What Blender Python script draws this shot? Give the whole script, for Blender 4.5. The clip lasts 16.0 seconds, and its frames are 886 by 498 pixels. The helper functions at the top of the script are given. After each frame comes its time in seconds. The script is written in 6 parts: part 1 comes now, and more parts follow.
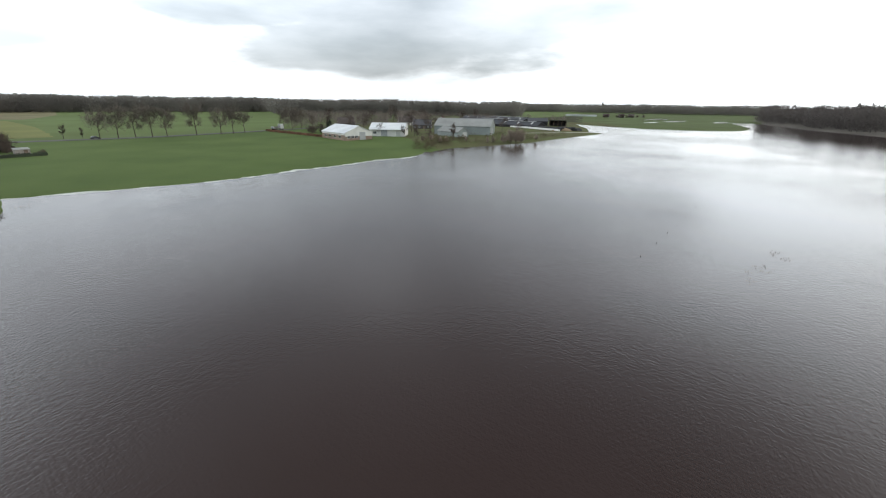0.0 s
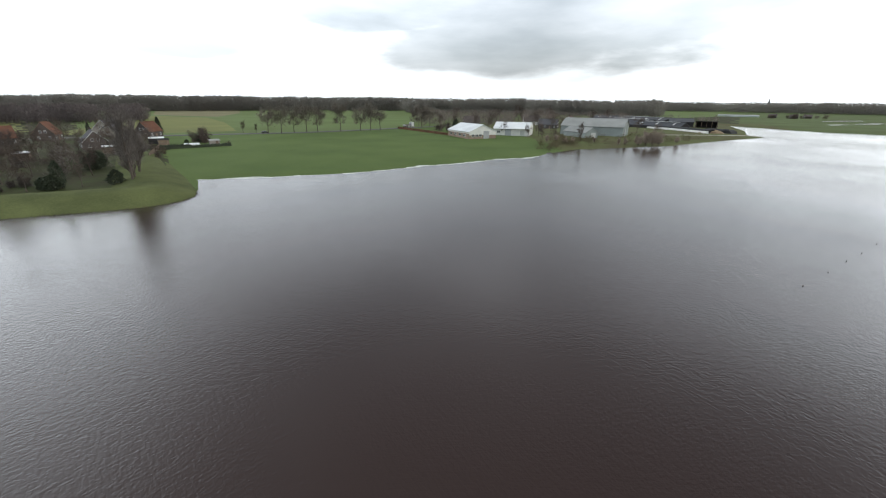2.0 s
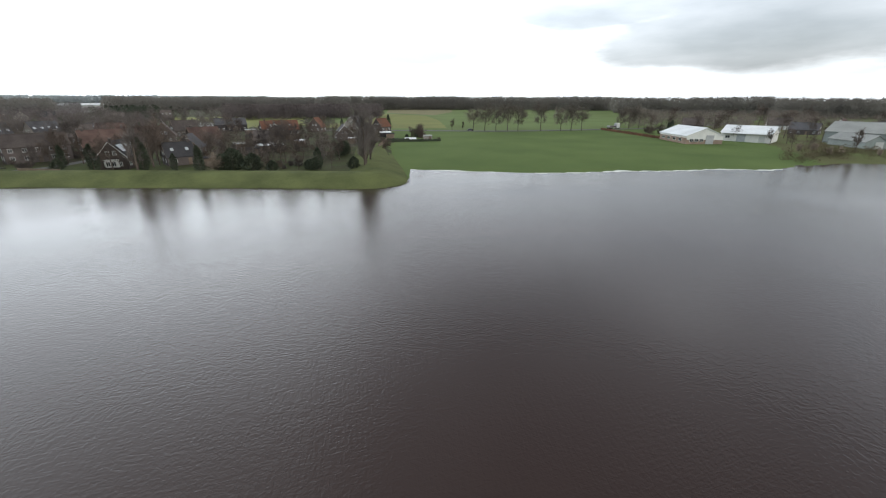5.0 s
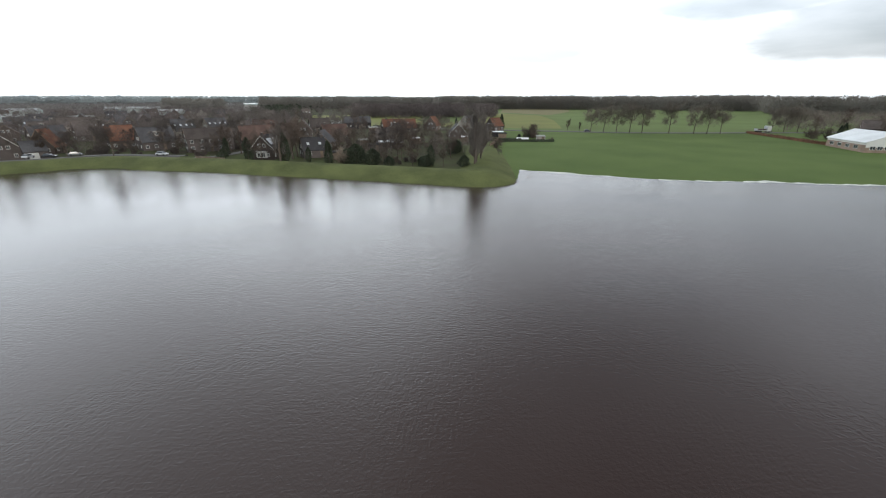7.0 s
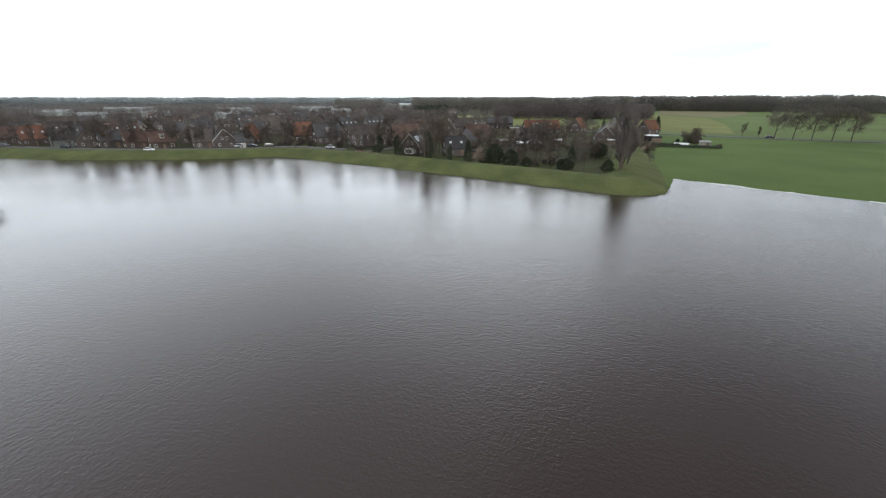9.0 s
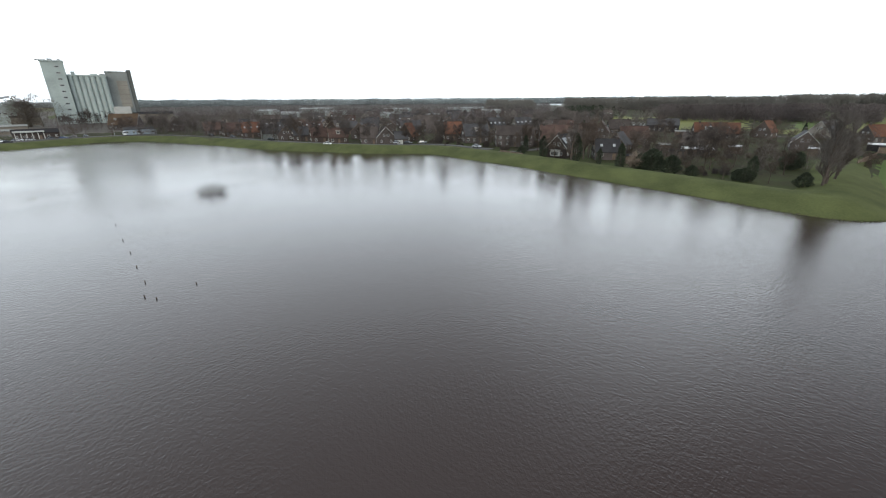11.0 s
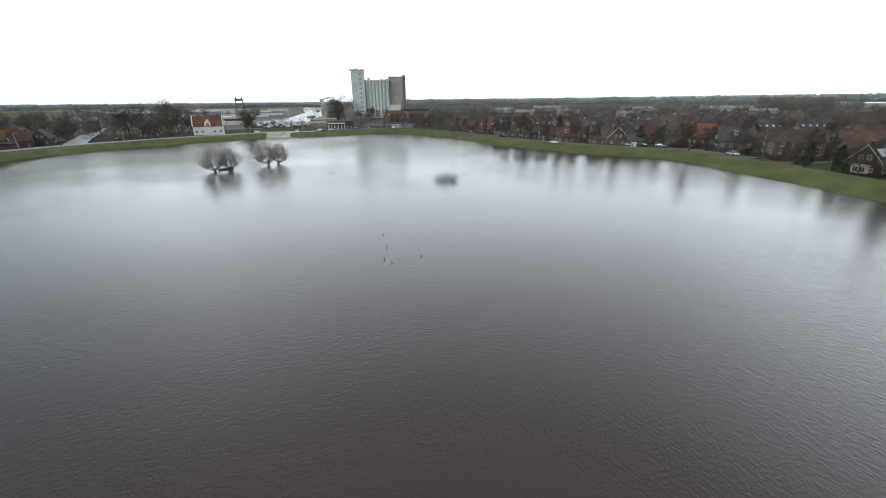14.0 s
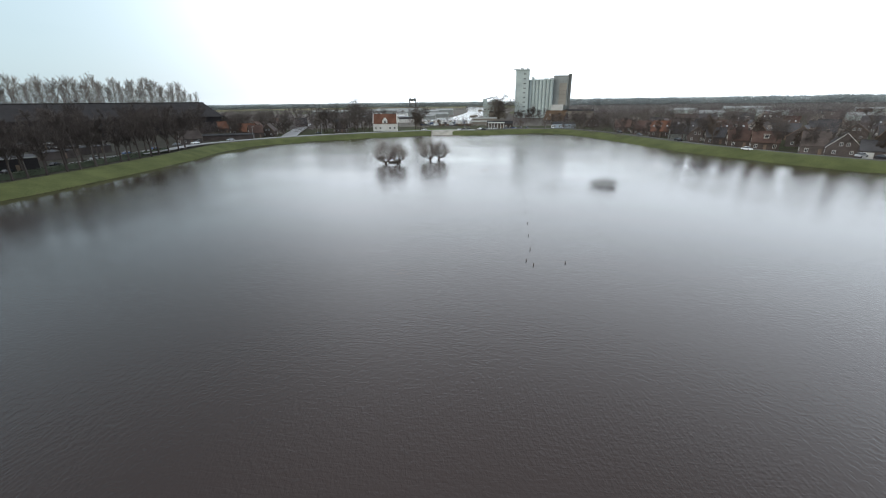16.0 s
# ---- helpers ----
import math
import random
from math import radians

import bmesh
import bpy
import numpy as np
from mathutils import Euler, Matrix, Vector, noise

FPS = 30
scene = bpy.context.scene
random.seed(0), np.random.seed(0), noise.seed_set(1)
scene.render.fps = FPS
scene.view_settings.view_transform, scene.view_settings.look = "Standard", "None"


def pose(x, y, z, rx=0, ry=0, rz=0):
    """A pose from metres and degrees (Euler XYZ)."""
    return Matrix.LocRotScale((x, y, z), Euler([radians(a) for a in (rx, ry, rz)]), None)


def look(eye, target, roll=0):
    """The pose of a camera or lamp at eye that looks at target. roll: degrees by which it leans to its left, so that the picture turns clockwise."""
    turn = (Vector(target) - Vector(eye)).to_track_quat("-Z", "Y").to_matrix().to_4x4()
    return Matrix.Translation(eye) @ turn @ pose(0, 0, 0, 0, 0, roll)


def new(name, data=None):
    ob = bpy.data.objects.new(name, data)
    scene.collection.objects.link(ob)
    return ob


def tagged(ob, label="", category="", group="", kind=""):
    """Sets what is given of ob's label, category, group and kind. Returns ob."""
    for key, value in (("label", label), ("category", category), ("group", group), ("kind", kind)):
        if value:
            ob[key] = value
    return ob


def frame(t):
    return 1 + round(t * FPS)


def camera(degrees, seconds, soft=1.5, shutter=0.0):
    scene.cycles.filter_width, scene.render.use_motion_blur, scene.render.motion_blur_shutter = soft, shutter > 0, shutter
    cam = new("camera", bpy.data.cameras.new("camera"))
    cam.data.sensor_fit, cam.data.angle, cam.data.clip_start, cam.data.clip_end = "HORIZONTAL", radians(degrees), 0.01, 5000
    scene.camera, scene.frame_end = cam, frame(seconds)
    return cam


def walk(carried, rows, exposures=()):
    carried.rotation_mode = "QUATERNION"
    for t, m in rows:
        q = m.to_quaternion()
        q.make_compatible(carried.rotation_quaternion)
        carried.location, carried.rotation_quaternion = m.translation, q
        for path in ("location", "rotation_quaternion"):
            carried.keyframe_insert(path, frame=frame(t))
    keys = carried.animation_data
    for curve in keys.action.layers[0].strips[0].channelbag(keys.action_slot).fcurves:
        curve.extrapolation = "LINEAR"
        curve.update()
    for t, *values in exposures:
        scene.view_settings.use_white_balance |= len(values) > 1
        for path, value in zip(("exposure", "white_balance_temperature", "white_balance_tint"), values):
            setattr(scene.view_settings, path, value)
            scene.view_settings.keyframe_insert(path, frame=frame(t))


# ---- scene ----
# ------------------------------------------------------------------ camera
EYE = 18.0
cam = camera(95.3, 16.0, soft=1.1)
ROWS = [
    (0.0, 0.00, -19.92, 0.67),
    (0.5, 4.33, -19.99, 0.69),
    (1.0, 8.88, -20.09, 0.59),
    (1.5, 12.73, -20.15, 0.51),
    (2.0, 16.86, -20.18, 0.43),
    (2.5, 21.14, -20.22, 0.41),
    (3.0, 24.91, -20.25, 0.33),
    (3.5, 29.26, -20.23, 0.30),
    (4.0, 33.61, -20.26, 0.38),
    (4.5, 37.96, -20.30, 0.29),
    (5.0, 43.65, -20.34, 0.13),
    (7.5, 63.38, -20.38, -0.01),
    (8.0, 68.69, -20.33, 0.01),
    (8.5, 73.25, -20.32, -0.02),
    (9.0, 78.05, -20.31, -0.13),
    (11.5, 103.17, -20.16, -0.42),
    (12.0, 108.15, -20.18, -0.42),
    (12.5, 112.37, -20.13, -0.54),
    (13.0, 117.37, -20.13, -0.63),
    (13.5, 123.00, -20.09, -0.68),
    (14.0, 128.57, -20.06, -0.66),
    (14.5, 133.46, -20.05, -0.63),
    (15.0, 139.17, -20.02, -0.64),
    (15.5, 144.15, -19.96, -0.68),
    (16.0, 149.94, -19.84, -0.76),
]
walk(cam, [(t, pose(0, 0, EYE, 90 + p, 0, y) @ pose(0, 0, 0, 0, 0, r)) for t, y, p, r in ROWS],
     [(0.0, -0.07, 6400, 6.0), (5.0, -0.02, 6400, 6.5), (9.0, -0.05, 6370, 6.0), (12.0, -0.14, 6300, 5.0), (16.0, -0.1, 6270, 5.5)])

# ------------------------------------------------------------------ sky and sun
SUN_AZ, SUN_EL = 82.0, 24.0          # degrees clockwise from +y, degrees up
world = bpy.data.worlds.new("sky")
scene.world = world
world.use_nodes = True


def sky_nodes(nt):
    nt.nodes.clear()
    N, L = nt.nodes.new, nt.links.new
    out, bg = N("ShaderNodeOutputWorld"), N("ShaderNodeBackground")
    sky = N("ShaderNodeTexSky")
    sky.sky_type, sky.sun_disc = "NISHITA", False
    sky.sun_elevation, sky.sun_rotation = radians(SUN_EL), radians(SUN_AZ)
    sky.dust_density = 3.0
    tc = N("ShaderNodeTexCoord")
    # a cloud deck seen in perspective: direction divided by its height
    sep, zc = N("ShaderNodeSeparateXYZ"), N("ShaderNodeMath")
    L(tc.outputs["Generated"], sep.inputs[0])
    zc.operation = "MAXIMUM"
    L(sep.outputs["Z"], zc.inputs[0])
    zc.inputs[1].default_value = 0.0
    za = N("ShaderNodeMath")
    za.operation = "ADD"
    L(zc.outputs[0], za.inputs[0])
    za.inputs[1].default_value = 0.09
    dv = N("ShaderNodeVectorMath")
    dv.operation = "DIVIDE"
    cz = N("ShaderNodeCombineXYZ")
    for i in range(3):
        L(za.outputs[0], cz.inputs[i])
    L(tc.outputs["Generated"], dv.inputs[0])
    L(cz.outputs[0], dv.inputs[1])
    n1 = N("ShaderNodeTexNoise")
    n1.inputs["Scale"].default_value, n1.inputs["Detail"].default_value = 0.62, 8
    n1.inputs["Roughness"].default_value, n1.inputs["Distortion"].default_value = 0.52, 0.25
    off = N("ShaderNodeVectorMath")
    off.operation = "ADD"
    off.inputs[1].default_value = CLOUD_SHIFT
    L(dv.outputs[0], off.inputs[0])
    L(off.outputs[0], n1.inputs["Vector"])

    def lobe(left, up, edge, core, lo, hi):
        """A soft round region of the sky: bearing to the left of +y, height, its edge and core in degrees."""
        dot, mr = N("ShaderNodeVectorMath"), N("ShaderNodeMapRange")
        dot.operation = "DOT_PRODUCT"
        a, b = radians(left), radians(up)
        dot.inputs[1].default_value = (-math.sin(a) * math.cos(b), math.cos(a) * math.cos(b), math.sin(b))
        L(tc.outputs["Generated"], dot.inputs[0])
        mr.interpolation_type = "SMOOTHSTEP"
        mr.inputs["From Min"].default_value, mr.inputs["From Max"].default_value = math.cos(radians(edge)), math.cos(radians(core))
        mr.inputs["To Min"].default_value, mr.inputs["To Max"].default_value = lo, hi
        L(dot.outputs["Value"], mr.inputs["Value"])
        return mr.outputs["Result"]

    def mul(a, b, op="MULTIPLY"):
        m = N("ShaderNodeMath")
        m.operation = op
        for i, v in enumerate((a, b)):
            if isinstance(v, float):
                m.inputs[i].default_value = v
            else:
                L(v, m.inputs[i])
        return m.outputs[0]

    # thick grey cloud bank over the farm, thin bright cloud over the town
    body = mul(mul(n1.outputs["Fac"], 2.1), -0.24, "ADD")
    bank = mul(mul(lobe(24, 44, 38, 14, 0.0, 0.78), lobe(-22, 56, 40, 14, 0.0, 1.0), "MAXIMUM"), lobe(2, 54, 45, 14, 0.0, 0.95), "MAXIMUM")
    # ragged grey stratus low over the farm, in degrees of bearing and height
    az = mul(mul(mul(sep.outputs["X"], -1.0), sep.outputs["Y"], "ARCTAN2"), 57.3)
    el = mul(mul(sep.outputs["Z"], 0.0, "ARCSINE"), 57.3)
    cv, cn = N("ShaderNodeCombineXYZ"), N("ShaderNodeTexNoise")
    L(mul(az, 0.075), cv.inputs[0])
    L(mul(el, 0.27), cv.inputs[1])
    cv.inputs[2].default_value = 3.7
    L(cv.outputs[0], cn.inputs["Vector"])
    cn.inputs["Scale"].default_value, cn.inputs["Detail"].default_value, cn.inputs["Roughness"].default_value = 1.0, 6, 0.5

    def puff(a0, e0, wide, high):
        u, v = mul(mul(az, -float(a0), "ADD"), 1.0 / wide), mul(mul(el, -float(e0), "ADD"), 1.0 / high)
        return mul(1.0, mul(mul(mul(u, u), mul(v, v), "ADD"), 0.5, "POWER"), "SUBTRACT")

    def deck(puffs, bias, swing):
        shape = puff(*puffs[0])
        for p in puffs[1:]:
            shape = mul(shape, puff(*p), "MAXIMUM")
        dens = N("ShaderNodeMapRange")
        dens.interpolation_type = "SMOOTHSTEP"
        dens.inputs["From Min"].default_value, dens.inputs["From Max"].default_value = -0.02, 0.42
        L(mul(shape, mul(mul(cn.outputs["Fac"], -bias, "ADD"), swing), "ADD"), dens.inputs["Value"])
        return dens.outputs["Result"]

    thick = mul(deck([(-1, 14.0, 27, 9.0), (11, 6.2, 15, 2.9), (-12, 9.8, 13, 3.6), (24, 12.5, 15, 4.5), (-21, 13.5, 14, 4.2)], 0.25, 1.2), mul(mul(cn.outputs["Fac"], 0.55), 0.31, "ADD"))
    thin = mul(deck([(40, 12.5, 20, 5.5), (47, 7.5, 9, 3.0)], 0.34, 1.5), 0.42)
    front = mul(thick, thin, "MAXIMUM")
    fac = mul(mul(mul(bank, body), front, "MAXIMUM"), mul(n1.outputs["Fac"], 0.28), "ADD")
    ramp = N("ShaderNodeValToRGB")
    e = ramp.color_ramp.elements
    e[0].position, e[0].color = 0.16, (1.53, 1.58, 1.68, 1)
    e[1].position, e[1].color = 1.0, (0.36, 0.38, 0.42, 1)
    for at, col in ((0.36, (1.22, 1.26, 1.335, 1)), (0.60, (0.84, 0.86, 0.92, 1)), (0.80, (0.58, 0.61, 0.66, 1))):
        ramp.color_ramp.elements.new(at).color = col
    L(fac, ramp.inputs["Fac"])
    high = N("ShaderNodeMapRange")
    high.interpolation_type = "SMOOTHSTEP"
    high.inputs["From Min"].default_value, high.inputs["From Max"].default_value = 24, 50
    high.inputs["To Min"].default_value, high.inputs["To Max"].default_value = 1.24, 0.74
    L(el, high.inputs["Value"])
    rise = N("ShaderNodeMapRange")
    rise.interpolation_type = "SMOOTHSTEP"
    rise.inputs["From Min"].default_value, rise.inputs["From Max"].default_value = 1.5, 14
    rise.inputs["To Min"].default_value, rise.inputs["To Max"].default_value = 0.60, 1.0
    L(el, rise.inputs["Value"])
    gain = mul(mul(high.outputs["Result"], rise.outputs["Result"]), mul(lobe(124, 20, 80, 15, 1.0, 1.34), mul(lobe(52, 12, 48, 10, 1.0, 1.45), lobe(-30, 8, 34, 8, 1.0, 1.42))))
    gain = mul(gain, SKY_STRENGTH)
    glow = N("ShaderNodeVectorMath")
    glow.operation = "SCALE"
    L(ramp.outputs["Color"], glow.inputs[0])
    L(gain, glow.inputs["Scale"])
    blue = N("ShaderNodeMix")
    blue.data_type = "RGBA"
    L(lobe(206, 20, 44, 8, 0.0, 0.9), blue.inputs["Factor"])
    L(glow.outputs[0], blue.inputs[6])
    blue.inputs[7].default_value = (0.47, 0.60, 0.66, 1)
    # a little of the clear sky's blue through the deck
    sc = N("ShaderNodeMix")
    sc.data_type, sc.blend_type = "RGBA", "ADD"
    sc.inputs["Factor"].default_value = 0.04
    L(blue.outputs[2], sc.inputs[6])
    L(sky.outputs["Color"], sc.inputs[7])
    L(sc.outputs[2], bg.inputs["Color"])
    bg.inputs["Strength"].default_value = 1.0
    L(bg.outputs[0], out.inputs["Surface"])


CLOUD_SHIFT = (2.5, 0.4, 0.0)
SKY_STRENGTH = 0.9
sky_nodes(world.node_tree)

sun = new("sun", bpy.data.lights.new("sun", "SUN"))
sun.data.energy, sun.data.angle, sun.data.color = 0.7, radians(14), (1.0, 0.95, 0.88)
sun.matrix_world = look((math.sin(radians(SUN_AZ)) * 400, math.cos(radians(SUN_AZ)) * 400, 400 * math.tan(radians(SUN_EL))), (0, 0, 0))


# ------------------------------------------------------------------ materials
def mat(name, base, rough=0.85, vary=0.25, fine=3.0, coarse=0.12, bump=0.15, metal=0.0, second=None, rand=0.0, island=0.0, spec=0.3, thin=0.0):
    """A surface of one colour with grain and stains in two sizes (per metre), and relief."""
    m = bpy.data.materials.new(name)
    m.use_nodes = True
    nt = m.node_tree
    N, L = nt.nodes.new, nt.links.new
    p = nt.nodes["Principled BSDF"]
    p.inputs["Roughness"].default_value, p.inputs["Metallic"].default_value = rough, metal
    p.inputs["Specular IOR Level"].default_value = spec
    g = N("ShaderNodeNewGeometry")
    f, c = N("ShaderNodeTexNoise"), N("ShaderNodeTexNoise")
    f.inputs["Scale"].default_value, f.inputs["Detail"].default_value = fine, 4
    c.inputs["Scale"].default_value, c.inputs["Detail"].default_value = coarse, 5
    L(g.outputs["Position"], f.inputs["Vector"])
    L(g.outputs["Position"], c.inputs["Vector"])
    mx = N("ShaderNodeMix")
    mx.data_type = "RGBA"
    s = second or tuple(v * (1 - 1.2 * vary) for v in base)
    t = tuple(min(1, v * (1 + 0.6 * vary)) for v in base)
    mx.inputs[6].default_value, mx.inputs[7].default_value = (*s, 1), (*t, 1)
    add = N("ShaderNodeMath")
    add.operation = "MULTIPLY_ADD"
    L(c.outputs["Fac"], add.inputs[0])
    add.inputs[1].default_value = 0.7
    h = N("ShaderNodeMath")
    h.operation = "MULTIPLY"
    h.inputs[1].default_value = 0.3
    L(f.outputs["Fac"], h.inputs[0])
    L(h.outputs[0], add.inputs[2])
    mr = N("ShaderNodeMapRange")
    mr.inputs["From Min"].default_value, mr.inputs["From Max"].default_value = 0.32, 0.68
    L(add.outputs[0], mr.inputs["Value"])
    L(mr.outputs["Result"], mx.inputs["Factor"])
    last = mx.outputs[2]
    for amount, node, socket in ((rand, "ShaderNodeObjectInfo", "Random"), (island, "ShaderNodeNewGeometry", "Random Per Island")):
        if amount:
            o, r, hsv = N(node), N("ShaderNodeMapRange"), N("ShaderNodeHueSaturation")
            r.inputs["To Min"].default_value, r.inputs["To Max"].default_value = 1 - amount, 1 + amount
            L(o.outputs[socket], r.inputs["Value"])
            L(r.outputs["Result"], hsv.inputs["Value"])
            L(last, hsv.inputs["Color"])
            last = hsv.outputs["Color"]
    L(last, p.inputs["Base Color"])
    if thin:
        tl, mix = N("ShaderNodeBsdfTranslucent"), N("ShaderNodeMixShader")
        L(last, tl.inputs["Color"])
        mix.inputs["Fac"].default_value = thin
        L(p.outputs[0], mix.inputs[1])
        L(tl.outputs[0], mix.inputs[2])
        L(mix.outputs[0], nt.nodes["Material Output"].inputs["Surface"])
    if bump:
        b = N("ShaderNodeBump")
        b.inputs["Strength"].default_value, b.inputs["Distance"].default_value = bump, 0.1
        L(f.outputs["Fac"], b.inputs["Height"])
        L(b.outputs["Normal"], p.inputs["Normal"])
    return m


def water_mat(name="flood_water", height=0.021):
    m = bpy.data.materials.new(name)
    m.use_nodes = True
    nt = m.node_tree
    N, L = nt.nodes.new, nt.links.new
    p = nt.nodes["Principled BSDF"]
    p.inputs["Base Color"].default_value = (0.0275, 0.0170, 0.0142, 1)
    p.inputs["Roughness"].default_value, p.inputs["IOR"].default_value = 0.05, 1.33
    g = N("ShaderNodeNewGeometry")
    # short wind waves: long crests in several trains that cross each other
    trains = []
    for turn, size, power in ((62, 0.18, 1.0), (18, 0.16, 0.8), (-38, 0.19, 0.9), (95, 0.15, 0.6)):
        mp, n = N("ShaderNodeMapping"), N("ShaderNodeTexNoise")
        mp.vector_type = "TEXTURE"
        mp.inputs["Rotation"].default_value = (0, 0, radians(turn))
        mp.inputs["Scale"].default_value = (size * 3.6, size, 1)
        L(g.outputs["Position"], mp.inputs["Vector"])
        n.inputs["Scale"].default_value, n.inputs["Detail"].default_value, n.inputs["Distortion"].default_value = 1.0, 1.0, 0.6
        L(mp.outputs[0], n.inputs["Vector"])
        k = N("ShaderNodeMath")
        k.operation = "MULTIPLY_ADD"
        L(n.outputs["Fac"], k.inputs[0])
        k.inputs[1].default_value = power
        if trains:
            L(trains[-1], k.inputs[2])
        else:
            k.inputs[2].default_value = 0.0
        trains.append(k.outputs[0])
    # gusts: calmer and rougher patches
    c = N("ShaderNodeTexNoise")
    c.inputs["Scale"].default_value, c.inputs["Detail"].default_value = 0.02, 3
    L(g.outputs["Position"], c.inputs["Vector"])
    r = N("ShaderNodeMapRange")
    r.inputs["From Min"].default_value, r.inputs["From Max"].default_value = 0.35, 0.65
    r.inputs["To Min"].default_value, r.inputs["To Max"].default_value = 0.28, 1.0
    L(c.outputs["Fac"], r.inputs["Value"])
    # the lee of the woods in the east lies calm
    sp, lee, calm = N("ShaderNodeSeparateXYZ"), N("ShaderNodeMapRange"), N("ShaderNodeMath")
    L(g.outputs["Position"], sp.inputs[0])
    lee.interpolation_type = "SMOOTHSTEP"
    lee.inputs["From Min"].default_value, lee.inputs["From Max"].default_value = 110, 230
    lee.inputs["To Min"].default_value, lee.inputs["To Max"].default_value = 1.0, 0.3
    L(sp.outputs["X"], lee.inputs["Value"])
    reach, open_water = N("ShaderNodeMapRange"), N("ShaderNodeMath")
    reach.interpolation_type = "SMOOTHSTEP"
    reach.inputs["From Min"].default_value, reach.inputs["From Max"].default_value = -185, -70
    reach.inputs["To Min"].default_value, reach.inputs["To Max"].default_value = 2.7, 1.0
    L(sp.outputs["Y"], reach.inputs["Value"])
    open_water.operation = "MULTIPLY"
    L(lee.outputs["Result"], open_water.inputs[0])
    L(reach.outputs["Result"], open_water.inputs[1])
    # and so does a strip under the southern dyke and its row of trees
    bank, shelter, quiet = N("ShaderNodeVectorMath"), N("ShaderNodeMapRange"), N("ShaderNodeMath")
    bank.operation = "DOT_PRODUCT"
    L(g.outputs["Position"], bank.inputs[0])
    bank.inputs[1].default_value = (-0.85, 0.527, 0)
    shelter.interpolation_type = "SMOOTHSTEP"
    shelter.inputs["From Min"].default_value, shelter.inputs["From Max"].default_value = -93, -74
    shelter.inputs["To Min"].default_value, shelter.inputs["To Max"].default_value = 0.1, 1.0
    L(bank.outputs["Value"], shelter.inputs["Value"])
    quiet.operation = "MULTIPLY"
    L(open_water.outputs[0], quiet.inputs[0])
    L(shelter.outputs["Result"], quiet.inputs[1])
    calm.operation = "MULTIPLY"
    L(quiet.outputs[0], calm.inputs[0])
    L(r.outputs["Result"], calm.inputs[1])
    mu = N("ShaderNodeMath")
    mu.operation = "MULTIPLY"
    L(trains[-1], mu.inputs[0])
    L(calm.outputs[0], mu.inputs[1])
    b = N("ShaderNodeBump")
    b.inputs["Strength"].default_value, b.inputs["Distance"].default_value = 1.0, height
    L(mu.outputs[0], b.inputs["Height"])
    L(b.outputs["Normal"], p.inputs["Normal"])
    return m


M_WATER = water_mat()
M_SHALLOW = water_mat("sheltered_shallow_water", 0.008)
M_GRASS = mat("field_grass", (0.084, 0.113, 0.038), 0.95, 0.16, 5, 0.045, 0.35, second=(0.062, 0.090, 0.029), spec=0.05)
M_DYKE = mat("dyke_grass", (0.086, 0.096, 0.038), 0.95, 0.3, 3, 0.16, 0.45, second=(0.055, 0.063, 0.026), spec=0.05)
M_PASTURE = mat("far_pasture", (0.10, 0.135, 0.05), 0.9, 0.2, 1, 0.02, 0.2, second=(0.08, 0.10, 0.034), spec=0.05)
M_STUBBLE = mat("yellow_stubble", (0.14, 0.145, 0.053), 0.95, 0.25, 1, 0.03, 0.2, spec=0.05, second=(0.12, 0.125, 0.05))
M_FARMYARD = mat("rough_farm_ground", (0.078, 0.096, 0.036), 0.95, 0.3, 1.5, 0.08, 0.3, spec=0.05, second=(0.075, 0.06, 0.036))
M_PLOUGH = mat("bare_brown_field", (0.155, 0.14, 0.08), 0.95, 0.2, 1, 0.03, 0.2, spec=0.05)
M_GARDEN = mat("garden_soil_and_grass", (0.040, 0.047, 0.019), 0.95, 0.4, 1.5, 0.15, 0.4, spec=0.05, second=(0.036, 0.030, 0.022))
M_LAWN = mat("mossy_garden_lawn", (0.046, 0.060, 0.022), 0.95, 0.3, 2, 0.15, 0.3, spec=0.05, second=(0.048, 0.042, 0.026))
M_LITTERED = mat("dark_wet_leaf_litter", (0.040, 0.036, 0.028), 0.9, 0.35, 2, 0.12, 0.3, spec=0.1)
M_FLOOR = mat("wood_floor", (0.088, 0.076, 0.062), 0.95, 0.3, 1.0, 0.05, 0.3)
M_MEADOW = mat("wet_meadow", (0.078, 0.100, 0.042), 0.95, 0.3, 1, 0.03, 0.2, second=(0.064, 0.078, 0.03), spec=0.05)
M_TARMAC = mat("tarmac", (0.092, 0.088, 0.085), 0.85, 0.2, 2, 0.1, 0.1, spec=0.12)
M_BARK = mat("bark", (0.085, 0.068, 0.056), 0.95, 0.3, 8, 0.5, 0.5)
M_TWIG = mat("twigs", (0.092, 0.072, 0.06), 0.95, 0.25, 2, 0.1, 0, rand=0.25, spec=0.05)
# twig colour lifted somewhat to stand in for haze before the far woods
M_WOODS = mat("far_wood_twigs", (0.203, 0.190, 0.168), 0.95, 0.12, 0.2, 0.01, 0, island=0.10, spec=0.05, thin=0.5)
M_DARKWOOD = mat("dark_wood_twigs", (0.125, 0.112, 0.104), 0.95, 0.2, 0.3, 0.02, 0, island=0.15, spec=0.05, thin=0.5)
# aerial haze painted into a pale blue-grey base colour for the horizon woods
M_HAZEWOOD = mat("distant_grey_woods", (0.38, 0.41, 0.41), 0.95, 0.2, 0.1, 0.005, 0, island=0.12, spec=0.05, thin=0.5)
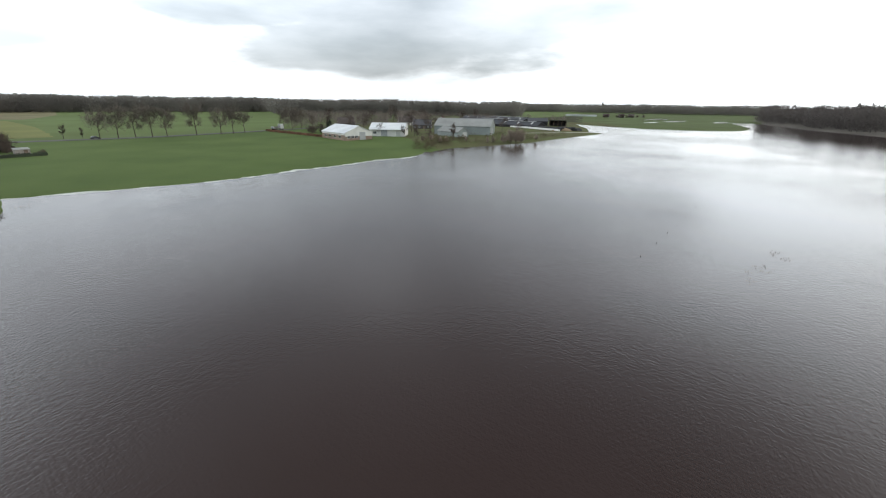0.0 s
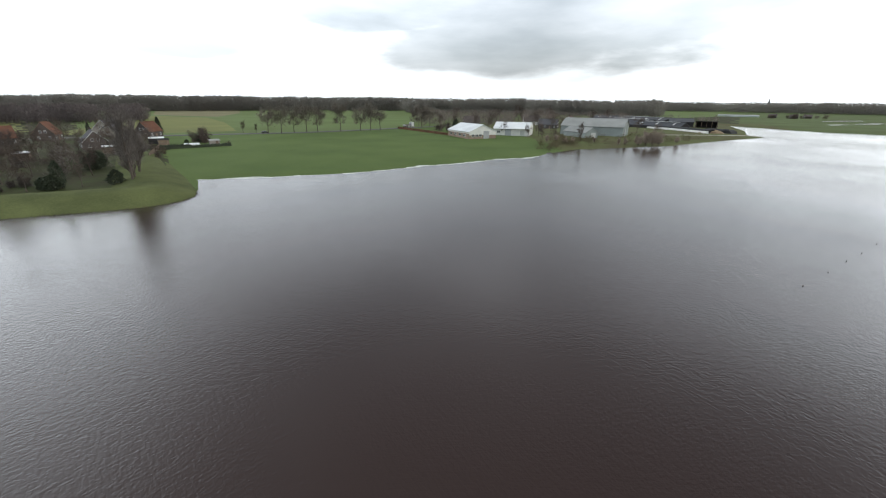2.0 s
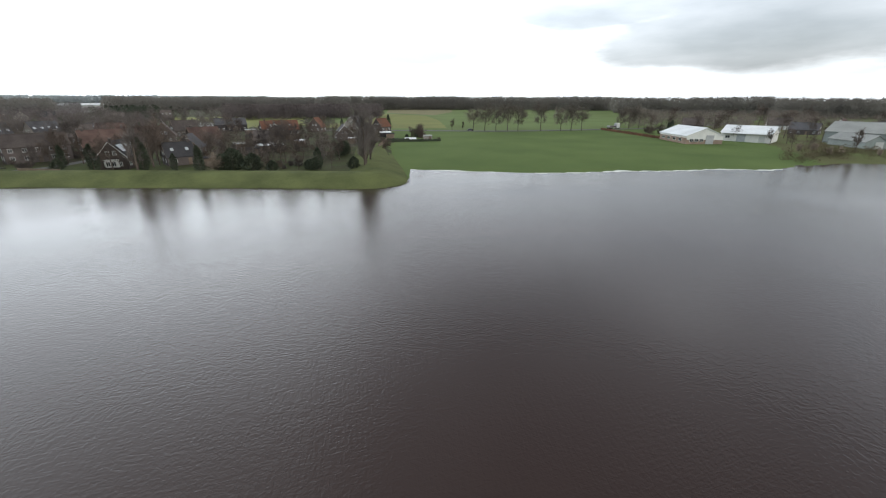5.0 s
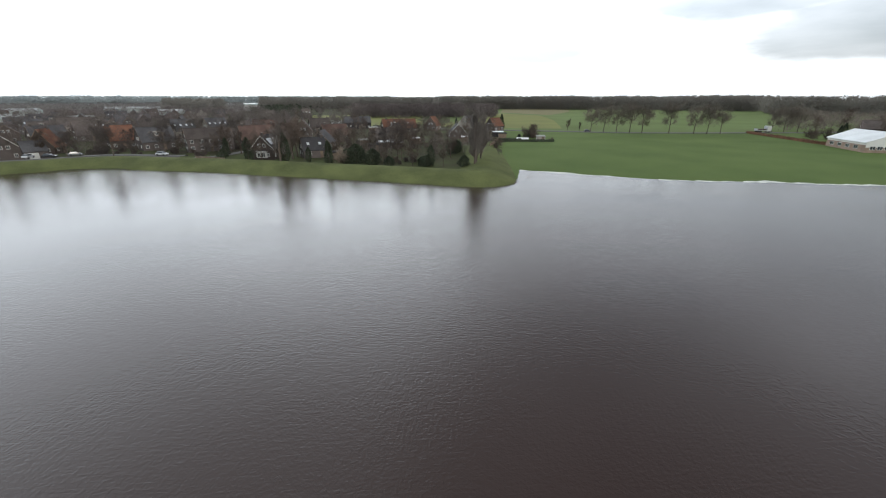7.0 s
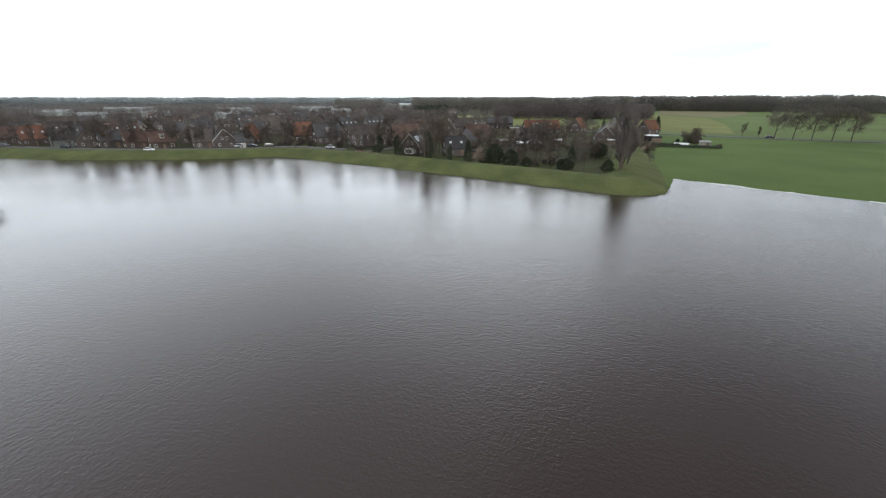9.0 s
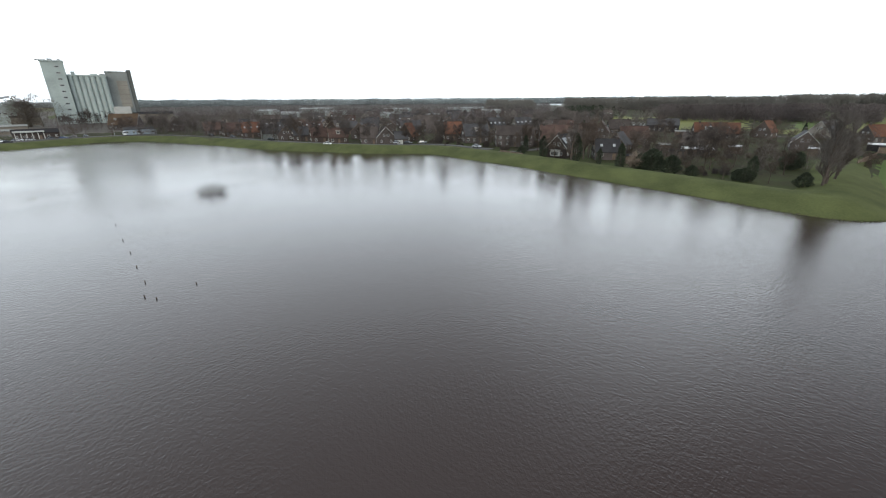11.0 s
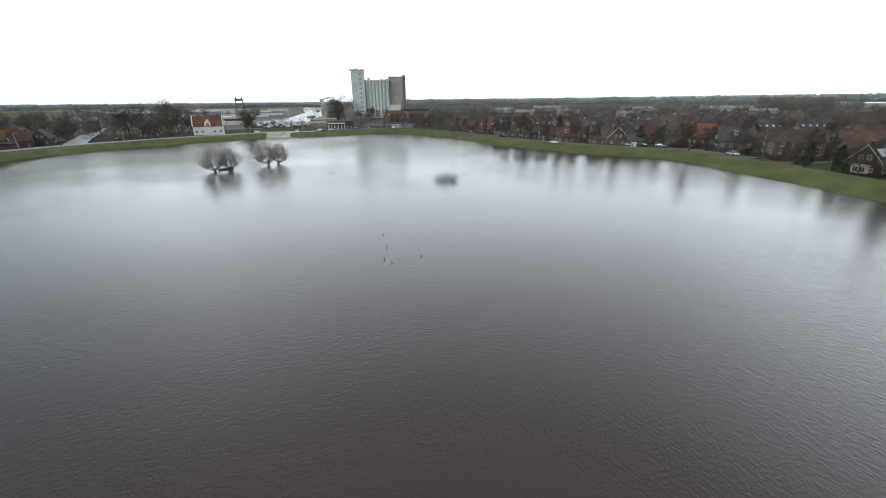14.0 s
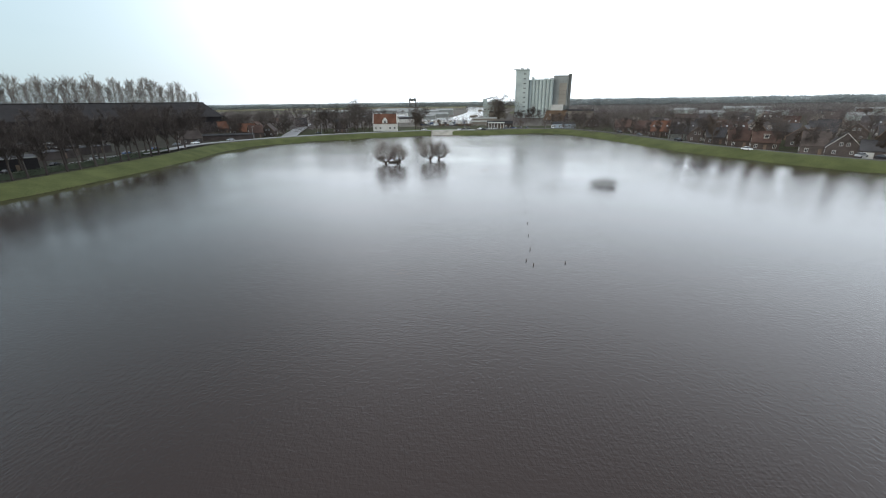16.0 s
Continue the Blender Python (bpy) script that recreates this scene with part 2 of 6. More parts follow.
M_TOWNTREE = mat("town_tree_twigs", (0.128, 0.108, 0.103), 0.95, 0.25, 0.3, 0.02, 0, island=0.25, spec=0.05, thin=0.5)
M_PINE = mat("conifer_needles", (0.038, 0.048, 0.03), 0.95, 0.35, 2, 0.2, 0, island=0.3)

# ------------------------------------------------------------------ plan of the shore, in metres from below the camera
DYKE_FOOT = [(41, -115), (31, -126), (19, -144), (5, -168), (-13, -202), (-37, -217), (-66, -222), (-97, -221), (-123, -217),
             (-140.5, -203), (-169, -193.5), (-182.5, -180.5), (-180, -160), (-169, -128), (-154, -92), (-148, -64), (-145, -40),
             (-145, -25), (-135, -13), (-120, 4), (-106, 17), (-93.5, 29), (-84, 38), (-75, 46), (-69, 53), (-69, 60)]
FIELD_EDGE = [(-76, 68), (-84, 74), (-71, 82), (-58, 91.5), (-51, 98), (-41, 111), (-36, 116), (-21, 135), (-12, 142), (-6, 157)]
FARM_EDGE = [(3, 175), (21, 187), (41, 203), (70, 237), (98, 268), (104, 276), (98, 284), (112, 330), (124, 402)]
FAR_EDGE = [(142, 367), (160, 338), (188, 324), (228, 321), (262, 360), (318, 470), (345, 470), (300, 345), (291, 299), (284, 260), (276, 200), (240, 120), (190, 40),
            (140, -30), (95, -77), (60, -101)]
SHORE = np.array(DYKE_FOOT + FIELD_EDGE + FARM_EDGE + FAR_EDGE, float)


def outside(x, y, poly=SHORE):
    """Distance from the shore, positive on land."""
    x, y = np.asarray(x, float), np.asarray(y, float)
    best, inside = np.full(x.shape, 1e9), np.zeros(x.shape, bool)
    for (ax, ay), (bx, by) in zip(poly, np.roll(poly, -1, 0)):
        dx, dy = bx - ax, by - ay
        t = np.clip(((x - ax) * dx + (y - ay) * dy) / (dx * dx + dy * dy), 0, 1)
        best = np.minimum(best, np.hypot(x - ax - t * dx, y - ay - t * dy))
        if dy:
            inside ^= ((ay > y) != (by > y)) & (x < ax + (y - ay) * dx / dy)
    return np.where(inside, -best, best)


def wave(x, y, s):
    return np.sin(x / s + 1.3 * np.sin(y / s * 0.7)) * np.cos(y / s * 1.1 + np.sin(x / s * 0.5))


def land_height(x, y):
    d = outside(x, y)
    az = np.degrees(np.arctan2(-x, y))
    soft = (az > -22) & (az < 51)
    slope = np.where(soft & (az > 2), 0.028, 0.16)
    h = np.where(d > 0, 1.2 * (1 - np.exp(-d * slope / 1.2)), np.maximum(d * 0.12, -1.2))
    h = h + np.where(np.abs(d) < 60, 0.05 * wave(x, y, 7) + 0.03 * wave(x, y, 2.6), 0) * np.where(d > -3, 1, 0.2)
    return h


def mesh_obj(name, verts, faces, material=None, parent=None, label="", smooth=False):
    me = bpy.data.meshes.new(name)
    me.from_pydata([tuple(v) for v in verts], [], [tuple(f) for f in faces])
    for m in (material if isinstance(material, list) else [material] if material else []):
        me.materials.append(m)
    if smooth:
        me.polygons.foreach_set("use_smooth", [True] * len(me.polygons))
    me.update()
    ob = new(name, me)
    if parent:
        ob.parent = parent
    if label:
        ob["label"] = label
    return ob


# ------------------------------------------------------------------ ground and water
NA, radii = 900, [0.0] + [30 * 1.022 ** i for i in range(236)]


def build_ground():
    az = np.linspace(0, 2 * math.pi, NA, endpoint=False)
    r = np.array(radii[1:])
    A, R = np.meshgrid(az, r)
    X, Y = -np.sin(A) * R, np.cos(A) * R
    Z = land_height(X.ravel(), Y.ravel())
    verts = np.stack([X.ravel(), Y.ravel(), Z], 1)
    n = len(r)
    i, j = np.meshgrid(np.arange(n - 1), np.arange(NA), indexing="ij")
    a = i * NA + j
    b = i * NA + (j + 1) % NA
    faces = np.stack([a, b, b + NA, a + NA], -1).reshape(-1, 4)
    ob = mesh_obj("ground", verts, faces, [M_GARDEN, M_GRASS, M_PASTURE, M_STUBBLE, M_FLOOR, M_MEADOW, M_FARMYARD, M_PLOUGH, M_LAWN, M_LITTERED], smooth=True)
    c = verts[faces].mean(1)
    x, y = c[:, 0], c[:, 1]
    azd, d = np.degrees(np.arctan2(-x, y)), np.hypot(x, y)
    side = (x + 166) * (252 - 171) - (y - 171) * (-104 + 166)      # > 0 on the lake's side of the road
    k = np.zeros(len(c), int)
    soft = np.random.default_rng(2)
    azd = azd + 0.25 * wave(x, y, 60) + soft.normal(0, 0.35, len(x))
    d = d + 3 * wave(y, x, 40) + soft.normal(0, 0.012, len(x)) * d
    k[(azd > -55) & (azd < 58) & (side < 0)] = 2
    k[(azd > -20) & (azd < 51) & (side > 0) & (d < 300)] = 1
    k[(azd < -18) & (azd > -60)] = 5
    farm = np.array([(2, 160), (-14, 196), (-24, 226), (-52, 238), (-70, 300), (-60, 420), (150, 420), (150, 250), (60, 190)], float)
    k[outside(x, y, farm) + 2.0 * wave(x, y, 5) < 0] = 6
    k[(azd > 60) | (azd < -60)] = 0
    shore = outside(x, y)
    k[(azd > 52) & (azd < 104) & (d < 330) & (wave(x, y, 6.5) > 0.42)] = 8
    k[(azd > 52) & (azd < 90) & (shore > 13) & (shore < 23 + 4 * wave(y, x, 5))] = 8
    k[(azd > 62) & (azd < 76) & (d > 285) & (d < 480)] = 3
    k[(d > 330) & (azd > 134)] = 4
    k[(d > 1500) & (azd > 134)] = 7
    k[(d > 700) & (azd > 134) & (wave(x, y, 120) > 0.45)] = 5
    k[(azd < -100) & (d < 400)] = 4
    k[(azd < -36.5) & (x > 250)] = 4
    k[(d > 700) & (((azd > 78) & (azd < 134)) | (azd < -100))] = 4
    k[((azd > 174) | (azd < -140)) & (d > 160) & (d < 700)] = 0
    k[((azd > 179) | (azd < -130)) & (shore > 12) & (d < 330)] = 9
    ob.data.polygons.foreach_set("material_index", k)
    return tagged(ob, "flat farmland of grass fields, gardens and meadows", "ground", kind="structure")


build_ground()


def field(name, corners, material, z, label):
    """A flat crop field with straight, slightly ragged edges, lying just proud of the land."""
    p = np.array(corners, float)
    ring = []
    for a, b in zip(p, np.roll(p, -1, 0)):
        n = max(2, int(np.hypot(*(b - a)) / 6))
        for i in range(n):
            q = a + (b - a) * i / n
            ring.append((q[0] + 0.7 * float(wave(q[0], q[1], 3.0)), q[1] + 0.7 * float(wave(q[1], q[0], 3.0)), z))
    return tagged(mesh_obj(name, ring, [tuple(range(len(ring)))], material), label, "field", kind="structure")


field("field_1", [(-318, 236), (-420, 330), (-330, 318), (-251, 257.6), (-178, 190), (-196, 170), (-240, 130)], M_STUBBLE, 1.262, "yellow stubble field beside the country road")
field("field_2", [(-430, 345), (-760, 620), (-640, 700), (-403, 440), (-338, 339)], M_PLOUGH, 1.27, "bare brown field before the woods")
wv = [(-math.sin(a) * 700, math.cos(a) * 700, 0) for a in np.linspace(0, 2 * math.pi, 64, endpoint=False)]
lake = mesh_obj("water", [(0, 0, 0)] + wv, [(0, i + 1, (i + 1) % 64 + 1) for i in range(64)], M_WATER)
tagged(lake, "brown flood water with wind ripples over fields", "water", kind="structure")


def spline(points, step):
    """Even, smoothed points along a line of plan points."""
    p = np.array(points, float)
    q = [p[0]]
    for i in range(len(p) - 1):
        p0, p1, p2, p3 = p[max(i - 1, 0)], p[i], p[i + 1], p[min(i + 2, len(p) - 1)]
        k = max(2, int(np.linalg.norm(p2 - p1) / step))
        for s in np.linspace(0, 1, k + 1)[1:]:
            q.append(0.5 * (2 * p1 + (p2 - p0) * s + (2 * p0 - 5 * p1 + 4 * p2 - p3) * s * s + (3 * p1 - p0 - 3 * p2 + p3) * s ** 3))
    return np.array(q)


def sweep(name, line, profile, material, jitter=0.0):
    """A strip along a plan line; profile: (distance to the right of the way, height)."""
    p = spline(line, 2.5)
    t = np.gradient(p, axis=0)
    t /= np.linalg.norm(t, axis=1)[:, None]
    nrm = np.stack([t[:, 1], -t[:, 0]], 1)
    m = len(profile)
    verts, faces = [], []
    for i, (q, n) in enumerate(zip(p, nrm)):
        for d, z in profile:
            w = jitter * (wave(q[0], q[1], 5.0) + 0.5 * wave(q[1], q[0] + d, 2.1))
            verts.append((q[0] + n[0] * (d + w), q[1] + n[1] * (d + w), z + 0.25 * w))
    for i in range(len(p) - 1):
        for k in range(m - 1):
            a = i * m + k
            faces.append((a, a + 1, a + 1 + m, a + m))
    return mesh_obj(name, verts, faces, material, smooth=True)


shallow = sweep("shallow_water", [(-86, 72.5)] + FIELD_EDGE[1:] + FARM_EDGE[:1], [(-4.0, 0.008), (0.6, 0.008), (1.7, 0.008)], M_SHALLOW, 0.9)
shallow.data.transform(Matrix.Diagonal((1, 1, 0, 1)))
shallow.location.z = 0.006
tagged(shallow, "calm shallow water at the drowned edge of the field", "water", kind="structure")
def foam_line(line):
    """A ragged, broken pale ribbon on the water's edge."""
    p = spline(line, 0.8)
    t = np.gradient(p, axis=0)
    t /= np.linalg.norm(t, axis=1)[:, None]
    v, f = [], []
    for i, (q, d) in enumerate(zip(p, t)):
        w = 0.55 + 0.5 * math.sin(i * 0.37 + 2 * math.sin(i * 0.11)) + 0.35 * math.sin(i * 1.3)
        for e in (-3.0, max(0.05, w)):
            v.append((q[0] + d[1] * e, q[1] - d[0] * e, 0.016))
        if i and math.sin(i * 0.09 + 1.7 * math.sin(i * 0.031)) > -0.75:
            f.append((2 * i - 2, 2 * i - 1, 2 * i + 1, 2 * i))
    return tagged(mesh_obj("foam_line", v, f, M_WATERLINE), "thin pale line along the drowned field edge", "foam", kind="structure")


M_WATERLINE = mat("pale_foam_and_stems", (0.52, 0.53, 0.50), 0.6, 0.5, 3.0, 0.5, 0.2)
foam_line(FIELD_EDGE[1:])
# the dyke runs with the lake on its right hand side seen from the camera, so land lies at negative distances
DYKE_LINE = [(95, -75), (60, -101)] + DYKE_FOOT + [(-76, 66.5), (-86, 74), (-108, 90), (-133, 108)]
dyke = sweep("dyke", DYKE_LINE, [(2.5, -0.9), (0, 0.0), (-2.2, 0.85), (-4.6, 1.75), (-6.0, 2.15), (-7.2, 2.28), (-9.6, 2.25), (-11, 2.0), (-14.5, 0.9), (-16, 0.3)], M_DYKE, 0.05)
tagged(dyke, "long green grass dyke holding back the flood", "dyke", kind="structure")


# ------------------------------------------------------------------ more materials
def glass_mat():
    m = mat("window_glass", (0.03, 0.035, 0.04), 0.05, 0.1, 1, 0.3, 0, spec=0.6)
    return m


def wave_mat(name, base, rough, scale, depth, direction="X", metal=0.0, vary=0.2):
    """Ribbed sheet: a colour with real relief from regular ribs, in the object's own axes."""
    m = mat(name, base, rough, vary, 2.0, 0.15, 0, metal)
    nt = m.node_tree
    N, L = nt.nodes.new, nt.links.new
    tc, w, b = N("ShaderNodeTexCoord"), N("ShaderNodeTexWave"), N("ShaderNodeBump")
    w.bands_direction = direction
    w.inputs["Scale"].default_value = scale
    L(tc.outputs["Object"], w.inputs["Vector"])
    b.inputs["Strength"].default_value, b.inputs["Distance"].default_value = 0.6, depth
    L(w.outputs["Fac"], b.inputs["Height"])
    L(b.outputs["Normal"], nt.nodes["Principled BSDF"].inputs["Normal"])
    return m


M_GLASS = glass_mat()
M_PAINT = mat("white_paint", (0.43, 0.43, 0.41), 0.6, 0.12, 5, 0.4, 0.05)
M_WHITE = mat("white_render", (0.58, 0.57, 0.54), 0.85, 0.15, 4, 0.3, 0.2)
M_PALE = mat("pale_grey_render", (0.27, 0.245, 0.22), 0.9, 0.2, 4, 0.3, 0.2, spec=0.1)
M_BRICK = mat("red_brown_brick", (0.072, 0.057, 0.050), 0.9, 0.3, 6, 0.4, 0.3, rand=0.2)
M_TANBRICK = mat("tan_brick", (0.24, 0.175, 0.135), 0.9, 0.3, 6, 0.4, 0.3)
M_BRICKD = mat("dark_brick", (0.080, 0.067, 0.063), 0.9, 0.3, 6, 0.4, 0.3, rand=0.25)
M_TILE = mat("red_roof_tiles", (0.080, 0.053, 0.045), 0.92, 0.35, 3, 0.3, 0.5, rand=0.25, spec=0.12)
M_ORANGE = mat("orange_roof_tiles", (0.125, 0.062, 0.042), 0.92, 0.3, 3, 0.3, 0.5, rand=0.15, spec=0.12)
M_SLATE = mat("dark_roof_tiles", (0.066, 0.064, 0.067), 0.92, 0.35, 3, 0.3, 0.5, rand=0.3, spec=0.12)
M_BROWNT = mat("brown_roof_tiles", (0.086, 0.072, 0.066), 0.92, 0.35, 3, 0.3, 0.5, rand=0.3, spec=0.12)
M_ROOFW = wave_mat("white_sheet_roof", (0.62, 0.63, 0.63), 0.5, 1.2, 0.05)
M_ROOFG = wave_mat("grey_fibre_cement_roof", (0.235, 0.236, 0.222), 0.9, 1.2, 0.05)
M_WORKS = wave_mat("pale_grey_sheet_roof", (0.275, 0.285, 0.28), 0.85, 1.2, 0.05)
M_WALLG = wave_mat("grey_green_sheet_wall", (0.215, 0.238, 0.228), 0.85, 1.0, 0.04)
M_DARKR = wave_mat("black_sheet_roof", (0.038, 0.036, 0.037), 0.97, 1.0, 0.05)
M_DARKR.node_tree.nodes["Principled BSDF"].inputs["Specular IOR Level"].default_value = 0.03
M_BARNR = wave_mat("dark_grey_sheet_roof", (0.055, 0.056, 0.062), 0.9, 1.0, 0.05)
M_CONC = mat("grey_green_concrete", (0.36, 0.41, 0.395), 0.85, 0.2, 1.5, 0.12, 0.15)
M_CONCD = mat("stained_brown_concrete", (0.20, 0.18, 0.15), 0.85, 0.25, 1.5, 0.12, 0.2)
M_WOOD = mat("weathered_wood", (0.16, 0.12, 0.09), 0.9, 0.35, 5, 0.5, 0.4)
M_STEEL = mat("galvanised_steel", (0.35, 0.36, 0.37), 0.5, 0.2, 4, 0.5, 0.05, metal=0.6)
# pale base colour paints the bright sky mirrored in skylight glass; no blind
M_SKYLIGHT = mat("skylight_with_blind", (0.42, 0.44, 0.45), 0.25, 0.1, 4, 0.4, 0, spec=0.6)
M_RUBBER = mat("black_rubber", (0.02, 0.02, 0.02), 0.8, 0.2, 8, 1, 0.1)
M_HEDGE = mat("brown_beech_hedge", (0.12, 0.06, 0.035), 0.95, 0.35, 4, 0.3, 0.4, island=0.3)
M_LEAF = mat("evergreen_leaves", (0.042, 0.052, 0.032), 0.8, 0.35, 2, 0.2, 0, island=0.4)
M_WILLOW = mat("willow_shoots", (0.165, 0.135, 0.117), 0.9, 0.25, 3, 0.3, 0, island=0.25)
M_OSIER = mat("pale_osier_shoots", (0.25, 0.20, 0.16), 0.9, 0.25, 3, 0.3, 0, island=0.25)
M_REED = mat("dry_reed", (0.19, 0.14, 0.085), 0.95, 0.3, 4, 0.4, 0, island=0.3)
CAR_PAINTS = [mat("car_paint_" + n, c, 0.25, 0.05, 2, 0.2, 0, spec=0.6) for n, c in
              (("white", (0.72, 0.73, 0.74)), ("black", (0.02, 0.02, 0.024)), ("silver", (0.38, 0.39, 0.41)), ("grey", (0.10, 0.105, 0.115)), ("blue", (0.05, 0.08, 0.16)))]


# ------------------------------------------------------------------ geometry kit
class Geo:
    def __init__(self):
        self.v, self.f = [], []

    def add(self, verts, faces):
        n = len(self.v)
        self.v += [tuple(p) for p in verts]
        self.f += [tuple(i + n for i in f) for f in faces]
        return self

    def box(self, x0, y0, z0, x1, y1, z1):
        return self.add([(x0, y0, z0), (x1, y0, z0), (x1, y1, z0), (x0, y1, z0), (x0, y0, z1), (x1, y0, z1), (x1, y1, z1), (x0, y1, z1)],
                        [(0, 3, 2, 1), (4, 5, 6, 7), (0, 1, 5, 4), (1, 2, 6, 5), (2, 3, 7, 6), (3, 0, 4, 7)])

    def extrude_x(self, outline, x0, x1):
        """A solid whose cross-section (y, z) is the outline, from x0 to x1."""
        n = len(outline)
        v = [(x0, y, z) for y, z in outline] + [(x1, y, z) for y, z in outline]
        f = [tuple(range(n))[::-1], tuple(range(n, 2 * n))] + [(i, (i + 1) % n, (i + 1) % n + n, i + n) for i in range(n)]
        return self.add(v, f)

    def extrude_y(self, outline, y0, y1):
        n = len(outline)
        v = [(x, y0, z) for x, z in outline] + [(x, y1, z) for x, z in outline]
        f = [tuple(range(n)), tuple(range(n, 2 * n))[::-1]] + [((i + 1) % n, i, i + n, (i + 1) % n + n) for i in range(n)]
        return self.add(v, f)

    def tube(self, p, q, r0, r1, n=4):
        p, q = Vector(p), Vector(q)
        w = (q - p).normalized()
        a = w.orthogonal().normalized()
        b = w.cross(a)
        v = []
        for c, r in ((p, r0), (q, r1)):
            v += [c + (a * math.cos(2 * math.pi * i / n) + b * math.sin(2 * math.pi * i / n)) * r for i in range(n)]
        f = [(i, (i + 1) % n, (i + 1) % n + n, i + n) for i in range(n)]
        return self.add(v, f + [tuple(range(n))[::-1], tuple(range(n, 2 * n))])

    def blade(self, p, q, w):
        """A thin pointed twig or leaf from p to q."""
        p, q = Vector(p), Vector(q)
        s = (q - p).cross(Vector((random.uniform(-1, 1), random.uniform(-1, 1), random.uniform(-1, 1))))
        s = s.normalized() * (w / 2) if s.length > 1e-6 else Vector((w / 2, 0, 0))
        return self.add([p - s, p + s, q], [(0, 1, 2)])


def part(name, geo, material, parent=None, label="", smooth=False):
    return mesh_obj(name, geo.v, geo.f, material, parent, label, smooth)


SHARED = {}


def shared(key, geo_fn, material):
    """One mesh for all pieces that are alike."""
    if key not in SHARED:
        g = geo_fn()
        me = bpy.data.meshes.new(key)
        me.from_pydata(g.v, [], g.f)
        me.materials.append(material)
        me.update()
        SHARED[key] = me
    return SHARED[key]


def piece(name, me, parent, m):
    ob = new(name, me)
    ob.parent = parent
    ob.matrix_basis = m
    return ob


def facing(x, y, turn=0.0, z=None):
    """A pose on the land whose local -y looks towards the lake, turned by so many degrees."""
    z = float(land_height(np.array([x]), np.array([y]))[0]) if z is None else z
    return pose(x, y, z, 0, 0, math.degrees(math.atan2(y, x)) - 90 + turn)


def root(name, m, label, category, group=""):
    ob = new(name)
    ob.empty_display_size = 0.3
    ob.matrix_basis = m
    return tagged(ob, label, category, group)


# ------------------------------------------------------------------ windows, doors, houses
def add_window(house, m, w, h, paint=M_PAINT):
    k = f"{w:.1f}x{h:.1f}{paint.name[:6]}"

    def frame_geo():
        t = 0.12
        xs = [-w / 2, -w / 2 + t] + ([-0.05, 0.05] if w > 0.9 else []) + [w / 2 - t, w / 2]
        zs = [0, t, h - t, h]
        nx, nz = len(xs), 4
        solid = [[not (j == 1 and i % 2 == 1) for j in range(nz - 1)] for i in range(nx - 1)]
        idx = lambda i, j, s: (i * nz + j) * 2 + s
        v = [(x, y, z) for x in xs for z in zs for y in (-0.06, 0.06)]
        f = []
        for i in range(nx - 1):
            for j in range(nz - 1):
                if not solid[i][j]:
                    continue
                f.append((idx(i, j, 0), idx(i + 1, j, 0), idx(i + 1, j + 1, 0), idx(i, j + 1, 0)))
                f.append((idx(i, j, 1), idx(i, j + 1, 1), idx(i + 1, j + 1, 1), idx(i + 1, j, 1)))
                for di, dj, a, b in ((-1, 0, (i, j), (i, j + 1)), (1, 0, (i + 1, j + 1), (i + 1, j)), (0, -1, (i + 1, j), (i, j)), (0, 1, (i, j + 1), (i + 1, j + 1))):
                    p, q = i + di, j + dj
                    if not (0 <= p < nx - 1 and 0 <= q < nz - 1 and solid[p][q]):
                        f.append((idx(*a, 0), idx(*b, 0), idx(*b, 1), idx(*a, 1)))
        return Geo().add(v, f)
    win = piece("window", shared("window_frame" + k, frame_geo, paint), house, m)
    piece("pane", shared("pane" + k, lambda: Geo().box(-w / 2 + 0.12, -0.01, 0.12, w / 2 - 0.12, 0.03, h - 0.12), M_GLASS), win, Matrix.Identity(4))
    return win


def add_door(house, m, w, h, material):
    k = f"door{w:.1f}x{h:.1f}{material.name}"

    def geo():
        n = max(2, int(w / 0.6))
        line = [(w / 2, 0.05), (-w / 2, 0.05)]
        for i in range(n):
            x0, x1 = -w / 2 + i * w / n, -w / 2 + (i + 1) * w / n
            line += [(x0, -0.04), (x0 + 0.04, -0.08), (x1 - 0.04, -0.08)] + ([(x1, -0.04)] if i == n - 1 else [])
        m = len(line)
        return Geo().add([(x, y, 0) for x, y in line] + [(x, y, h) for x, y in line],
                         [tuple(range(m))[::-1], tuple(range(m, 2 * m))] + [(i, (i + 1) % m, (i + 1) % m + m, i + m) for i in range(m)])
    return piece("door", shared(k, geo, material), house, m)


def gable_roof(w, d, eave, ridge, over=0.35, thick=0.22):
    """Two slabs and a ridge cap; the ridge runs along x."""
    g = Geo()
    s = (ridge - eave) / (d / 2)
    lo = eave - s * over
    for k in (-1, 1):
        g.extrude_x([(k * (d / 2 + over), lo + 0.02), (k * (d / 2 + over), lo + thick), (0, ridge + thick), (0, ridge + 0.02)][::k], -w / 2 - over * 0.6, w / 2 + over * 0.6)
    g.extrude_x([(-0.18, ridge + thick - 0.1), (-0.1, ridge + thick + 0.1), (0.1, ridge + thick + 0.1), (0.18, ridge + thick - 0.1)], -w / 2 - over * 0.6, w / 2 + over * 0.6)
    return g


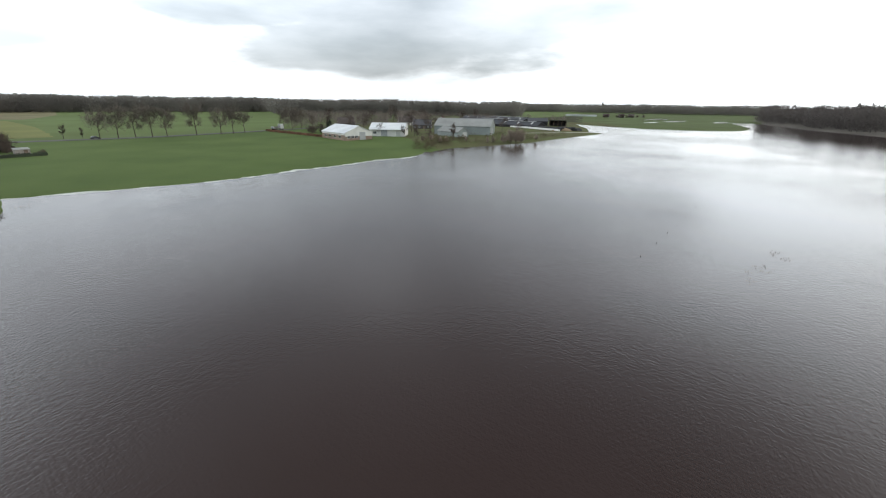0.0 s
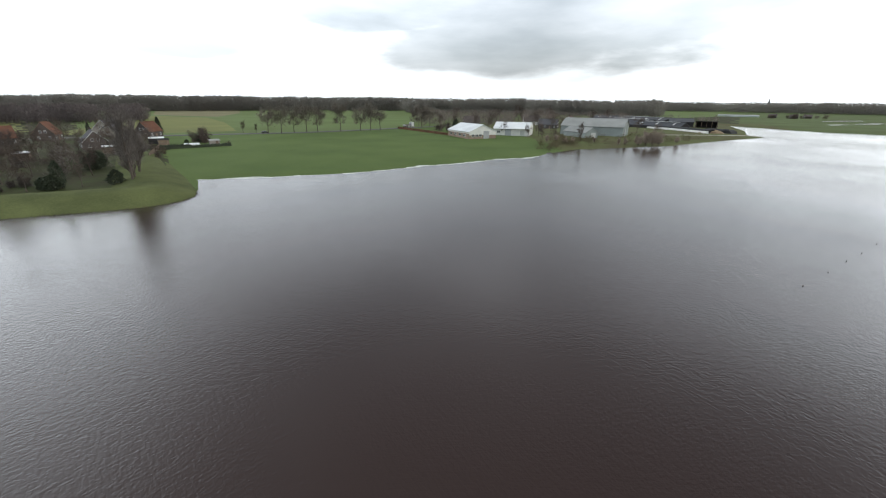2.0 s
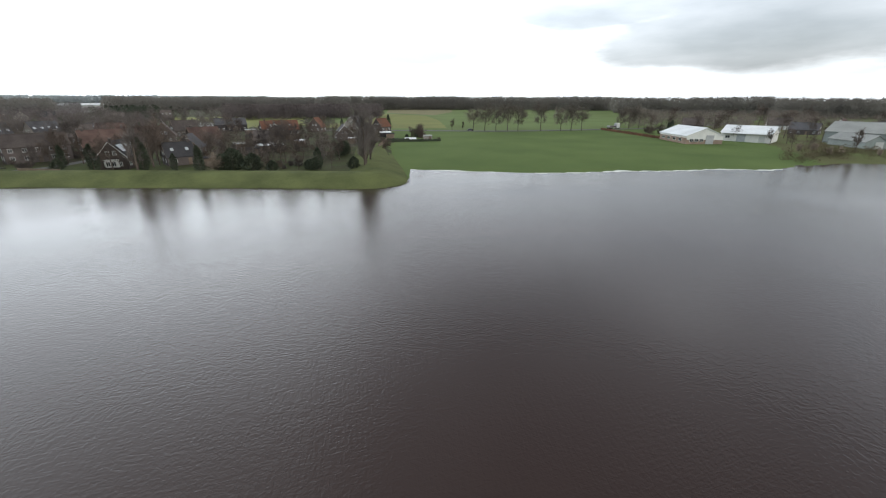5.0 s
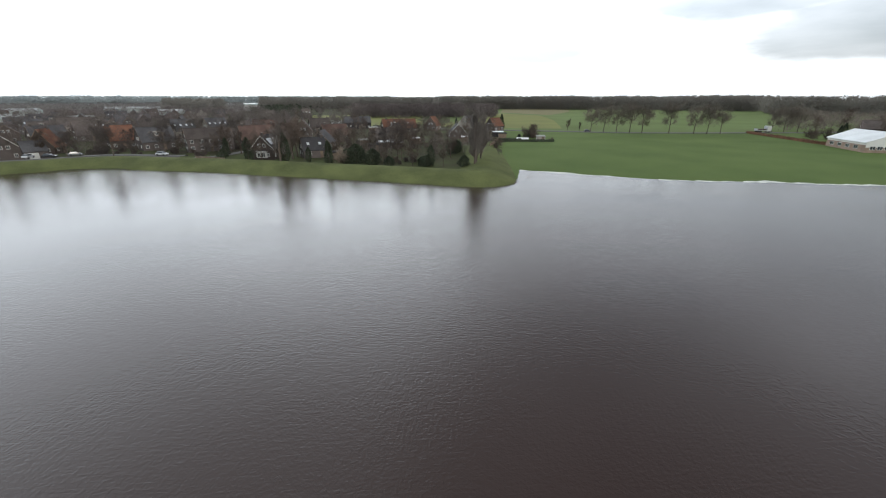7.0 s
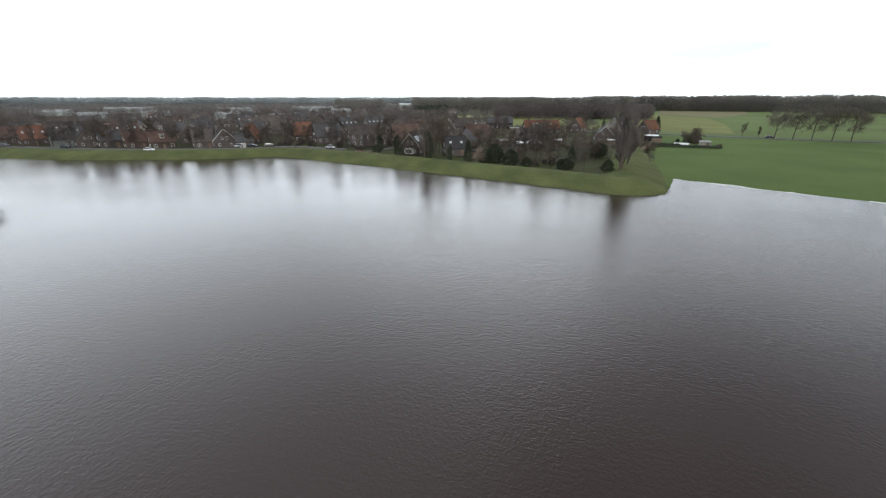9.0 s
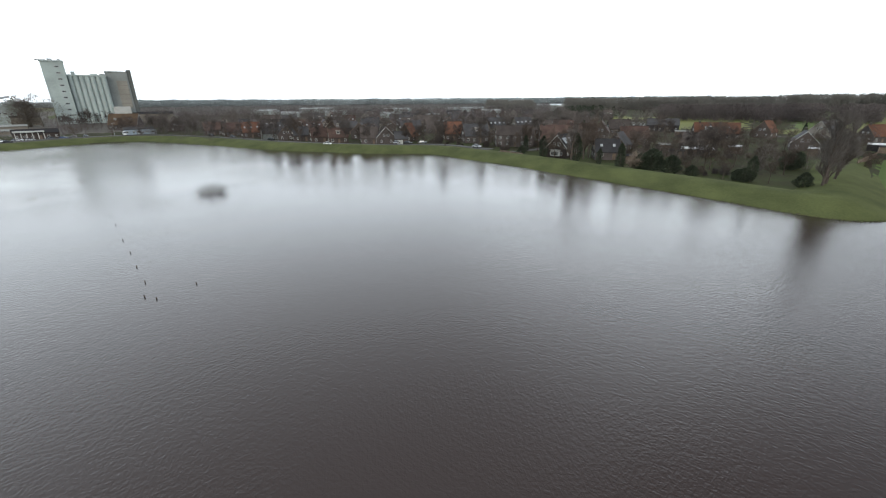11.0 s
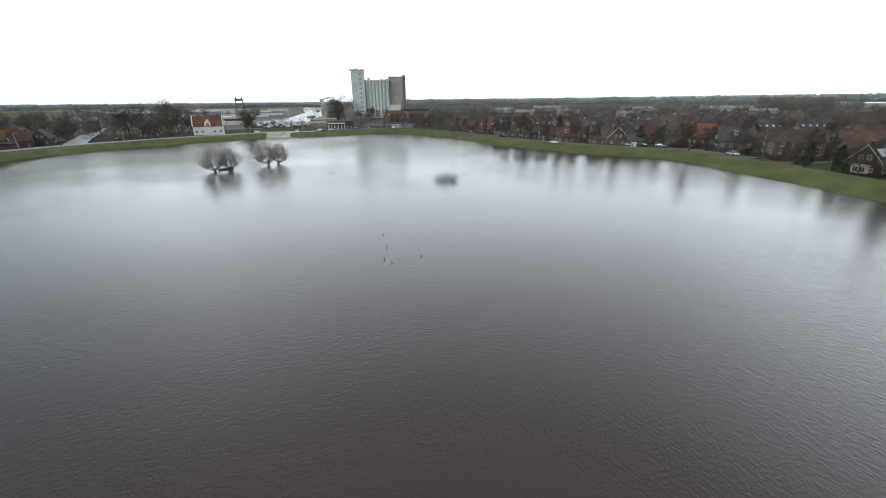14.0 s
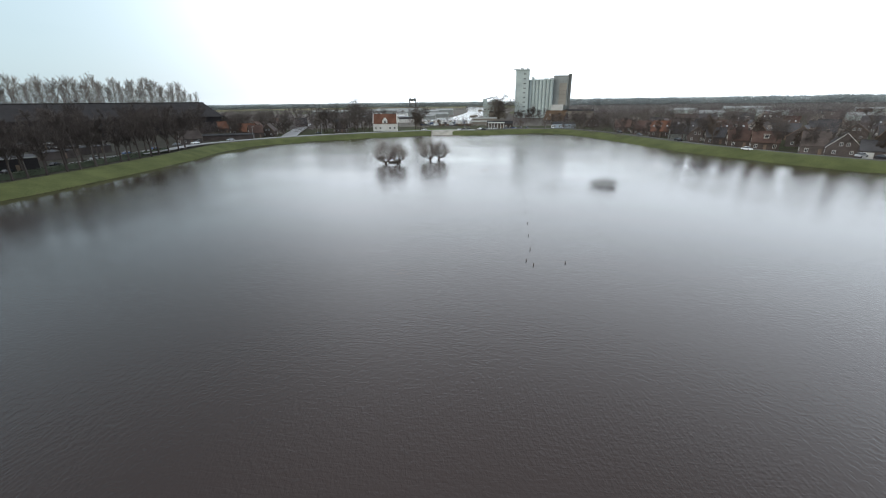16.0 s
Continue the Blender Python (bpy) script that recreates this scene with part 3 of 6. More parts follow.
def house(x, y, w, d, eave, ridge, wall, roof, label, turn=0.0, windows=True, chimney=True, dormers=0, skylights=0, name="house", group="", far=False, z=None, size=0.88, trim=False):
    """A house with its ridge along local x; turn=90 shows its gable to the lake."""
    h = root(name, facing(x, y, turn, z) @ Matrix.Diagonal((size, size, size, 1)), label, "house" if name == "house" else name.replace("_", " "), group)
    base = -0.6
    part("wall", Geo().extrude_x([(-d / 2, base), (d / 2, base), (d / 2, eave), (0, ridge - 0.02), (-d / 2, eave)], -w / 2, w / 2), wall, h)
    part("roof", gable_roof(w, d, eave, ridge), roof, h)
    if chimney:
        cx = w * 0.38 * random.choice((-1, 1))
        c = part("chimney", Geo().box(cx - 0.35, -0.3, ridge - 0.8, cx + 0.35, 0.3, ridge + 1.0), M_BRICKD, h)
        part("chimney_cap", Geo().box(cx - 0.42, -0.37, ridge + 1.0, cx + 0.42, 0.37, ridge + 1.1), M_CONCD, c)
    s = (ridge - eave) / (d / 2)
    if windows:
        floors = [0.9] + ([3.3] if eave > 4.6 else [])
        n = max(2, int(w / 3.0))
        for side in ((-1,) if far else (-1, 1)):
            for fz in floors:
                for i in range(n):
                    px = -w / 2 + (i + 0.5) * w / n
                    if fz == 0.9 and i == n // 2 and side == -1:
                        add_door(h, pose(px, -d / 2 - 0.03, 0.0), 1.0, 2.1, M_WOOD)
                        continue
                    add_window(h, pose(px, side * (d / 2 + 0.03), fz, 0, 0, 0 if side < 0 else 180), 1.15, 1.3)
        for side in (-1, 1):
            for fz in floors + ([eave + 0.4] if ridge - eave > 2.4 else []):
                for px in ((-0.9, 0.9) if fz > eave else (-d / 4, d / 4)):
                    add_window(h, pose(side * (w / 2 + 0.03), px, fz, 0, 0, 90 * side), 1.0, 1.2)
        # barge boards
        for side in (-1, 1):
            g = Geo()
            e = side * (w / 2 + 0.24)
            for k in (-1, 1):
                g.add([(e - 0.03, k * (d / 2 + 0.36), eave - s * 0.36 - 0.05), (e + 0.03, k * (d / 2 + 0.36), eave - s * 0.36 - 0.05), (e + 0.03, 0, ridge - 0.05), (e - 0.03, 0, ridge - 0.05),
                       (e - 0.03, k * (d / 2 + 0.36), eave - s * 0.36 + 0.25), (e + 0.03, k * (d / 2 + 0.36), eave - s * 0.36 + 0.25), (e + 0.03, 0, ridge + 0.25), (e - 0.03, 0, ridge + 0.25)],
                      [(0, 1, 2, 3), (4, 7, 6, 5), (0, 4, 5, 1), (1, 5, 6, 2), (3, 2, 6, 7), (0, 3, 7, 4)])
            part("barge_board", g, M_PAINT if trim else M_WOOD, h)
    tilt = math.degrees(math.atan(s))
    for i in range(dormers):
        px = -w / 2 + (i + 0.5) * w / dormers
        zy = -d / 4
        zz = eave + s * d / 4
        dm = part("dormer", Geo().box(px - 0.9, zy - 0.9, zz - 0.7, px + 0.9, zy + 1.4, zz + 1.0).box(px - 1.1, zy - 1.1, zz + 1.0, px + 1.1, zy + 1.5, zz + 1.15), M_PALE, h)
        add_window(dm, pose(px, zy - 0.93, zz - 0.3), 1.3, 1.1)
    for i in range(skylights):
        px = -w / 2 + (i + 0.5) * w / skylights
        piece("skylight", shared("skylight", lambda: Geo().box(-0.42, -0.5, 0, 0.42, 0.5, 0.1), M_SKYLIGHT), h, pose(px, -d * 0.27, eave + s * d * 0.23 + 0.24, tilt))
    return h


# ------------------------------------------------------------------ trees
def limb(trunk, twigs, p, way, length, radius, level, cfg):
    """Grow one limb and what springs from it."""
    steps = 3 if level < 2 else 2
    q, w, r = Vector(p), Vector(way).normalized(), radius
    spots = []
    for i in range(steps):
        w = (w + Vector((random.gauss(0, 1), random.gauss(0, 1), random.gauss(0, 0.6))) * (cfg["bend"] if level else cfg["bend"] * 0.35) + Vector((0, 0, cfg["rise"]))).normalized()
        e = q + w * (length / steps)
        r2 = r * 0.74
        if level < 3:
            trunk.tube(q, e, r, r2, 5 if level == 0 else 3)
        else:
            twigs.blade(q, e, max(r * 2, cfg["tw"]))
        spots.append((q.copy(), e.copy(), w.copy(), r2))
        q, r = e, r2
    if level >= cfg["levels"]:
        for i in range(cfg["ends"]):
            a, b, w2, _ = random.choice(spots)
            o = a.lerp(b, random.random())
            v = (w2 + Vector((random.gauss(0, 1), random.gauss(0, 1), random.gauss(0, 0.7))) * 0.6 + Vector((0, 0, cfg["rise"] * 2))).normalized()
            twigs.blade(o, o + v * cfg["tl"] * random.uniform(0.5, 1.2), cfg["tw"])
        return
    for i in range(cfg["split"][level]):
        k = random.uniform(cfg["clear"] if level == 0 else 0.25, 1.0) * steps
        a, b, w2, rr = spots[min(int(k), steps - 1)]
        o = a.lerp(b, k % 1.0 if k < steps else 1.0)
        side = w2.orthogonal().normalized()
        side.rotate(Matrix.Rotation(random.uniform(0, 2 * math.pi), 3, w2))
        v = (w2 * (1 - cfg["open"]) + side * cfg["open"]).normalized()
        limb(trunk, twigs, o, v, length * cfg["shrink"] * random.uniform(0.7, 1.15), rr * 0.62, level + 1, cfg)


def tree_meshes(key, seed, height, cfg, bark=M_BARK, twig=M_TWIG):
    random.seed(seed)
    t, w = Geo(), Geo()
    base = dict(bend=0.12, rise=0.08, levels=3, ends=5, split=(9, 5, 4), clear=0.35, open=0.6, shrink=0.5, tl=1.3, tw=0.07, radius=0.022, stem=0.75)
    base.update(cfg)
    limb(t, w, (0, 0, -0.3), (0, 0, 1), height * base["stem"], height * base["radius"], 0, base)
    out = []
    for nm, g, m in (("trunk", t, bark), ("crown", w, twig)):
        me = bpy.data.meshes.new(key + "_" + nm)
        me.from_pydata(g.v, [], g.f)
        me.materials.append(m)
        me.update()
        out.append(me)
    return out


def plant(kind, x, y, scale=1.0, label="", group="", z=None, name="tree", category="tree"):
    """Stand a tree of a kind on the land."""
    t, c = random.choice(KINDS[kind])
    z = float(land_height(np.array([x]), np.array([y]))[0]) if z is None else z
    s = scale * random.uniform(0.92, 1.08)
    ob = root(name, pose(x, y, z, 0, 0, random.uniform(0, 360)) @ Matrix.Diagonal((s, s, s * random.uniform(0.94, 1.06), 1)), label or KIND_LABEL[kind], category, group)
    for nm, me in (("trunk", t), ("crown", c)):
        p = new(nm, me)
        p.parent = ob
    return ob


M_GARDENTWIG_A = mat("roadside_twigs", (0.16, 0.138, 0.115), 0.95, 0.25, 2, 0.1, 0, rand=0.2, spec=0.05)
M_HAZE = mat("grey_brown_twigs", (0.125, 0.110, 0.100), 0.95, 0.25, 2, 0.1, 0, rand=0.2, spec=0.05)
M_DARKTWIG = mat("dark_wet_twigs", (0.075, 0.064, 0.059), 0.95, 0.25, 2, 0.1, 0, rand=0.2, spec=0.05)
KINDS = {
    "avenue": [tree_meshes("avenue_tree", 10 + i, 11.0, dict(clear=0.34, open=0.57, rise=0.1, bend=0.09, split=(17, 6, 5), ends=10, tw=0.034, tl=1.5, shrink=0.49, stem=0.8, radius=0.019), twig=M_GARDENTWIG_A) for i in range(4)],
    "town": [tree_meshes("town_tree", 20 + i, 11.0, dict(clear=0.3, open=0.55, split=(10, 6, 4), ends=6, tw=0.05, tl=1.5)) for i in range(5)],
    "tall": [tree_meshes("tall_tree", 30 + i, 14.0, dict(clear=0.2, open=0.42, rise=0.14, split=(14, 6, 4), ends=6, shrink=0.36, tw=0.05, tl=1.6)) for i in range(3)],
    "slim": [tree_meshes("slim_tree", 34 + i, 14.0, dict(clear=0.12, open=0.36, rise=0.16, split=(16, 6, 4), ends=7, shrink=0.33, tw=0.04, tl=1.5), twig=M_HAZE) for i in range(3)],
    "haze": [tree_meshes("hazy_tree", 24 + i, 11.0, dict(clear=0.28, open=0.5, rise=0.11, split=(11, 6, 5), ends=6, tw=0.036, tl=1.4), twig=M_HAZE) for i in range(4)],
    "dark": [tree_meshes("dark_tree", 90 + i, 11.0, dict(clear=0.24, open=0.5, rise=0.11, split=(11, 6, 5), ends=9, tw=0.034, tl=1.4), twig=M_DARKTWIG) for i in range(4)],
    "row": [tree_meshes("row_tree", 100 + i, 16.5, dict(clear=0.36, open=0.44, rise=0.12, split=(15, 6, 5), ends=8, shrink=0.34, tw=0.038, tl=1.5), bark=M_DARKTWIG, twig=M_DARKTWIG) for i in range(4)],
    "shrub": [tree_meshes("shrub", 50 + i, 3.4, dict(clear=0.02, open=0.7, split=(12, 6, 3), ends=5, shrink=0.62, tw=0.035, tl=0.8, stem=0.55, radius=0.02)) for i in range(3)],
    "thicket": [tree_meshes("thicket", 110 + i, 3.6, dict(clear=0.02, open=0.62, split=(14, 6, 4), ends=5, shrink=0.5, tw=0.035, tl=0.8, stem=0.55, radius=0.02), twig=M_DARKTWIG) for i in range(3)],
    "reed_willow": [tree_meshes("reed_willow", 60 + i, 6.5, dict(clear=0.02, open=0.5, rise=0.2, split=(16, 6, 4), ends=6, shrink=0.6, tw=0.035, tl=1.2, stem=0.5, radius=0.016), twig=M_OSIER) for i in range(2)],
}
KIND_LABEL = {
    "avenue": "bare roadside tree with a round winter crown", "town": "bare winter tree among the houses", "tall": "tall slim bare tree in a garden",
    "poplar": "very tall bare poplar in a row", "shrub": "low bare brown shrub", "reed_willow": "brown bushy willow at the water's edge"}


def grove(name, label, kind, spots, seed=1):
    """Many trees that nobody would count, standing as one thing. spots: x, y, scale."""
    r = random.Random(seed)
    cos, lv, ls, mi = [], [], [], []
    nv = nl = 0
    for x, y, s in spots:
        m = r.choice(KINDS[kind])
        z = float(land_height(np.array([x]), np.array([y]))[0])
        a = r.uniform(0, 6.283)
        s *= r.uniform(0.9, 1.1)
        turn = np.array([[math.cos(a), math.sin(a), 0], [-math.sin(a), math.cos(a), 0], [0, 0, 1]]) * s
        for slot, me in enumerate(m):
            c = np.empty(len(me.vertices) * 3, np.float32)
            me.vertices.foreach_get("co", c)
            v = np.empty(len(me.loops), np.int32)
            me.loops.foreach_get("vertex_index", v)
            st = np.empty(len(me.polygons), np.int32)
            me.polygons.foreach_get("loop_start", st)
            cos.append(c.reshape(-1, 3) @ turn + np.array([x, y, z]))
            lv.append(v + nv)
            ls.append(st + nl)
            mi.append(np.full(len(st), slot, np.int32))
            nv += len(me.vertices)
            nl += len(me.loops)
    me = bpy.data.meshes.new(name)
    me.vertices.add(nv)
    me.vertices.foreach_set("co", np.concatenate(cos).astype(np.float32).ravel())
    me.loops.add(nl)
    me.loops.foreach_set("vertex_index", np.concatenate(lv))
    st = np.concatenate(ls)
    me.polygons.add(len(st))
    me.polygons.foreach_set("loop_start", st)
    me.polygons.foreach_set("material_index", np.concatenate(mi))
    for part_mesh in KINDS[kind][0]:
        me.materials.append(part_mesh.materials[0])
    me.update(calc_edges=True)
    return tagged(new(name, me), label, "trees", kind="stuff")


def conifer_meshes(key, seed, height, width, column=False):
    random.seed(seed)
    t, w = Geo(), Geo()
    t.tube((0, 0, -0.3), (0, 0, height * 0.95), height * 0.02, 0.02, 5)
    lumps = [(random.uniform(0, 6.283), random.random(), random.uniform(0.25, 0.55), random.uniform(-0.4, 0.35)) for i in range(16)]
    for i in range(2600):
        k = random.random() ** 0.8
        a = random.uniform(0, 2 * math.pi)
        r = width / 2 * ((1 - k) ** 0.8 if not column else min(1, 2.4 * k + 0.5) * (1 - k ** 4)) * random.uniform(0.45, 1.0)
        for la, lk, lw, ls in lumps:
            u = ((math.cos(a - la) - 1) / lw) + -((k - lk) / 0.16) ** 2
            r *= 1 + ls * math.exp(u)
        p = Vector((math.cos(a) * r, math.sin(a) * r, 0.1 + k * height * 0.94))
        v = Vector((math.cos(a) + random.gauss(0, 0.5), math.sin(a) + random.gauss(0, 0.5), random.gauss(0.7 if column else -0.1, 0.5))).normalized()
        q = p + v * random.uniform(0.2, 0.5) * (0.5 + width * 0.12)
        w.blade(p, q, random.uniform(0.1, 0.26) * (0.5 + width * 0.1))
    out = []
    for nm, g, m in (("trunk", t, M_BARK), ("crown", w, M_PINE if not column else M_LEAF)):
        me = bpy.data.meshes.new(key + "_" + nm)
        me.from_pydata(g.v, [], g.f)
        me.materials.append(m)
        me.update()
        out.append(me)
    return out


def poplar_meshes(key, seed, height):
    """A straight stem with steep, feathery branches all the way up."""
    random.seed(seed)
    t, w = Geo(), Geo()
    t.tube((0, 0, -0.3), (0, 0, height * 0.6), 0.24, 0.13, 6).tube((0, 0, height * 0.6), (0.1, 0, height * 0.97), 0.13, 0.03, 5)
    for i in range(150):
        k = random.uniform(0.1, 0.94)
        a = random.uniform(0, 6.283)
        ln = height * random.uniform(0.10, 0.2) * (1.5 - 0.8 * k)
        v = Vector((math.cos(a) * 0.52, math.sin(a) * 0.52, random.uniform(0.5, 1.1))).normalized()
        p = Vector((0, 0, k * height))
        q = p + v * ln
        t.tube(p, q, 0.035, 0.012, 3)
        for j in range(52):
            o = p.lerp(q, random.uniform(0.1, 1))
            u = (v + Vector((random.gauss(0, 0.55), random.gauss(0, 0.55), random.uniform(-0.1, 0.5)))).normalized()
            w.blade(o, o + u * random.uniform(0.6, 1.6), 0.045)
    out = []
    for nm, g, m in (("trunk", t, M_POPLAR), ("crown", w, M_POPLAR)):
        me = bpy.data.meshes.new(key + "_" + nm)
        me.from_pydata(g.v, [], g.f)
        me.materials.append(m)
        me.update()
        out.append(me)
    return out


M_POPLAR = mat("poplar_twigs", (0.27, 0.245, 0.22), 0.9, 0.2, 1, 0.1, 0, rand=0.15)
KINDS["poplar"] = [poplar_meshes("poplar", 44 + i, 30.0) for i in range(3)]
KINDS["conifer"] = [conifer_meshes("conifer", 70 + i, 8.5, 4.8) for i in range(2)]
KINDS["cypress"] = [conifer_meshes("cypress", 75 + i, 6.0, 2.3, True) for i in range(2)]
KINDS["evergreen"] = [conifer_meshes("evergreen", 80 + i, 3.8, 4.2, True) for i in range(2)]
KIND_LABEL.update(conifer="dark green spruce tree in winter", cypress="narrow dark green cypress in a garden", evergreen="broad dark evergreen bush behind the dyke")


M_GARDENTWIG = mat("garden_twigs", (0.124, 0.110, 0.095), 0.95, 0.35, 0.5, 0.04, 0, island=0.35, spec=0.05, second=(0.105, 0.086, 0.072), thin=0.5)
M_REDTWIG = mat("reddish_bare_twigs", (0.17, 0.140, 0.123), 0.95, 0.3, 0.3, 0.02, 0, island=0.3, spec=0.05, second=(0.13, 0.115, 0.10), thin=0.5)
M_LITTER = mat("wet_stems", (0.055, 0.047, 0.033), 0.9, 0.3, 3, 0.2, 0, island=0.4, spec=0.1)
M_SCRUB = mat("bank_scrub", (0.10, 0.078, 0.05), 0.95, 0.3, 1.0, 0.06, 0, island=0.3, spec=0.05, second=(0.07, 0.066, 0.036))


def woods(name, label, spots, twig=M_WOODS, seed=5, tris=42, conifers=0.2, thin=1.0, scrub=False):
    """A far wood that nobody could count: trunks and sprays of twigs, in one mesh. spots: x, y, height."""
    rng = np.random.default_rng(seed)
    sp = np.array(spots, float)
    n = len(sp)
    hgt = sp[:, 2] * (rng.uniform(0.6, 1.1, n) if scrub else rng.uniform(0.9, 1.03, n)) * (1 if scrub else 1 + 0.05 * wave(sp[:, 0], sp[:, 1], 31.0))
    zz = land_height(sp[:, 0], sp[:, 1])
    # twig sprays
    k = rng.random((n, tris))
    con = rng.random(n) < conifers
    prof = np.where(con[:, None], (1 - k) * 0.9 + 0.06, np.sqrt(np.clip(1 - (2 * k - 0.85) ** 2, 0.02, 1)))
    rad = hgt[:, None] * np.where(con[:, None], 0.2, 0.75 if scrub else 0.36) * prof * np.sqrt(rng.random((n, tris)))
    a = rng.uniform(0, 2 * math.pi, (n, tris))
    lo = np.where(con[:, None], 0.06, 0.0 if scrub else 0.06)
    px = sp[:, :1] + np.cos(a) * rad
    py = sp[:, 1:2] + np.sin(a) * rad
    pz = zz[:, None] + hgt[:, None] * (lo + (0.88 - lo) * k)
    ln = hgt[:, None] * rng.uniform(0.08, 0.16, (n, tris))
    up = np.where(con[:, None], -0.1, rng.uniform(-0.1, 0.7, (n, tris)))
    qx, qy, qz = px + np.cos(a) * ln * 0.55, py + np.sin(a) * ln * 0.55, pz + ln * up + ln * 0.2
    wd = hgt[:, None] * thin * rng.uniform(0.025, 0.07, (n, tris)) * np.where(con[:, None], 1.5, 1.0)
    b = rng.uniform(0, 2 * math.pi, (n, tris))
    sx, sy, sz = np.cos(b) * wd, np.sin(b) * wd, rng.uniform(-0.5, 0.5, (n, tris)) * wd
    v = np.stack([np.stack([px - sx, py - sy, pz - sz], -1), np.stack([px + sx, py + sy, pz + sz], -1), np.stack([qx, qy, qz], -1)], 2).reshape(-1, 3)
    # trunks, three-sided
    tr = hgt * 0.018
    tv = []
    for i in range(3):
        c, s = math.cos(2.1 * i), math.sin(2.1 * i)
        tv.append(np.stack([sp[:, 0] + c * tr, sp[:, 1] + s * tr, zz - 0.3], -1))
    tv.append(np.stack([sp[:, 0], sp[:, 1], zz + hgt * (0.3 if scrub else 0.55)], -1))
    tv = np.stack(tv, 1).reshape(-1, 3)
    m = len(v)
    f = np.arange(m).reshape(-1, 3)
    o = m + 4 * np.arange(n)[:, None]
    tf = np.concatenate([o + np.array([[0, 1, 3]]), o + np.array([[1, 2, 3]]), o + np.array([[2, 0, 3]])])
    verts, faces = np.concatenate([v, tv]), np.concatenate([f, tf])
    me = bpy.data.meshes.new(name)
    me.vertices.add(len(verts))
    me.vertices.foreach_set("co", verts.ravel())
    me.loops.add(len(faces) * 3)
    me.loops.foreach_set("vertex_index", faces.ravel().astype(np.int32))
    me.polygons.add(len(faces))
    me.polygons.foreach_set("loop_start", np.arange(len(faces), dtype=np.int32) * 3)
    me.materials.append(twig)
    me.update(calc_edges=True)
    me.validate()
    return tagged(new(name, me), label, "woods", kind="stuff")


def belt(az0, az1, r0, r1, height, spacing, rng, inset=4.0):
    """Random stands of trees between two bearings (degrees to the left of +y) and two distances."""
    area = abs(radians(az1 - az0)) * (r1 * r1 - r0 * r0) / 2
    n = int(area / spacing ** 2)
    a = np.radians(rng.uniform(az0, az1, n))
    r = np.sqrt(rng.uniform(r0 * r0, r1 * r1, n))
    x, y = -np.sin(a) * r, np.cos(a) * r
    keep = outside(x, y) > inset
    return np.stack([x, y, np.full(n, height)], 1)[keep]


rng = np.random.default_rng(3)
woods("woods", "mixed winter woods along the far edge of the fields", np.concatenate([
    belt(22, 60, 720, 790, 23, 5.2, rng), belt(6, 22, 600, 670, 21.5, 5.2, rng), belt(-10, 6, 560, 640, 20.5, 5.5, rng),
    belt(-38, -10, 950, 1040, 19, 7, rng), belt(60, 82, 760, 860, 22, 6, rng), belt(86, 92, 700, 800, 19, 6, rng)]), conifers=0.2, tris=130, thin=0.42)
edge = belt(-75, -36.3, 360, 640, 20, 7.6, rng, 9)
edge[:, 2] *= rng.uniform(0.72, 1.06, len(edge))
woods("woods", "dark bare woods standing at the edge of the flood", np.concatenate([edge[edge[:, 0] > 262], belt(-110, -75, 330, 400, 20, 7, rng, 14)]), M_DARKWOOD, seed=6, conifers=0.12, tris=150, thin=0.44)
woods("woods", "low woods on the horizon paled by painted haze", np.concatenate([
    belt(66, 140, 1750, 1840, 29, 8.5, rng), belt(136, 200, 2350, 2440, 25, 7.5, rng), belt(200, 250, 600, 680, 16, 9, rng)]), M_HAZEWOOD, seed=7, tris=44, thin=1.7)
woods("woods", "bare trees standing close between the houses of the town", np.concatenate([
    belt(60, 80, 480, 640, 9, 16, rng), belt(60, 80, 265, 480, 7, 26, rng), belt(140, 182, 900, 1500, 10, 32, rng),
    belt(158, 168, 300, 420, 10, 11, rng), belt(168, 182, 330, 500, 10, 12, rng), belt(155, 180, 500, 900, 10, 17, rng)]), M_TOWNTREE, seed=8, conifers=0.06, tris=60, thin=0.6)
woods("woods", "grey-brown haze of bare trees in the gardens of the town", np.concatenate([
    belt(78, 134, 195, 330, 9.5, 9.5, rng), belt(78, 135, 330, 620, 10, 11, rng), belt(52, 78, 190, 262, 7.5, 14, rng), belt(139, 147, 268, 330, 5, 11, rng), belt(133, 141, 285, 420, 8, 10, rng), belt(160.5, 181, 272, 330, 8.5, 8, rng), belt(146, 158, 330, 460, 6, 16, rng)]),
    M_TOWNTREE, seed=9, tris=260, conifers=0.04, thin=0.11)
bank = belt(-16, 4, 165, 260, 2.6, 5.0, rng, 2.0)
bank = bank[outside(bank[:, 0], bank[:, 1]) < 11]
woods("thicket", "brown thicket of shrubs and small trees in the village gardens", np.concatenate([
    belt(54, 84, 108, 190, 4.0, 6.6, rng, 24), belt(84, 104, 130, 200, 4.2, 7.0, rng, 24), belt(54, 104, 118, 195, 7.4, 13, rng, 26)]), M_GARDENTWIG, seed=10, tris=240, conifers=0.05, thin=0.22)
woods("thicket", "brown willow scrub along the farm's flooded bank", np.concatenate([bank, belt(-3, 4, 178, 205, 2.4, 4.2, rng, 4), belt(-14, 2, 186, 250, 2.0, 5.5, rng, 5)[:90]]), M_SCRUB, seed=12, tris=170, conifers=0.0, thin=0.8, scrub=True)
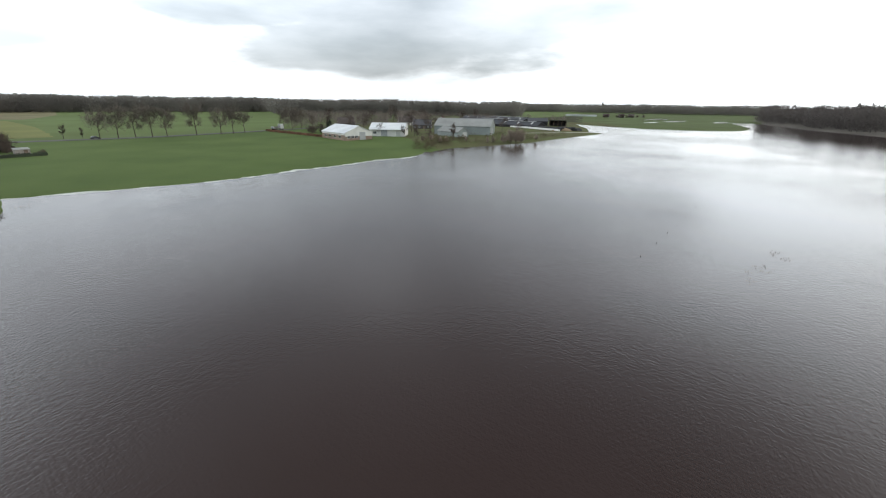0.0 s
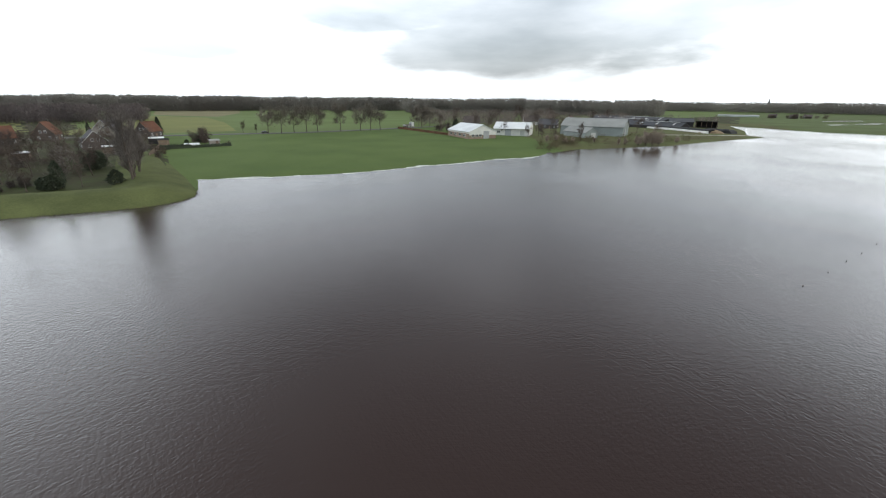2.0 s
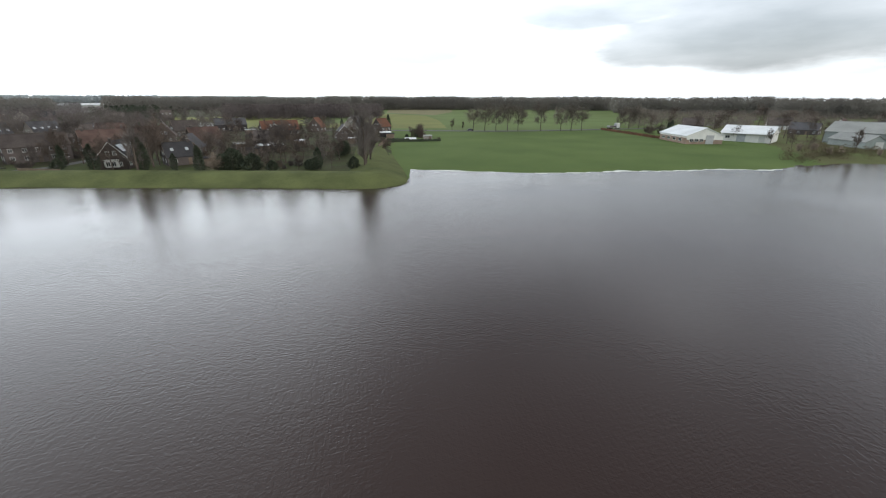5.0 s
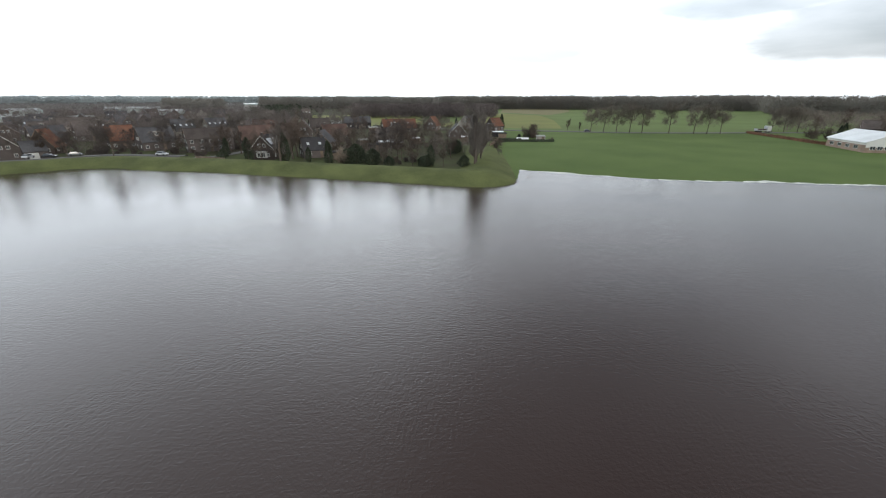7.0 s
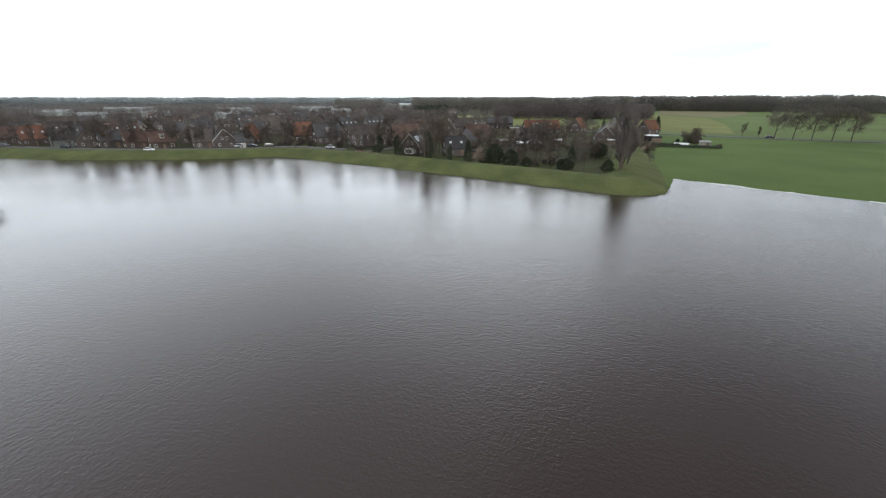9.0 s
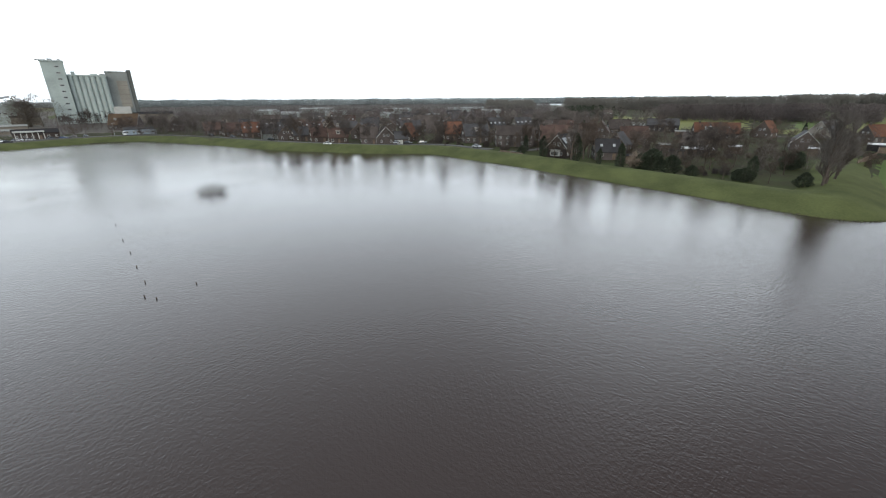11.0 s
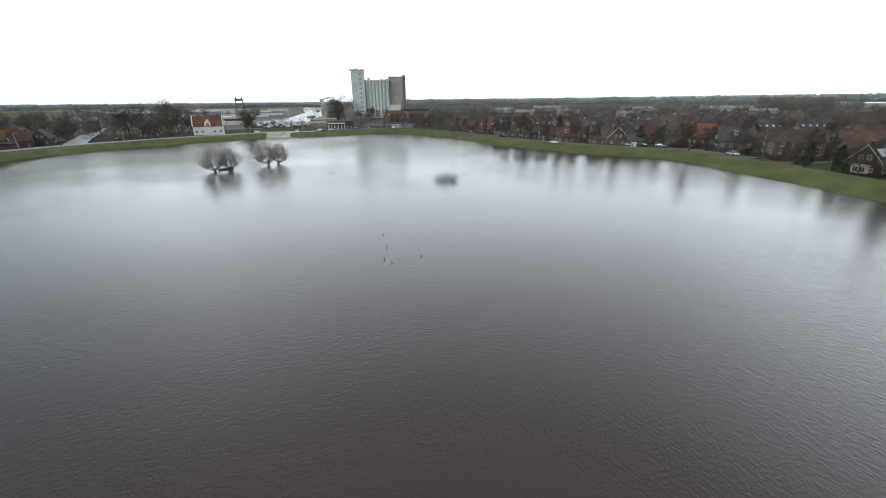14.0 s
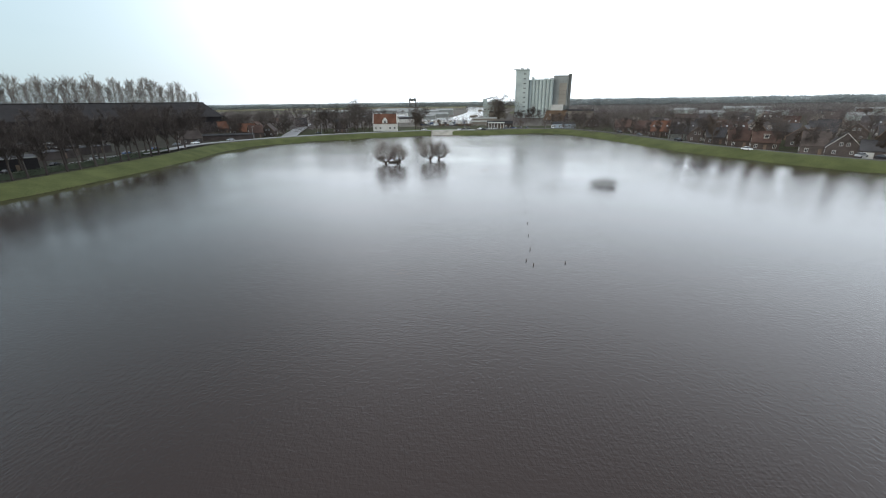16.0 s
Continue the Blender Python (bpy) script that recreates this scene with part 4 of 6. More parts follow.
woods("woods", "brown bare trees close behind the farm buildings", np.concatenate([belt(2, 21, 292, 480, 9.5, 9.5, rng), belt(-7, 2, 360, 480, 8, 10, rng), belt(-16, -9, 400, 520, 6, 16, rng)]), M_REDTWIG, seed=13, tris=260, conifers=0.05, thin=0.2)

# greyer copy of the town twigs, with distance haze put into the colour
M_FARTREE = mat("far_town_twigs", (0.165, 0.152, 0.146), 0.95, 0.2, 0.1, 0.01, 0, island=0.2, spec=0.05, thin=0.5)
woods("woods", "bare trees far behind the town greyed by painted haze", belt(84, 134, 620, 1100, 12, 14, rng), M_FARTREE, seed=14, tris=70, conifers=0.06, thin=0.6)
woods("woods", "dark clump of conifers behind the village", [(-455 + 22 * float(rng.normal()), 81 + 13 * float(rng.normal()), 12.5) for i in range(70)], M_PINE, seed=16, tris=120, conifers=0.5, thin=0.5)
woods("woods", "dark bare woods close behind the village", belt(52, 71, 395, 470, 14, 5.5, rng), M_TOWNTREE, seed=18, tris=150, conifers=0.12, thin=0.4)

# ------------------------------------------------------------------ farm
def barn(x, y, w, d, eave, ridge, wall, roof, label, turn=0.0, lights=0, doors=(), z=None, brick=0.0, name="barn"):
    """A long shed, ridge along local x. doors: (side, place, width, height)."""
    b = root(name, facing(x, y, turn, z), label, name)
    part("wall", Geo().extrude_x([(-d / 2, -0.5), (d / 2, -0.5), (d / 2, eave), (0, ridge - 0.02), (-d / 2, eave)], -w / 2, w / 2), wall, b)
    if brick:
        part("plinth", Geo().box(-w / 2 - 0.05, -d / 2 - 0.05, -0.5, w / 2 + 0.05, -d / 2 - 0.004, brick), M_TANBRICK, b, "tan brick lower wall")
        part("plinth", Geo().box(w / 2 + 0.004, -d / 2 - 0.05, -0.5, w / 2 + 0.06, d / 2, brick * 0.7), M_TANBRICK, b)
    part("roof", gable_roof(w, d, eave, ridge, 0.5, 0.18), roof, b)
    s = math.degrees(math.atan((ridge - eave) / (d / 2)))
    for i in range(lights):
        px = -w / 2 + (i + 0.5) * w / lights
        piece("roof_light", shared("roof_light", lambda: Geo().box(-0.6, -1.6, 0, 0.6, 1.6, 0.06), M_PAINT), b, pose(px, -d / 4, (eave + ridge) / 2 + 0.2, s))
    for side, px, dw, dh in doors:
        m = pose(px, -d / 2 - 0.12, 0) if side == "front" else pose(w / 2 + 0.12, px, 0, 0, 0, 90)
        add_door(b, m, dw, dh, M_STEEL if dh > 2.6 else M_PAINT)
    return b


shed = barn(-48, 206, 22, 14.8, 3.3, 6.3, M_WHITE, M_ROOFW, "white sheet roofed shed with brown brick walls on the field", turn=-60, doors=(("end", 2.0, 3.2, 3.5),), brick=2.4, name="shed")
for i in range(4):
    add_window(shed, pose(-7.5 + i * 4.6, -14.8 / 2 - 0.09, 0.9), 2.2, 1.2)
for py in (-5.4, -3.4, -1.4):
    add_window(shed, pose(11.09, py, 0.9, 0, 0, 90), 1.6, 1.2)
shed2 = barn(-30, 229, 18.5, 15, 3.8, 6.3, M_WHITE, M_ROOFW, "white shed with a blue-grey sliding door", turn=-10, doors=(("front", -1.5, 3.2, 3.6), ("front", 6, 2.2, 2.5)), name="shed")
add_window(shed2, pose(-6.5, -7.56, 1.2), 1.8, 1.2)
part("porch_roof", Geo().extrude_x([(-7.6, 3.75), (-9.0, 3.35), (-9.0, 3.5), (-7.6, 3.95)], -9, 9), M_ROOFW, shed2)
barn(12, 244, 32, 17, 4.6, 8.2, M_WALLG, M_ROOFG, "large grey-green barn with a fibre-cement roof", turn=-12, doors=(("end", -3, 3.2, 3.6),))
lean = barn(4.5, 225.3, 18, 7.0, 2.6, 4.7, M_WALLG, M_ROOFG, "small grey shed with a white door in its gable", turn=-53, doors=(("end", 0.9, 2.6, 2.5),), name="shed")
for bx, by, bw, bd, be, bt, bl in ((53, 324, 46, 12, 1.8, -30, 4), (47, 390, 70, 18, 3.0, -36, 6), (36, 356, 54, 14, 2.4, -33, 0)):
    bn = barn(bx, by, bw, bd, be, be + 2.4, M_DARKR, M_BARNR, "long dark sheet roofed cattle barn", turn=bt, lights=bl)
    part("ridge_light", Geo().box(-bw * 0.1, -0.8, be + 2.5, bw * 0.42, 0.8, be + 2.7), M_PAINT, bn, "white strip of ridge lights")
house(-15, 290, 14, 9, 3.0, 6.6, M_BRICKD, M_SLATE, "dark roofed house behind the barns", turn=-10)


def open_barn(x, y, w, d, h, bays, label, turn):
    """A machine shed open to the front, its roof on posts."""
    b = root("open_barn", facing(x, y, turn), label, "barn")
    part("roof", Geo().extrude_x([(-d / 2 - 0.6, h + 0.5), (d / 2, h - 0.4), (d / 2, h - 0.15), (-d / 2 - 0.6, h + 0.75)], -w / 2 - 0.4, w / 2 + 0.4), M_DARKR, b)
    part("back_wall", Geo().box(-w / 2, d / 2 - 0.3, -0.5, w / 2, d / 2 - 0.1, h - 0.4), M_DARKR, b)
    for k in (-1, 1):
        part("side_wall", Geo().box(k * w / 2 - 0.1, -d / 2, -0.5, k * w / 2 + 0.1, d / 2 - 0.3, h - 0.3), M_DARKR, b)
    for i in range(bays + 1):
        px = -w / 2 + 0.3 + i * (w - 0.6) / bays
        piece("post", shared("barn_post", lambda: Geo().box(-0.18, -0.18, -0.5, 0.18, 0.18, 4.3), M_WOOD), b, pose(px, -d / 2 + 0.3, 0))
    return b


open_barn(91.5, 342, 13, 12, 3.9, 4, "open fronted dark machine shed", 2)
barn(78, 356, 16, 20, 3.4, 5.4, M_DARKR, M_BARNR, "dark barn joining the open machine shed", turn=2)


def laid_along(ob, x0, y0, x1, y1):
    """Lay a thing that was built along local x on the land between two places."""
    mx, my = (x0 + x1) / 2, (y0 + y1) / 2
    ob.matrix_basis = pose(mx, my, float(land_height(np.array([mx]), np.array([my]))[0]), 0, 0, math.degrees(math.atan2(y1 - y0, x1 - x0)))
    return ob


for x0, y0, x1, y1 in ((42.5, 328, 60.7, 306), (61, 305.6, 76, 277)):
    L = math.hypot(x1 - x0, y1 - y0)
    w1 = laid_along(part("silage_wall", Geo().extrude_x([(-0.35, -0.5), (0.35, -0.5), (0.18, 1.1), (-0.18, 1.1)], -L / 2, L / 2), M_WHITE), x0, y0, x1, y1)
    tagged(w1, "low pale concrete silage wall on the farm", "wall", "silage walls")
    k = 9
    prof = [(math.cos(math.pi * i / k) * 3.2, -0.2 + 2.2 * math.sin(math.pi * i / k) ** 0.8) for i in range(k + 1)]
    cl = laid_along(part("silage_clamp", Geo().extrude_x(prof, -L / 2 + 1, L / 2 - 1), M_RUBBER), x0 + 3.2, y0 + 2.6, x1 + 3.2, y1 + 2.6)
    tagged(cl, "long silage clamp under black plastic", "clamp", "silage clamps")
hv, hf = [], []
for i in range(15):
    for j in range(11):
        u, v = i / 7 - 1, j / 5 - 1
        h = max(0.0, 1 - u * u) * max(0.0, 1 - v * v)
        hv.append((u * 7, v * 3.6, -0.3 + 2.2 * h ** 0.6 + 0.25 * h * math.sin(5 * u + 3 * v) * math.cos(4 * v)))
        if i < 14 and j < 10:
            hf.append((i * 11 + j, (i + 1) * 11 + j, (i + 1) * 11 + j + 1, i * 11 + j + 1))
heap = Geo().add(hv, hf)
hp = part("silage_heap", heap, M_REED)
hp.matrix_basis = facing(79, 283, 0)
tagged(hp, "yellow-brown heap of straw by the barns", "heap")
for i, (bx, by) in enumerate(((84, 289), (88, 294), (82, 295), (90, 288))):
    c = part("covered_clamp", Geo().extrude_x([(-3, -0.2), (3, -0.2), (2.2, 1.3), (0.8, 2.0), (-0.8, 2.0), (-2.2, 1.3)], -3, 3), M_RUBBER)
    c.matrix_basis = facing(bx, by, 20 * i)
    tagged(c, "black plastic covered silage clamp", "clamp", "silage clamps")
house(-30, 330, 14, 8, 3, 7.5, M_WHITE, M_BROWNT, "white farmhouse with a brown roof among trees", turn=10)
house(-2, 352, 12, 8, 3, 7, M_WHITE, M_TILE, "white farmhouse with a red roof among trees", turn=80)
house(-70, 300, 13, 8, 2.8, 7, M_BRICK, M_BROWNT, "brick farmhouse behind the conifers", turn=5)
for hx, hy in ((245, 590), (263, 600), (228, 600)):
    house(hx, hy, 9, 7, 2.2, 4.8, M_BRICKD, M_BROWNT, "small red roofed farm far over the meadow", far=True)
    for k in range(5):
        plant("shrub", hx + random.uniform(-13, 13), hy - 8 + random.uniform(-3, 3), random.uniform(1.2, 2.0), "brown bush before the far farm", name="bush", category="bush")

random.seed(11)
for ax, ay in ((-151.4, 183), (-146.9, 187.7), (-142.4, 192.4), (-137.9, 197.1), (-133.7, 201.5), (-125, 210.9), (-117.1, 219.5), (-113, 224), (-108.9, 228.7), (-100.6, 263.3), (-96.9, 268), (-92.9, 273.2)):
    plant("avenue", ax, ay, random.uniform(1.08, 1.24), group="avenue trees")
plant("tall", -167, 182.5, 0.5, "small slim roadside tree")
plant("tall", -162.6, 187.3, 0.36, "small slim roadside tree")
for cx, cy, s in ((-66, 243, 0.95), (-68.5, 247, 0.7)):
    plant("conifer", cx, cy, s)
for cx, cy, s in ((-82, 262, 0.9), (-74, 268, 0.8), (-60, 270, 0.9), (-50, 262, 0.9), (-20, 255, 1.0), (-12, 262, 1.0), (-6, 250, 0.8), (-34, 222, 0.55), (-21, 218, 0.55),
                  (-13, 207, 0.5), (-8, 205, 0.5), (-16, 224, 0.6), (36, 262, 0.8), (44, 250, 0.6), (-40, 330, 1.1), (-18, 335, 1.1), (12, 335, 1.0), (-55, 320, 1.1), (-90, 330, 1.1), (30, 395, 1.1)):
    plant("town", cx, cy, s, "bare tree about the farmyard")
for cx, cy, s in ((-74, 238, 1.5), (-71, 241, 1.8), (-77, 243, 1.3), (-79, 246, 1.4)):
    plant("shrub", cx, cy, s, "tall brown bush beside the white shed", name="bush", category="bush")
plant("tall", 4.4, 198.7, 0.55, "slim pale birch by the bank")
for cx, cy, s in ((31, 195.5, 1.15), (33.8, 197.5, 1.25), (37, 200.5, 1.1), (28, 194, 0.75), (20, 192, 0.55), (23, 195, 0.5), (-2, 184, 0.6), (-6, 190, 0.7), (-10, 193, 0.6), (1, 189, 0.5), (10, 192, 0.5), (47, 214, 0.6), (28, 200, 0.7)):
    plant("reed_willow", cx, cy, s)

def hedge(x0, y0, x1, y1, width, height, material, label, n=900):
    """A clipped hedge of many small leaves round a twiggy core."""
    L = math.hypot(x1 - x0, y1 - y0)
    g = Geo()
    for i in range(int(n)):
        px, py, pz = random.uniform(0, L), random.uniform(-0.5, 0.5) * width, random.uniform(0, 1) ** 0.7 * height
        v = Vector((random.gauss(0, 1), random.gauss(0, 1), random.gauss(0.6, 1))).normalized() * 0.35
        g.blade((px, py, pz), (px + v.x, py + v.y, pz + v.z), 0.3)
    g.box(0, -width * 0.35, -0.3, L, width * 0.35, height * 0.85)
    ob = part("hedge", g, material)
    ob.matrix_basis = pose(x0, y0, float(land_height(np.array([x0]), np.array([y0]))[0]), 0, 0, math.degrees(math.atan2(y1 - y0, x1 - x0)))
    return tagged(ob, label, "hedge")


hedge(-105, 247, -66, 214, 1.2, 1.1, M_HEDGE, "low brown beech hedge along the field", 1600)
hedge(-66, 214, -60, 211, 1.2, 1.1, M_HEDGE, "low brown beech hedge along the field", 300)


# ------------------------------------------------------------------ roads
M_TRACK = mat("pale_gravel", (0.34, 0.32, 0.28), 0.9, 0.25, 4, 0.3, 0.3)


def strip(name, line, width, z, material, label, over=None):
    p = spline(line, 4)
    t = np.gradient(p, axis=0)
    t /= np.linalg.norm(t, axis=1)[:, None]
    n = np.stack([t[:, 1], -t[:, 0]], 1)
    v, f = [], []
    for q, k in zip(p, n):
        for d, dz in ((-width / 2 - 0.3, -0.3), (-width / 2, 0), (width / 2, 0), (width / 2 + 0.3, -0.3)):
            e = q + k * d
            hz = z if z is not None else float(land_height(np.array([q[0]]), np.array([q[1]]))[0]) + 0.08
            v.append((e[0], e[1], hz + dz))
    for i in range(len(p) - 1):
        for k in range(3):
            a = i * 4 + k
            f.append((a, a + 1, a + 5, a + 4))
    return tagged(mesh_obj(name, v, f, material), label, "road", kind="structure")


strip("road", [(-330, 20), (-235, 108), (-190, 150), (-166, 172), (-137, 199), (-104, 252), (-80, 300), (-66, 380), (-60, 480)], 5.2, 1.33, M_TARMAC, "grey country road through the fields")
M_WETROAD = mat("wet_pale_tarmac", (0.19, 0.19, 0.19), 0.5, 0.2, 2, 0.1, 0.1)
strip("road", [(20, -186), (11, -200), (4, -214), (-8, -224), (-36, -237), (-66, -241), (-100, -240), (-133, -231), (-151, -218.5)], 3.4, 2.13, M_WETROAD, "pale wet street along the top of the dyke")
strip("road", [(-151, -218.5), (-181, -210), (-199, -193), (-196, -162), (-184, -128),
               (-168, -92), (-160, -64), (-157, -40), (-160, -24), (-149, -8), (-145, -3)], 3.0, 2.12, M_TARMAC, "narrow street along the top of the dyke")
strip("road", [(-146, -3), (-147, 6), (-158, 17), (-178, 30)], 3.0, None, M_TARMAC, "lane between the village gardens")
strip("road", [(-42, -239), (-47, -258), (-61, -306), (-90, -402)], 7.5, 2.1, M_WETROAD, "street leading away from the dyke")


strip("track", [(48, 255), (70, 262), (88, 270), (101, 277)], 2.2, None, M_TRACK, "pale gravel track on the spit of the farm")


# ------------------------------------------------------------------ vehicles
def car(x, y, heading, paint, label, z=None, van=False, size=0.82):
    """A parked car; heading in degrees from +x."""
    z = float(land_height(np.array([x]), np.array([y]))[0]) + 0.06 if z is None else z
    c = root("van" if van else "car", pose(x, y, z, 0, 0, heading) @ Matrix.Diagonal((size, size, size, 1)), label, "van" if van else "car")
    L, H = (5.4, 2.3) if van else (4.2, 1.45)
    if van:
        prof = [(-2.7, 0.35), (2.6, 0.35), (2.7, 0.9), (2.0, 1.2), (1.4, 2.2), (1.2, 2.3), (-2.6, 2.3), (-2.7, 2.1)]
    else:
        prof = [(-2.1, 0.3), (2.05, 0.3), (2.1, 0.65), (1.95, 0.8), (1.1, 0.92), (-1.9, 0.95), (-2.1, 0.8)]
    body = part("body", Geo().extrude_y(prof, -0.86, 0.86), paint, c)
    if not van:
        part("cabin", Geo().add([(1.15, -0.8, 0.92), (1.15, 0.8, 0.92), (-1.75, 0.8, 0.94), (-1.75, -0.8, 0.94), (0.35, -0.66, 1.44), (0.35, 0.66, 1.44), (-1.25, 0.66, 1.45), (-1.25, -0.66, 1.45)],
                                [(0, 1, 5, 4), (1, 2, 6, 5), (2, 3, 7, 6), (3, 0, 4, 7), (4, 5, 6, 7)]), M_GLASS, c)
        part("roof", Geo().box(-1.22, -0.66, 1.45, 0.33, 0.66, 1.49), paint, c)
    else:
        part("windscreen", Geo().add([(1.99, -0.75, 1.25), (1.99, 0.75, 1.25), (1.46, 0.72, 2.15), (1.46, -0.72, 2.15)], [(0, 1, 2, 3)]), M_GLASS, c)
    for px in (-1.3, 1.3):
        for py in (-0.78, 0.78):
            piece("wheel", shared("wheel", lambda: Geo().tube((0, -0.11, 0.31), (0, 0.11, 0.31), 0.31, 0.31, 12), M_RUBBER), c, pose(px, py, 0))
    return c


random.seed(4)
car(-155.8, -67.5, 74, CAR_PAINTS[0], "small white car parked on the street by the dyke", 2.14, size=0.75)
car(-161.5, -41, 165, CAR_PAINTS[2], "silver car parked before a garage", 2.14)
car(-159.5, -36, 80, CAR_PAINTS[1], "black car parked on the street by the dyke", 2.14)
car(-161, -30.5, 100, CAR_PAINTS[3], "dark grey car parked on the street by the dyke", 2.14)
car(-149, -8.5, 48, CAR_PAINTS[2], "silver car parked at the end of the dyke", 2.14)
car(-171, -100, 66, CAR_PAINTS[1], "black car on the street by the dyke", 2.14)
car(-184, -127, 64, CAR_PAINTS[3], "grey car on the street by the dyke", 2.14)
car(-190.5, -143, 70, CAR_PAINTS[1], "black car on the street by the dyke", 2.14)
car(-60, -246, 0, CAR_PAINTS[1], "black car at the street corner", 2.14)
car(-13, -228, 30, CAR_PAINTS[2], "silver car on the street by the dyke", 2.14)
car(2, -219, 40, CAR_PAINTS[0], "white car on the street by the dyke", 2.14)
car(9, -214, 45, CAR_PAINTS[3], "grey car on the street by the dyke", 2.14)
car(-153, 182.5, 55, CAR_PAINTS[1], "black car on the country road", 1.36)
car(-195, -196, 50, CAR_PAINTS[0], "white delivery van by the corner of the dyke", 2.14, van=True)
car(-200, -192, 50, CAR_PAINTS[2], "silver delivery van by the corner of the dyke", 2.14, van=True)
car(-124, -236, 150, CAR_PAINTS[0], "white car behind the weir", 2.14)
car(-152, -211, 150, CAR_PAINTS[1], "black car by the pavilion", 2.14)
truck = root("truck", pose(-101.5, 257, 1.34, 0, 0, 62), "white lorry with a flat bed on the country road", "truck")
cab = part("cab", Geo().extrude_y([(1.0, 0.6), (3.0, 0.6), (3.0, 2.2), (2.8, 3.3), (1.0, 3.4)], -1.2, 1.2), M_PAINT, truck)
part("windscreen", Geo().add([(3.02, -1.05, 2.1), (3.02, 1.05, 2.1), (2.86, 1.0, 3.1), (2.86, -1.0, 3.1)], [(0, 1, 2, 3)]), M_GLASS, cab)
part("bed", Geo().box(-4.5, -1.2, 1.0, 0.8, 1.2, 1.25).box(-4.5, -1.2, 1.25, -4.4, 1.2, 2.0).box(0.7, -1.2, 1.25, 0.8, 1.2, 3.0), M_STEEL, truck)
part("load", Geo().box(-4.2, -1.0, 1.25, 0.4, 1.0, 1.9), M_BRICK, truck, "brown load of pallets")
for px in (-3.6, -2.5, 2.0):
    for py in (-1.05, 1.05):
        piece("wheel", shared("truck_wheel", lambda: Geo().tube((0, -0.15, 0.5), (0, 0.15, 0.5), 0.5, 0.5, 14), M_RUBBER), truck, pose(px, py, 0))
barn(205, 640, 44, 10, 1.2, 2.1, M_CONC, M_WORKS, "long pale greenhouse far over the meadow", name="greenhouse")
spire = root("church", facing(640, 1740, 0), "distant church tower with a thin dark spire", "church")
part("tower", Geo().box(-3.5, -3.5, -1, 3.5, 3.5, 16), M_BRICKD, spire)
part("spire", Geo().tube((0, 0, 16), (0, 0, 33), 4.0, 0.1, 8), M_SLATE, spire)

# ------------------------------------------------------------------ village inside the bend of the dyke
TAKEN = []


def home(x, y, *args, **kw):
    TAKEN.append((x, y))
    return house(x, y, *args, **kw)


random.seed(21)
bay = home(-135, 19.5, 9, 7.5, 3.6, 7.6, M_BRICK, M_SLATE, "brick house with a white bay window behind the dyke", turn=62, trim=True, windows=True, chimney=True)
b = part("bay", Geo().box(-5.6, -1.6, 0.7, -4.5, 1.6, 2.6).box(-5.8, -1.8, 2.6, -4.5, 1.8, 2.8), M_PAINT, bay, "white painted bay window")
for py in (-0.75, 0.75):
    add_window(b, pose(-5.63, py, 0.9, 0, 0, -90), 1.2, 1.4)
s = math.degrees(math.atan(4.0 / 3.75))
for i in range(4):
    piece("solar_panel", shared("solar_panel", lambda: Geo().box(-0.8, -1.2, 0, 0.8, 1.2, 0.06), M_STEEL), bay, pose(-2.6 + i * 1.7, -1.9, 5.85, s))
home(-130, 31.5, 8, 7, 2.7, 6.4, M_BRICKD, M_SLATE, "dark roofed brick bungalow in a garden", turn=12, skylights=2)
home(-165, 5, 16, 8, 5.0, 8.4, M_BRICKD, M_BROWNT, "brown brick terrace with white upper windows", turn=8, chimney=True)
home(-203, -3, 10, 10, 5.4, 10.2, M_PALE, M_SLATE, "pale gabled house with a black roof", turn=25, skylights=4)
home(-213, 10, 10, 10, 5.4, 10.0, M_PALE, M_SLATE, "pale gabled house with a black roof", turn=25, skylights=4)
home(-190, -22, 9, 9, 3.6, 8.8, M_BRICK, M_ORANGE, "brick house with an orange tiled roof", turn=8)
home(-179, -11, 12, 9, 3.4, 8.4, M_BRICKD, M_SLATE, "brick house with a grey roof", turn=15, dormers=1)
home(-171, 21, 13, 9, 3.4, 8.4, M_BRICK, M_TILE, "brick house with a large red-brown roof", turn=10)
home(-187, 34, 14, 9, 3.2, 8.0, M_BRICK, M_TILE, "brick house with a red-brown roof", turn=-10)
home(-203, 95, 20, 9, 3.2, 7.6, M_BRICK, M_ORANGE, "long house with an orange tiled roof and skylights", turn=12, skylights=2)
home(-193, 88, 9, 9, 2.8, 6.9, M_BRICKD, M_SLATE, "dark gable house with white edges in front of the long house", turn=92, trim=True)
home(-209, 119, 9, 8, 3.2, 8.3, M_BRICK, M_ORANGE, "small house with a steep orange roof", turn=70)
home(-160, 104, 11, 8.5, 2.8, 7.0, M_BRICKD, M_SLATE, "brick house with white barge boards on its gable", turn=95, trim=True)
home(-211, 145, 11, 9, 3.6, 8.2, M_PALE, M_SLATE, "house with a dark roof and a pale gable", turn=60, trim=True)
home(-187, 146, 9, 8, 3.2, 7.6, M_BRICKD, M_ORANGE, "house with a steep orange roof and white windows", turn=50)
home(-248, 88, 18, 12, 4.0, 7.6, M_DARKR, M_SLATE, "dark low building with a pale gutter", turn=5)
home(-262, 79, 9, 8, 2.6, 4.4, M_WHITE, M_ROOFW, "low white roofed shed among the gardens", turn=10, chimney=False, name="shed")
home(-175, 52, 12, 8, 3.2, 7.6, M_BRICK, M_TILE, "red roofed house between gardens", turn=20)
home(-150, 40, 10, 8, 2.8, 7.0, M_BRICKD, M_SLATE, "dark roofed house behind cypresses", turn=75)
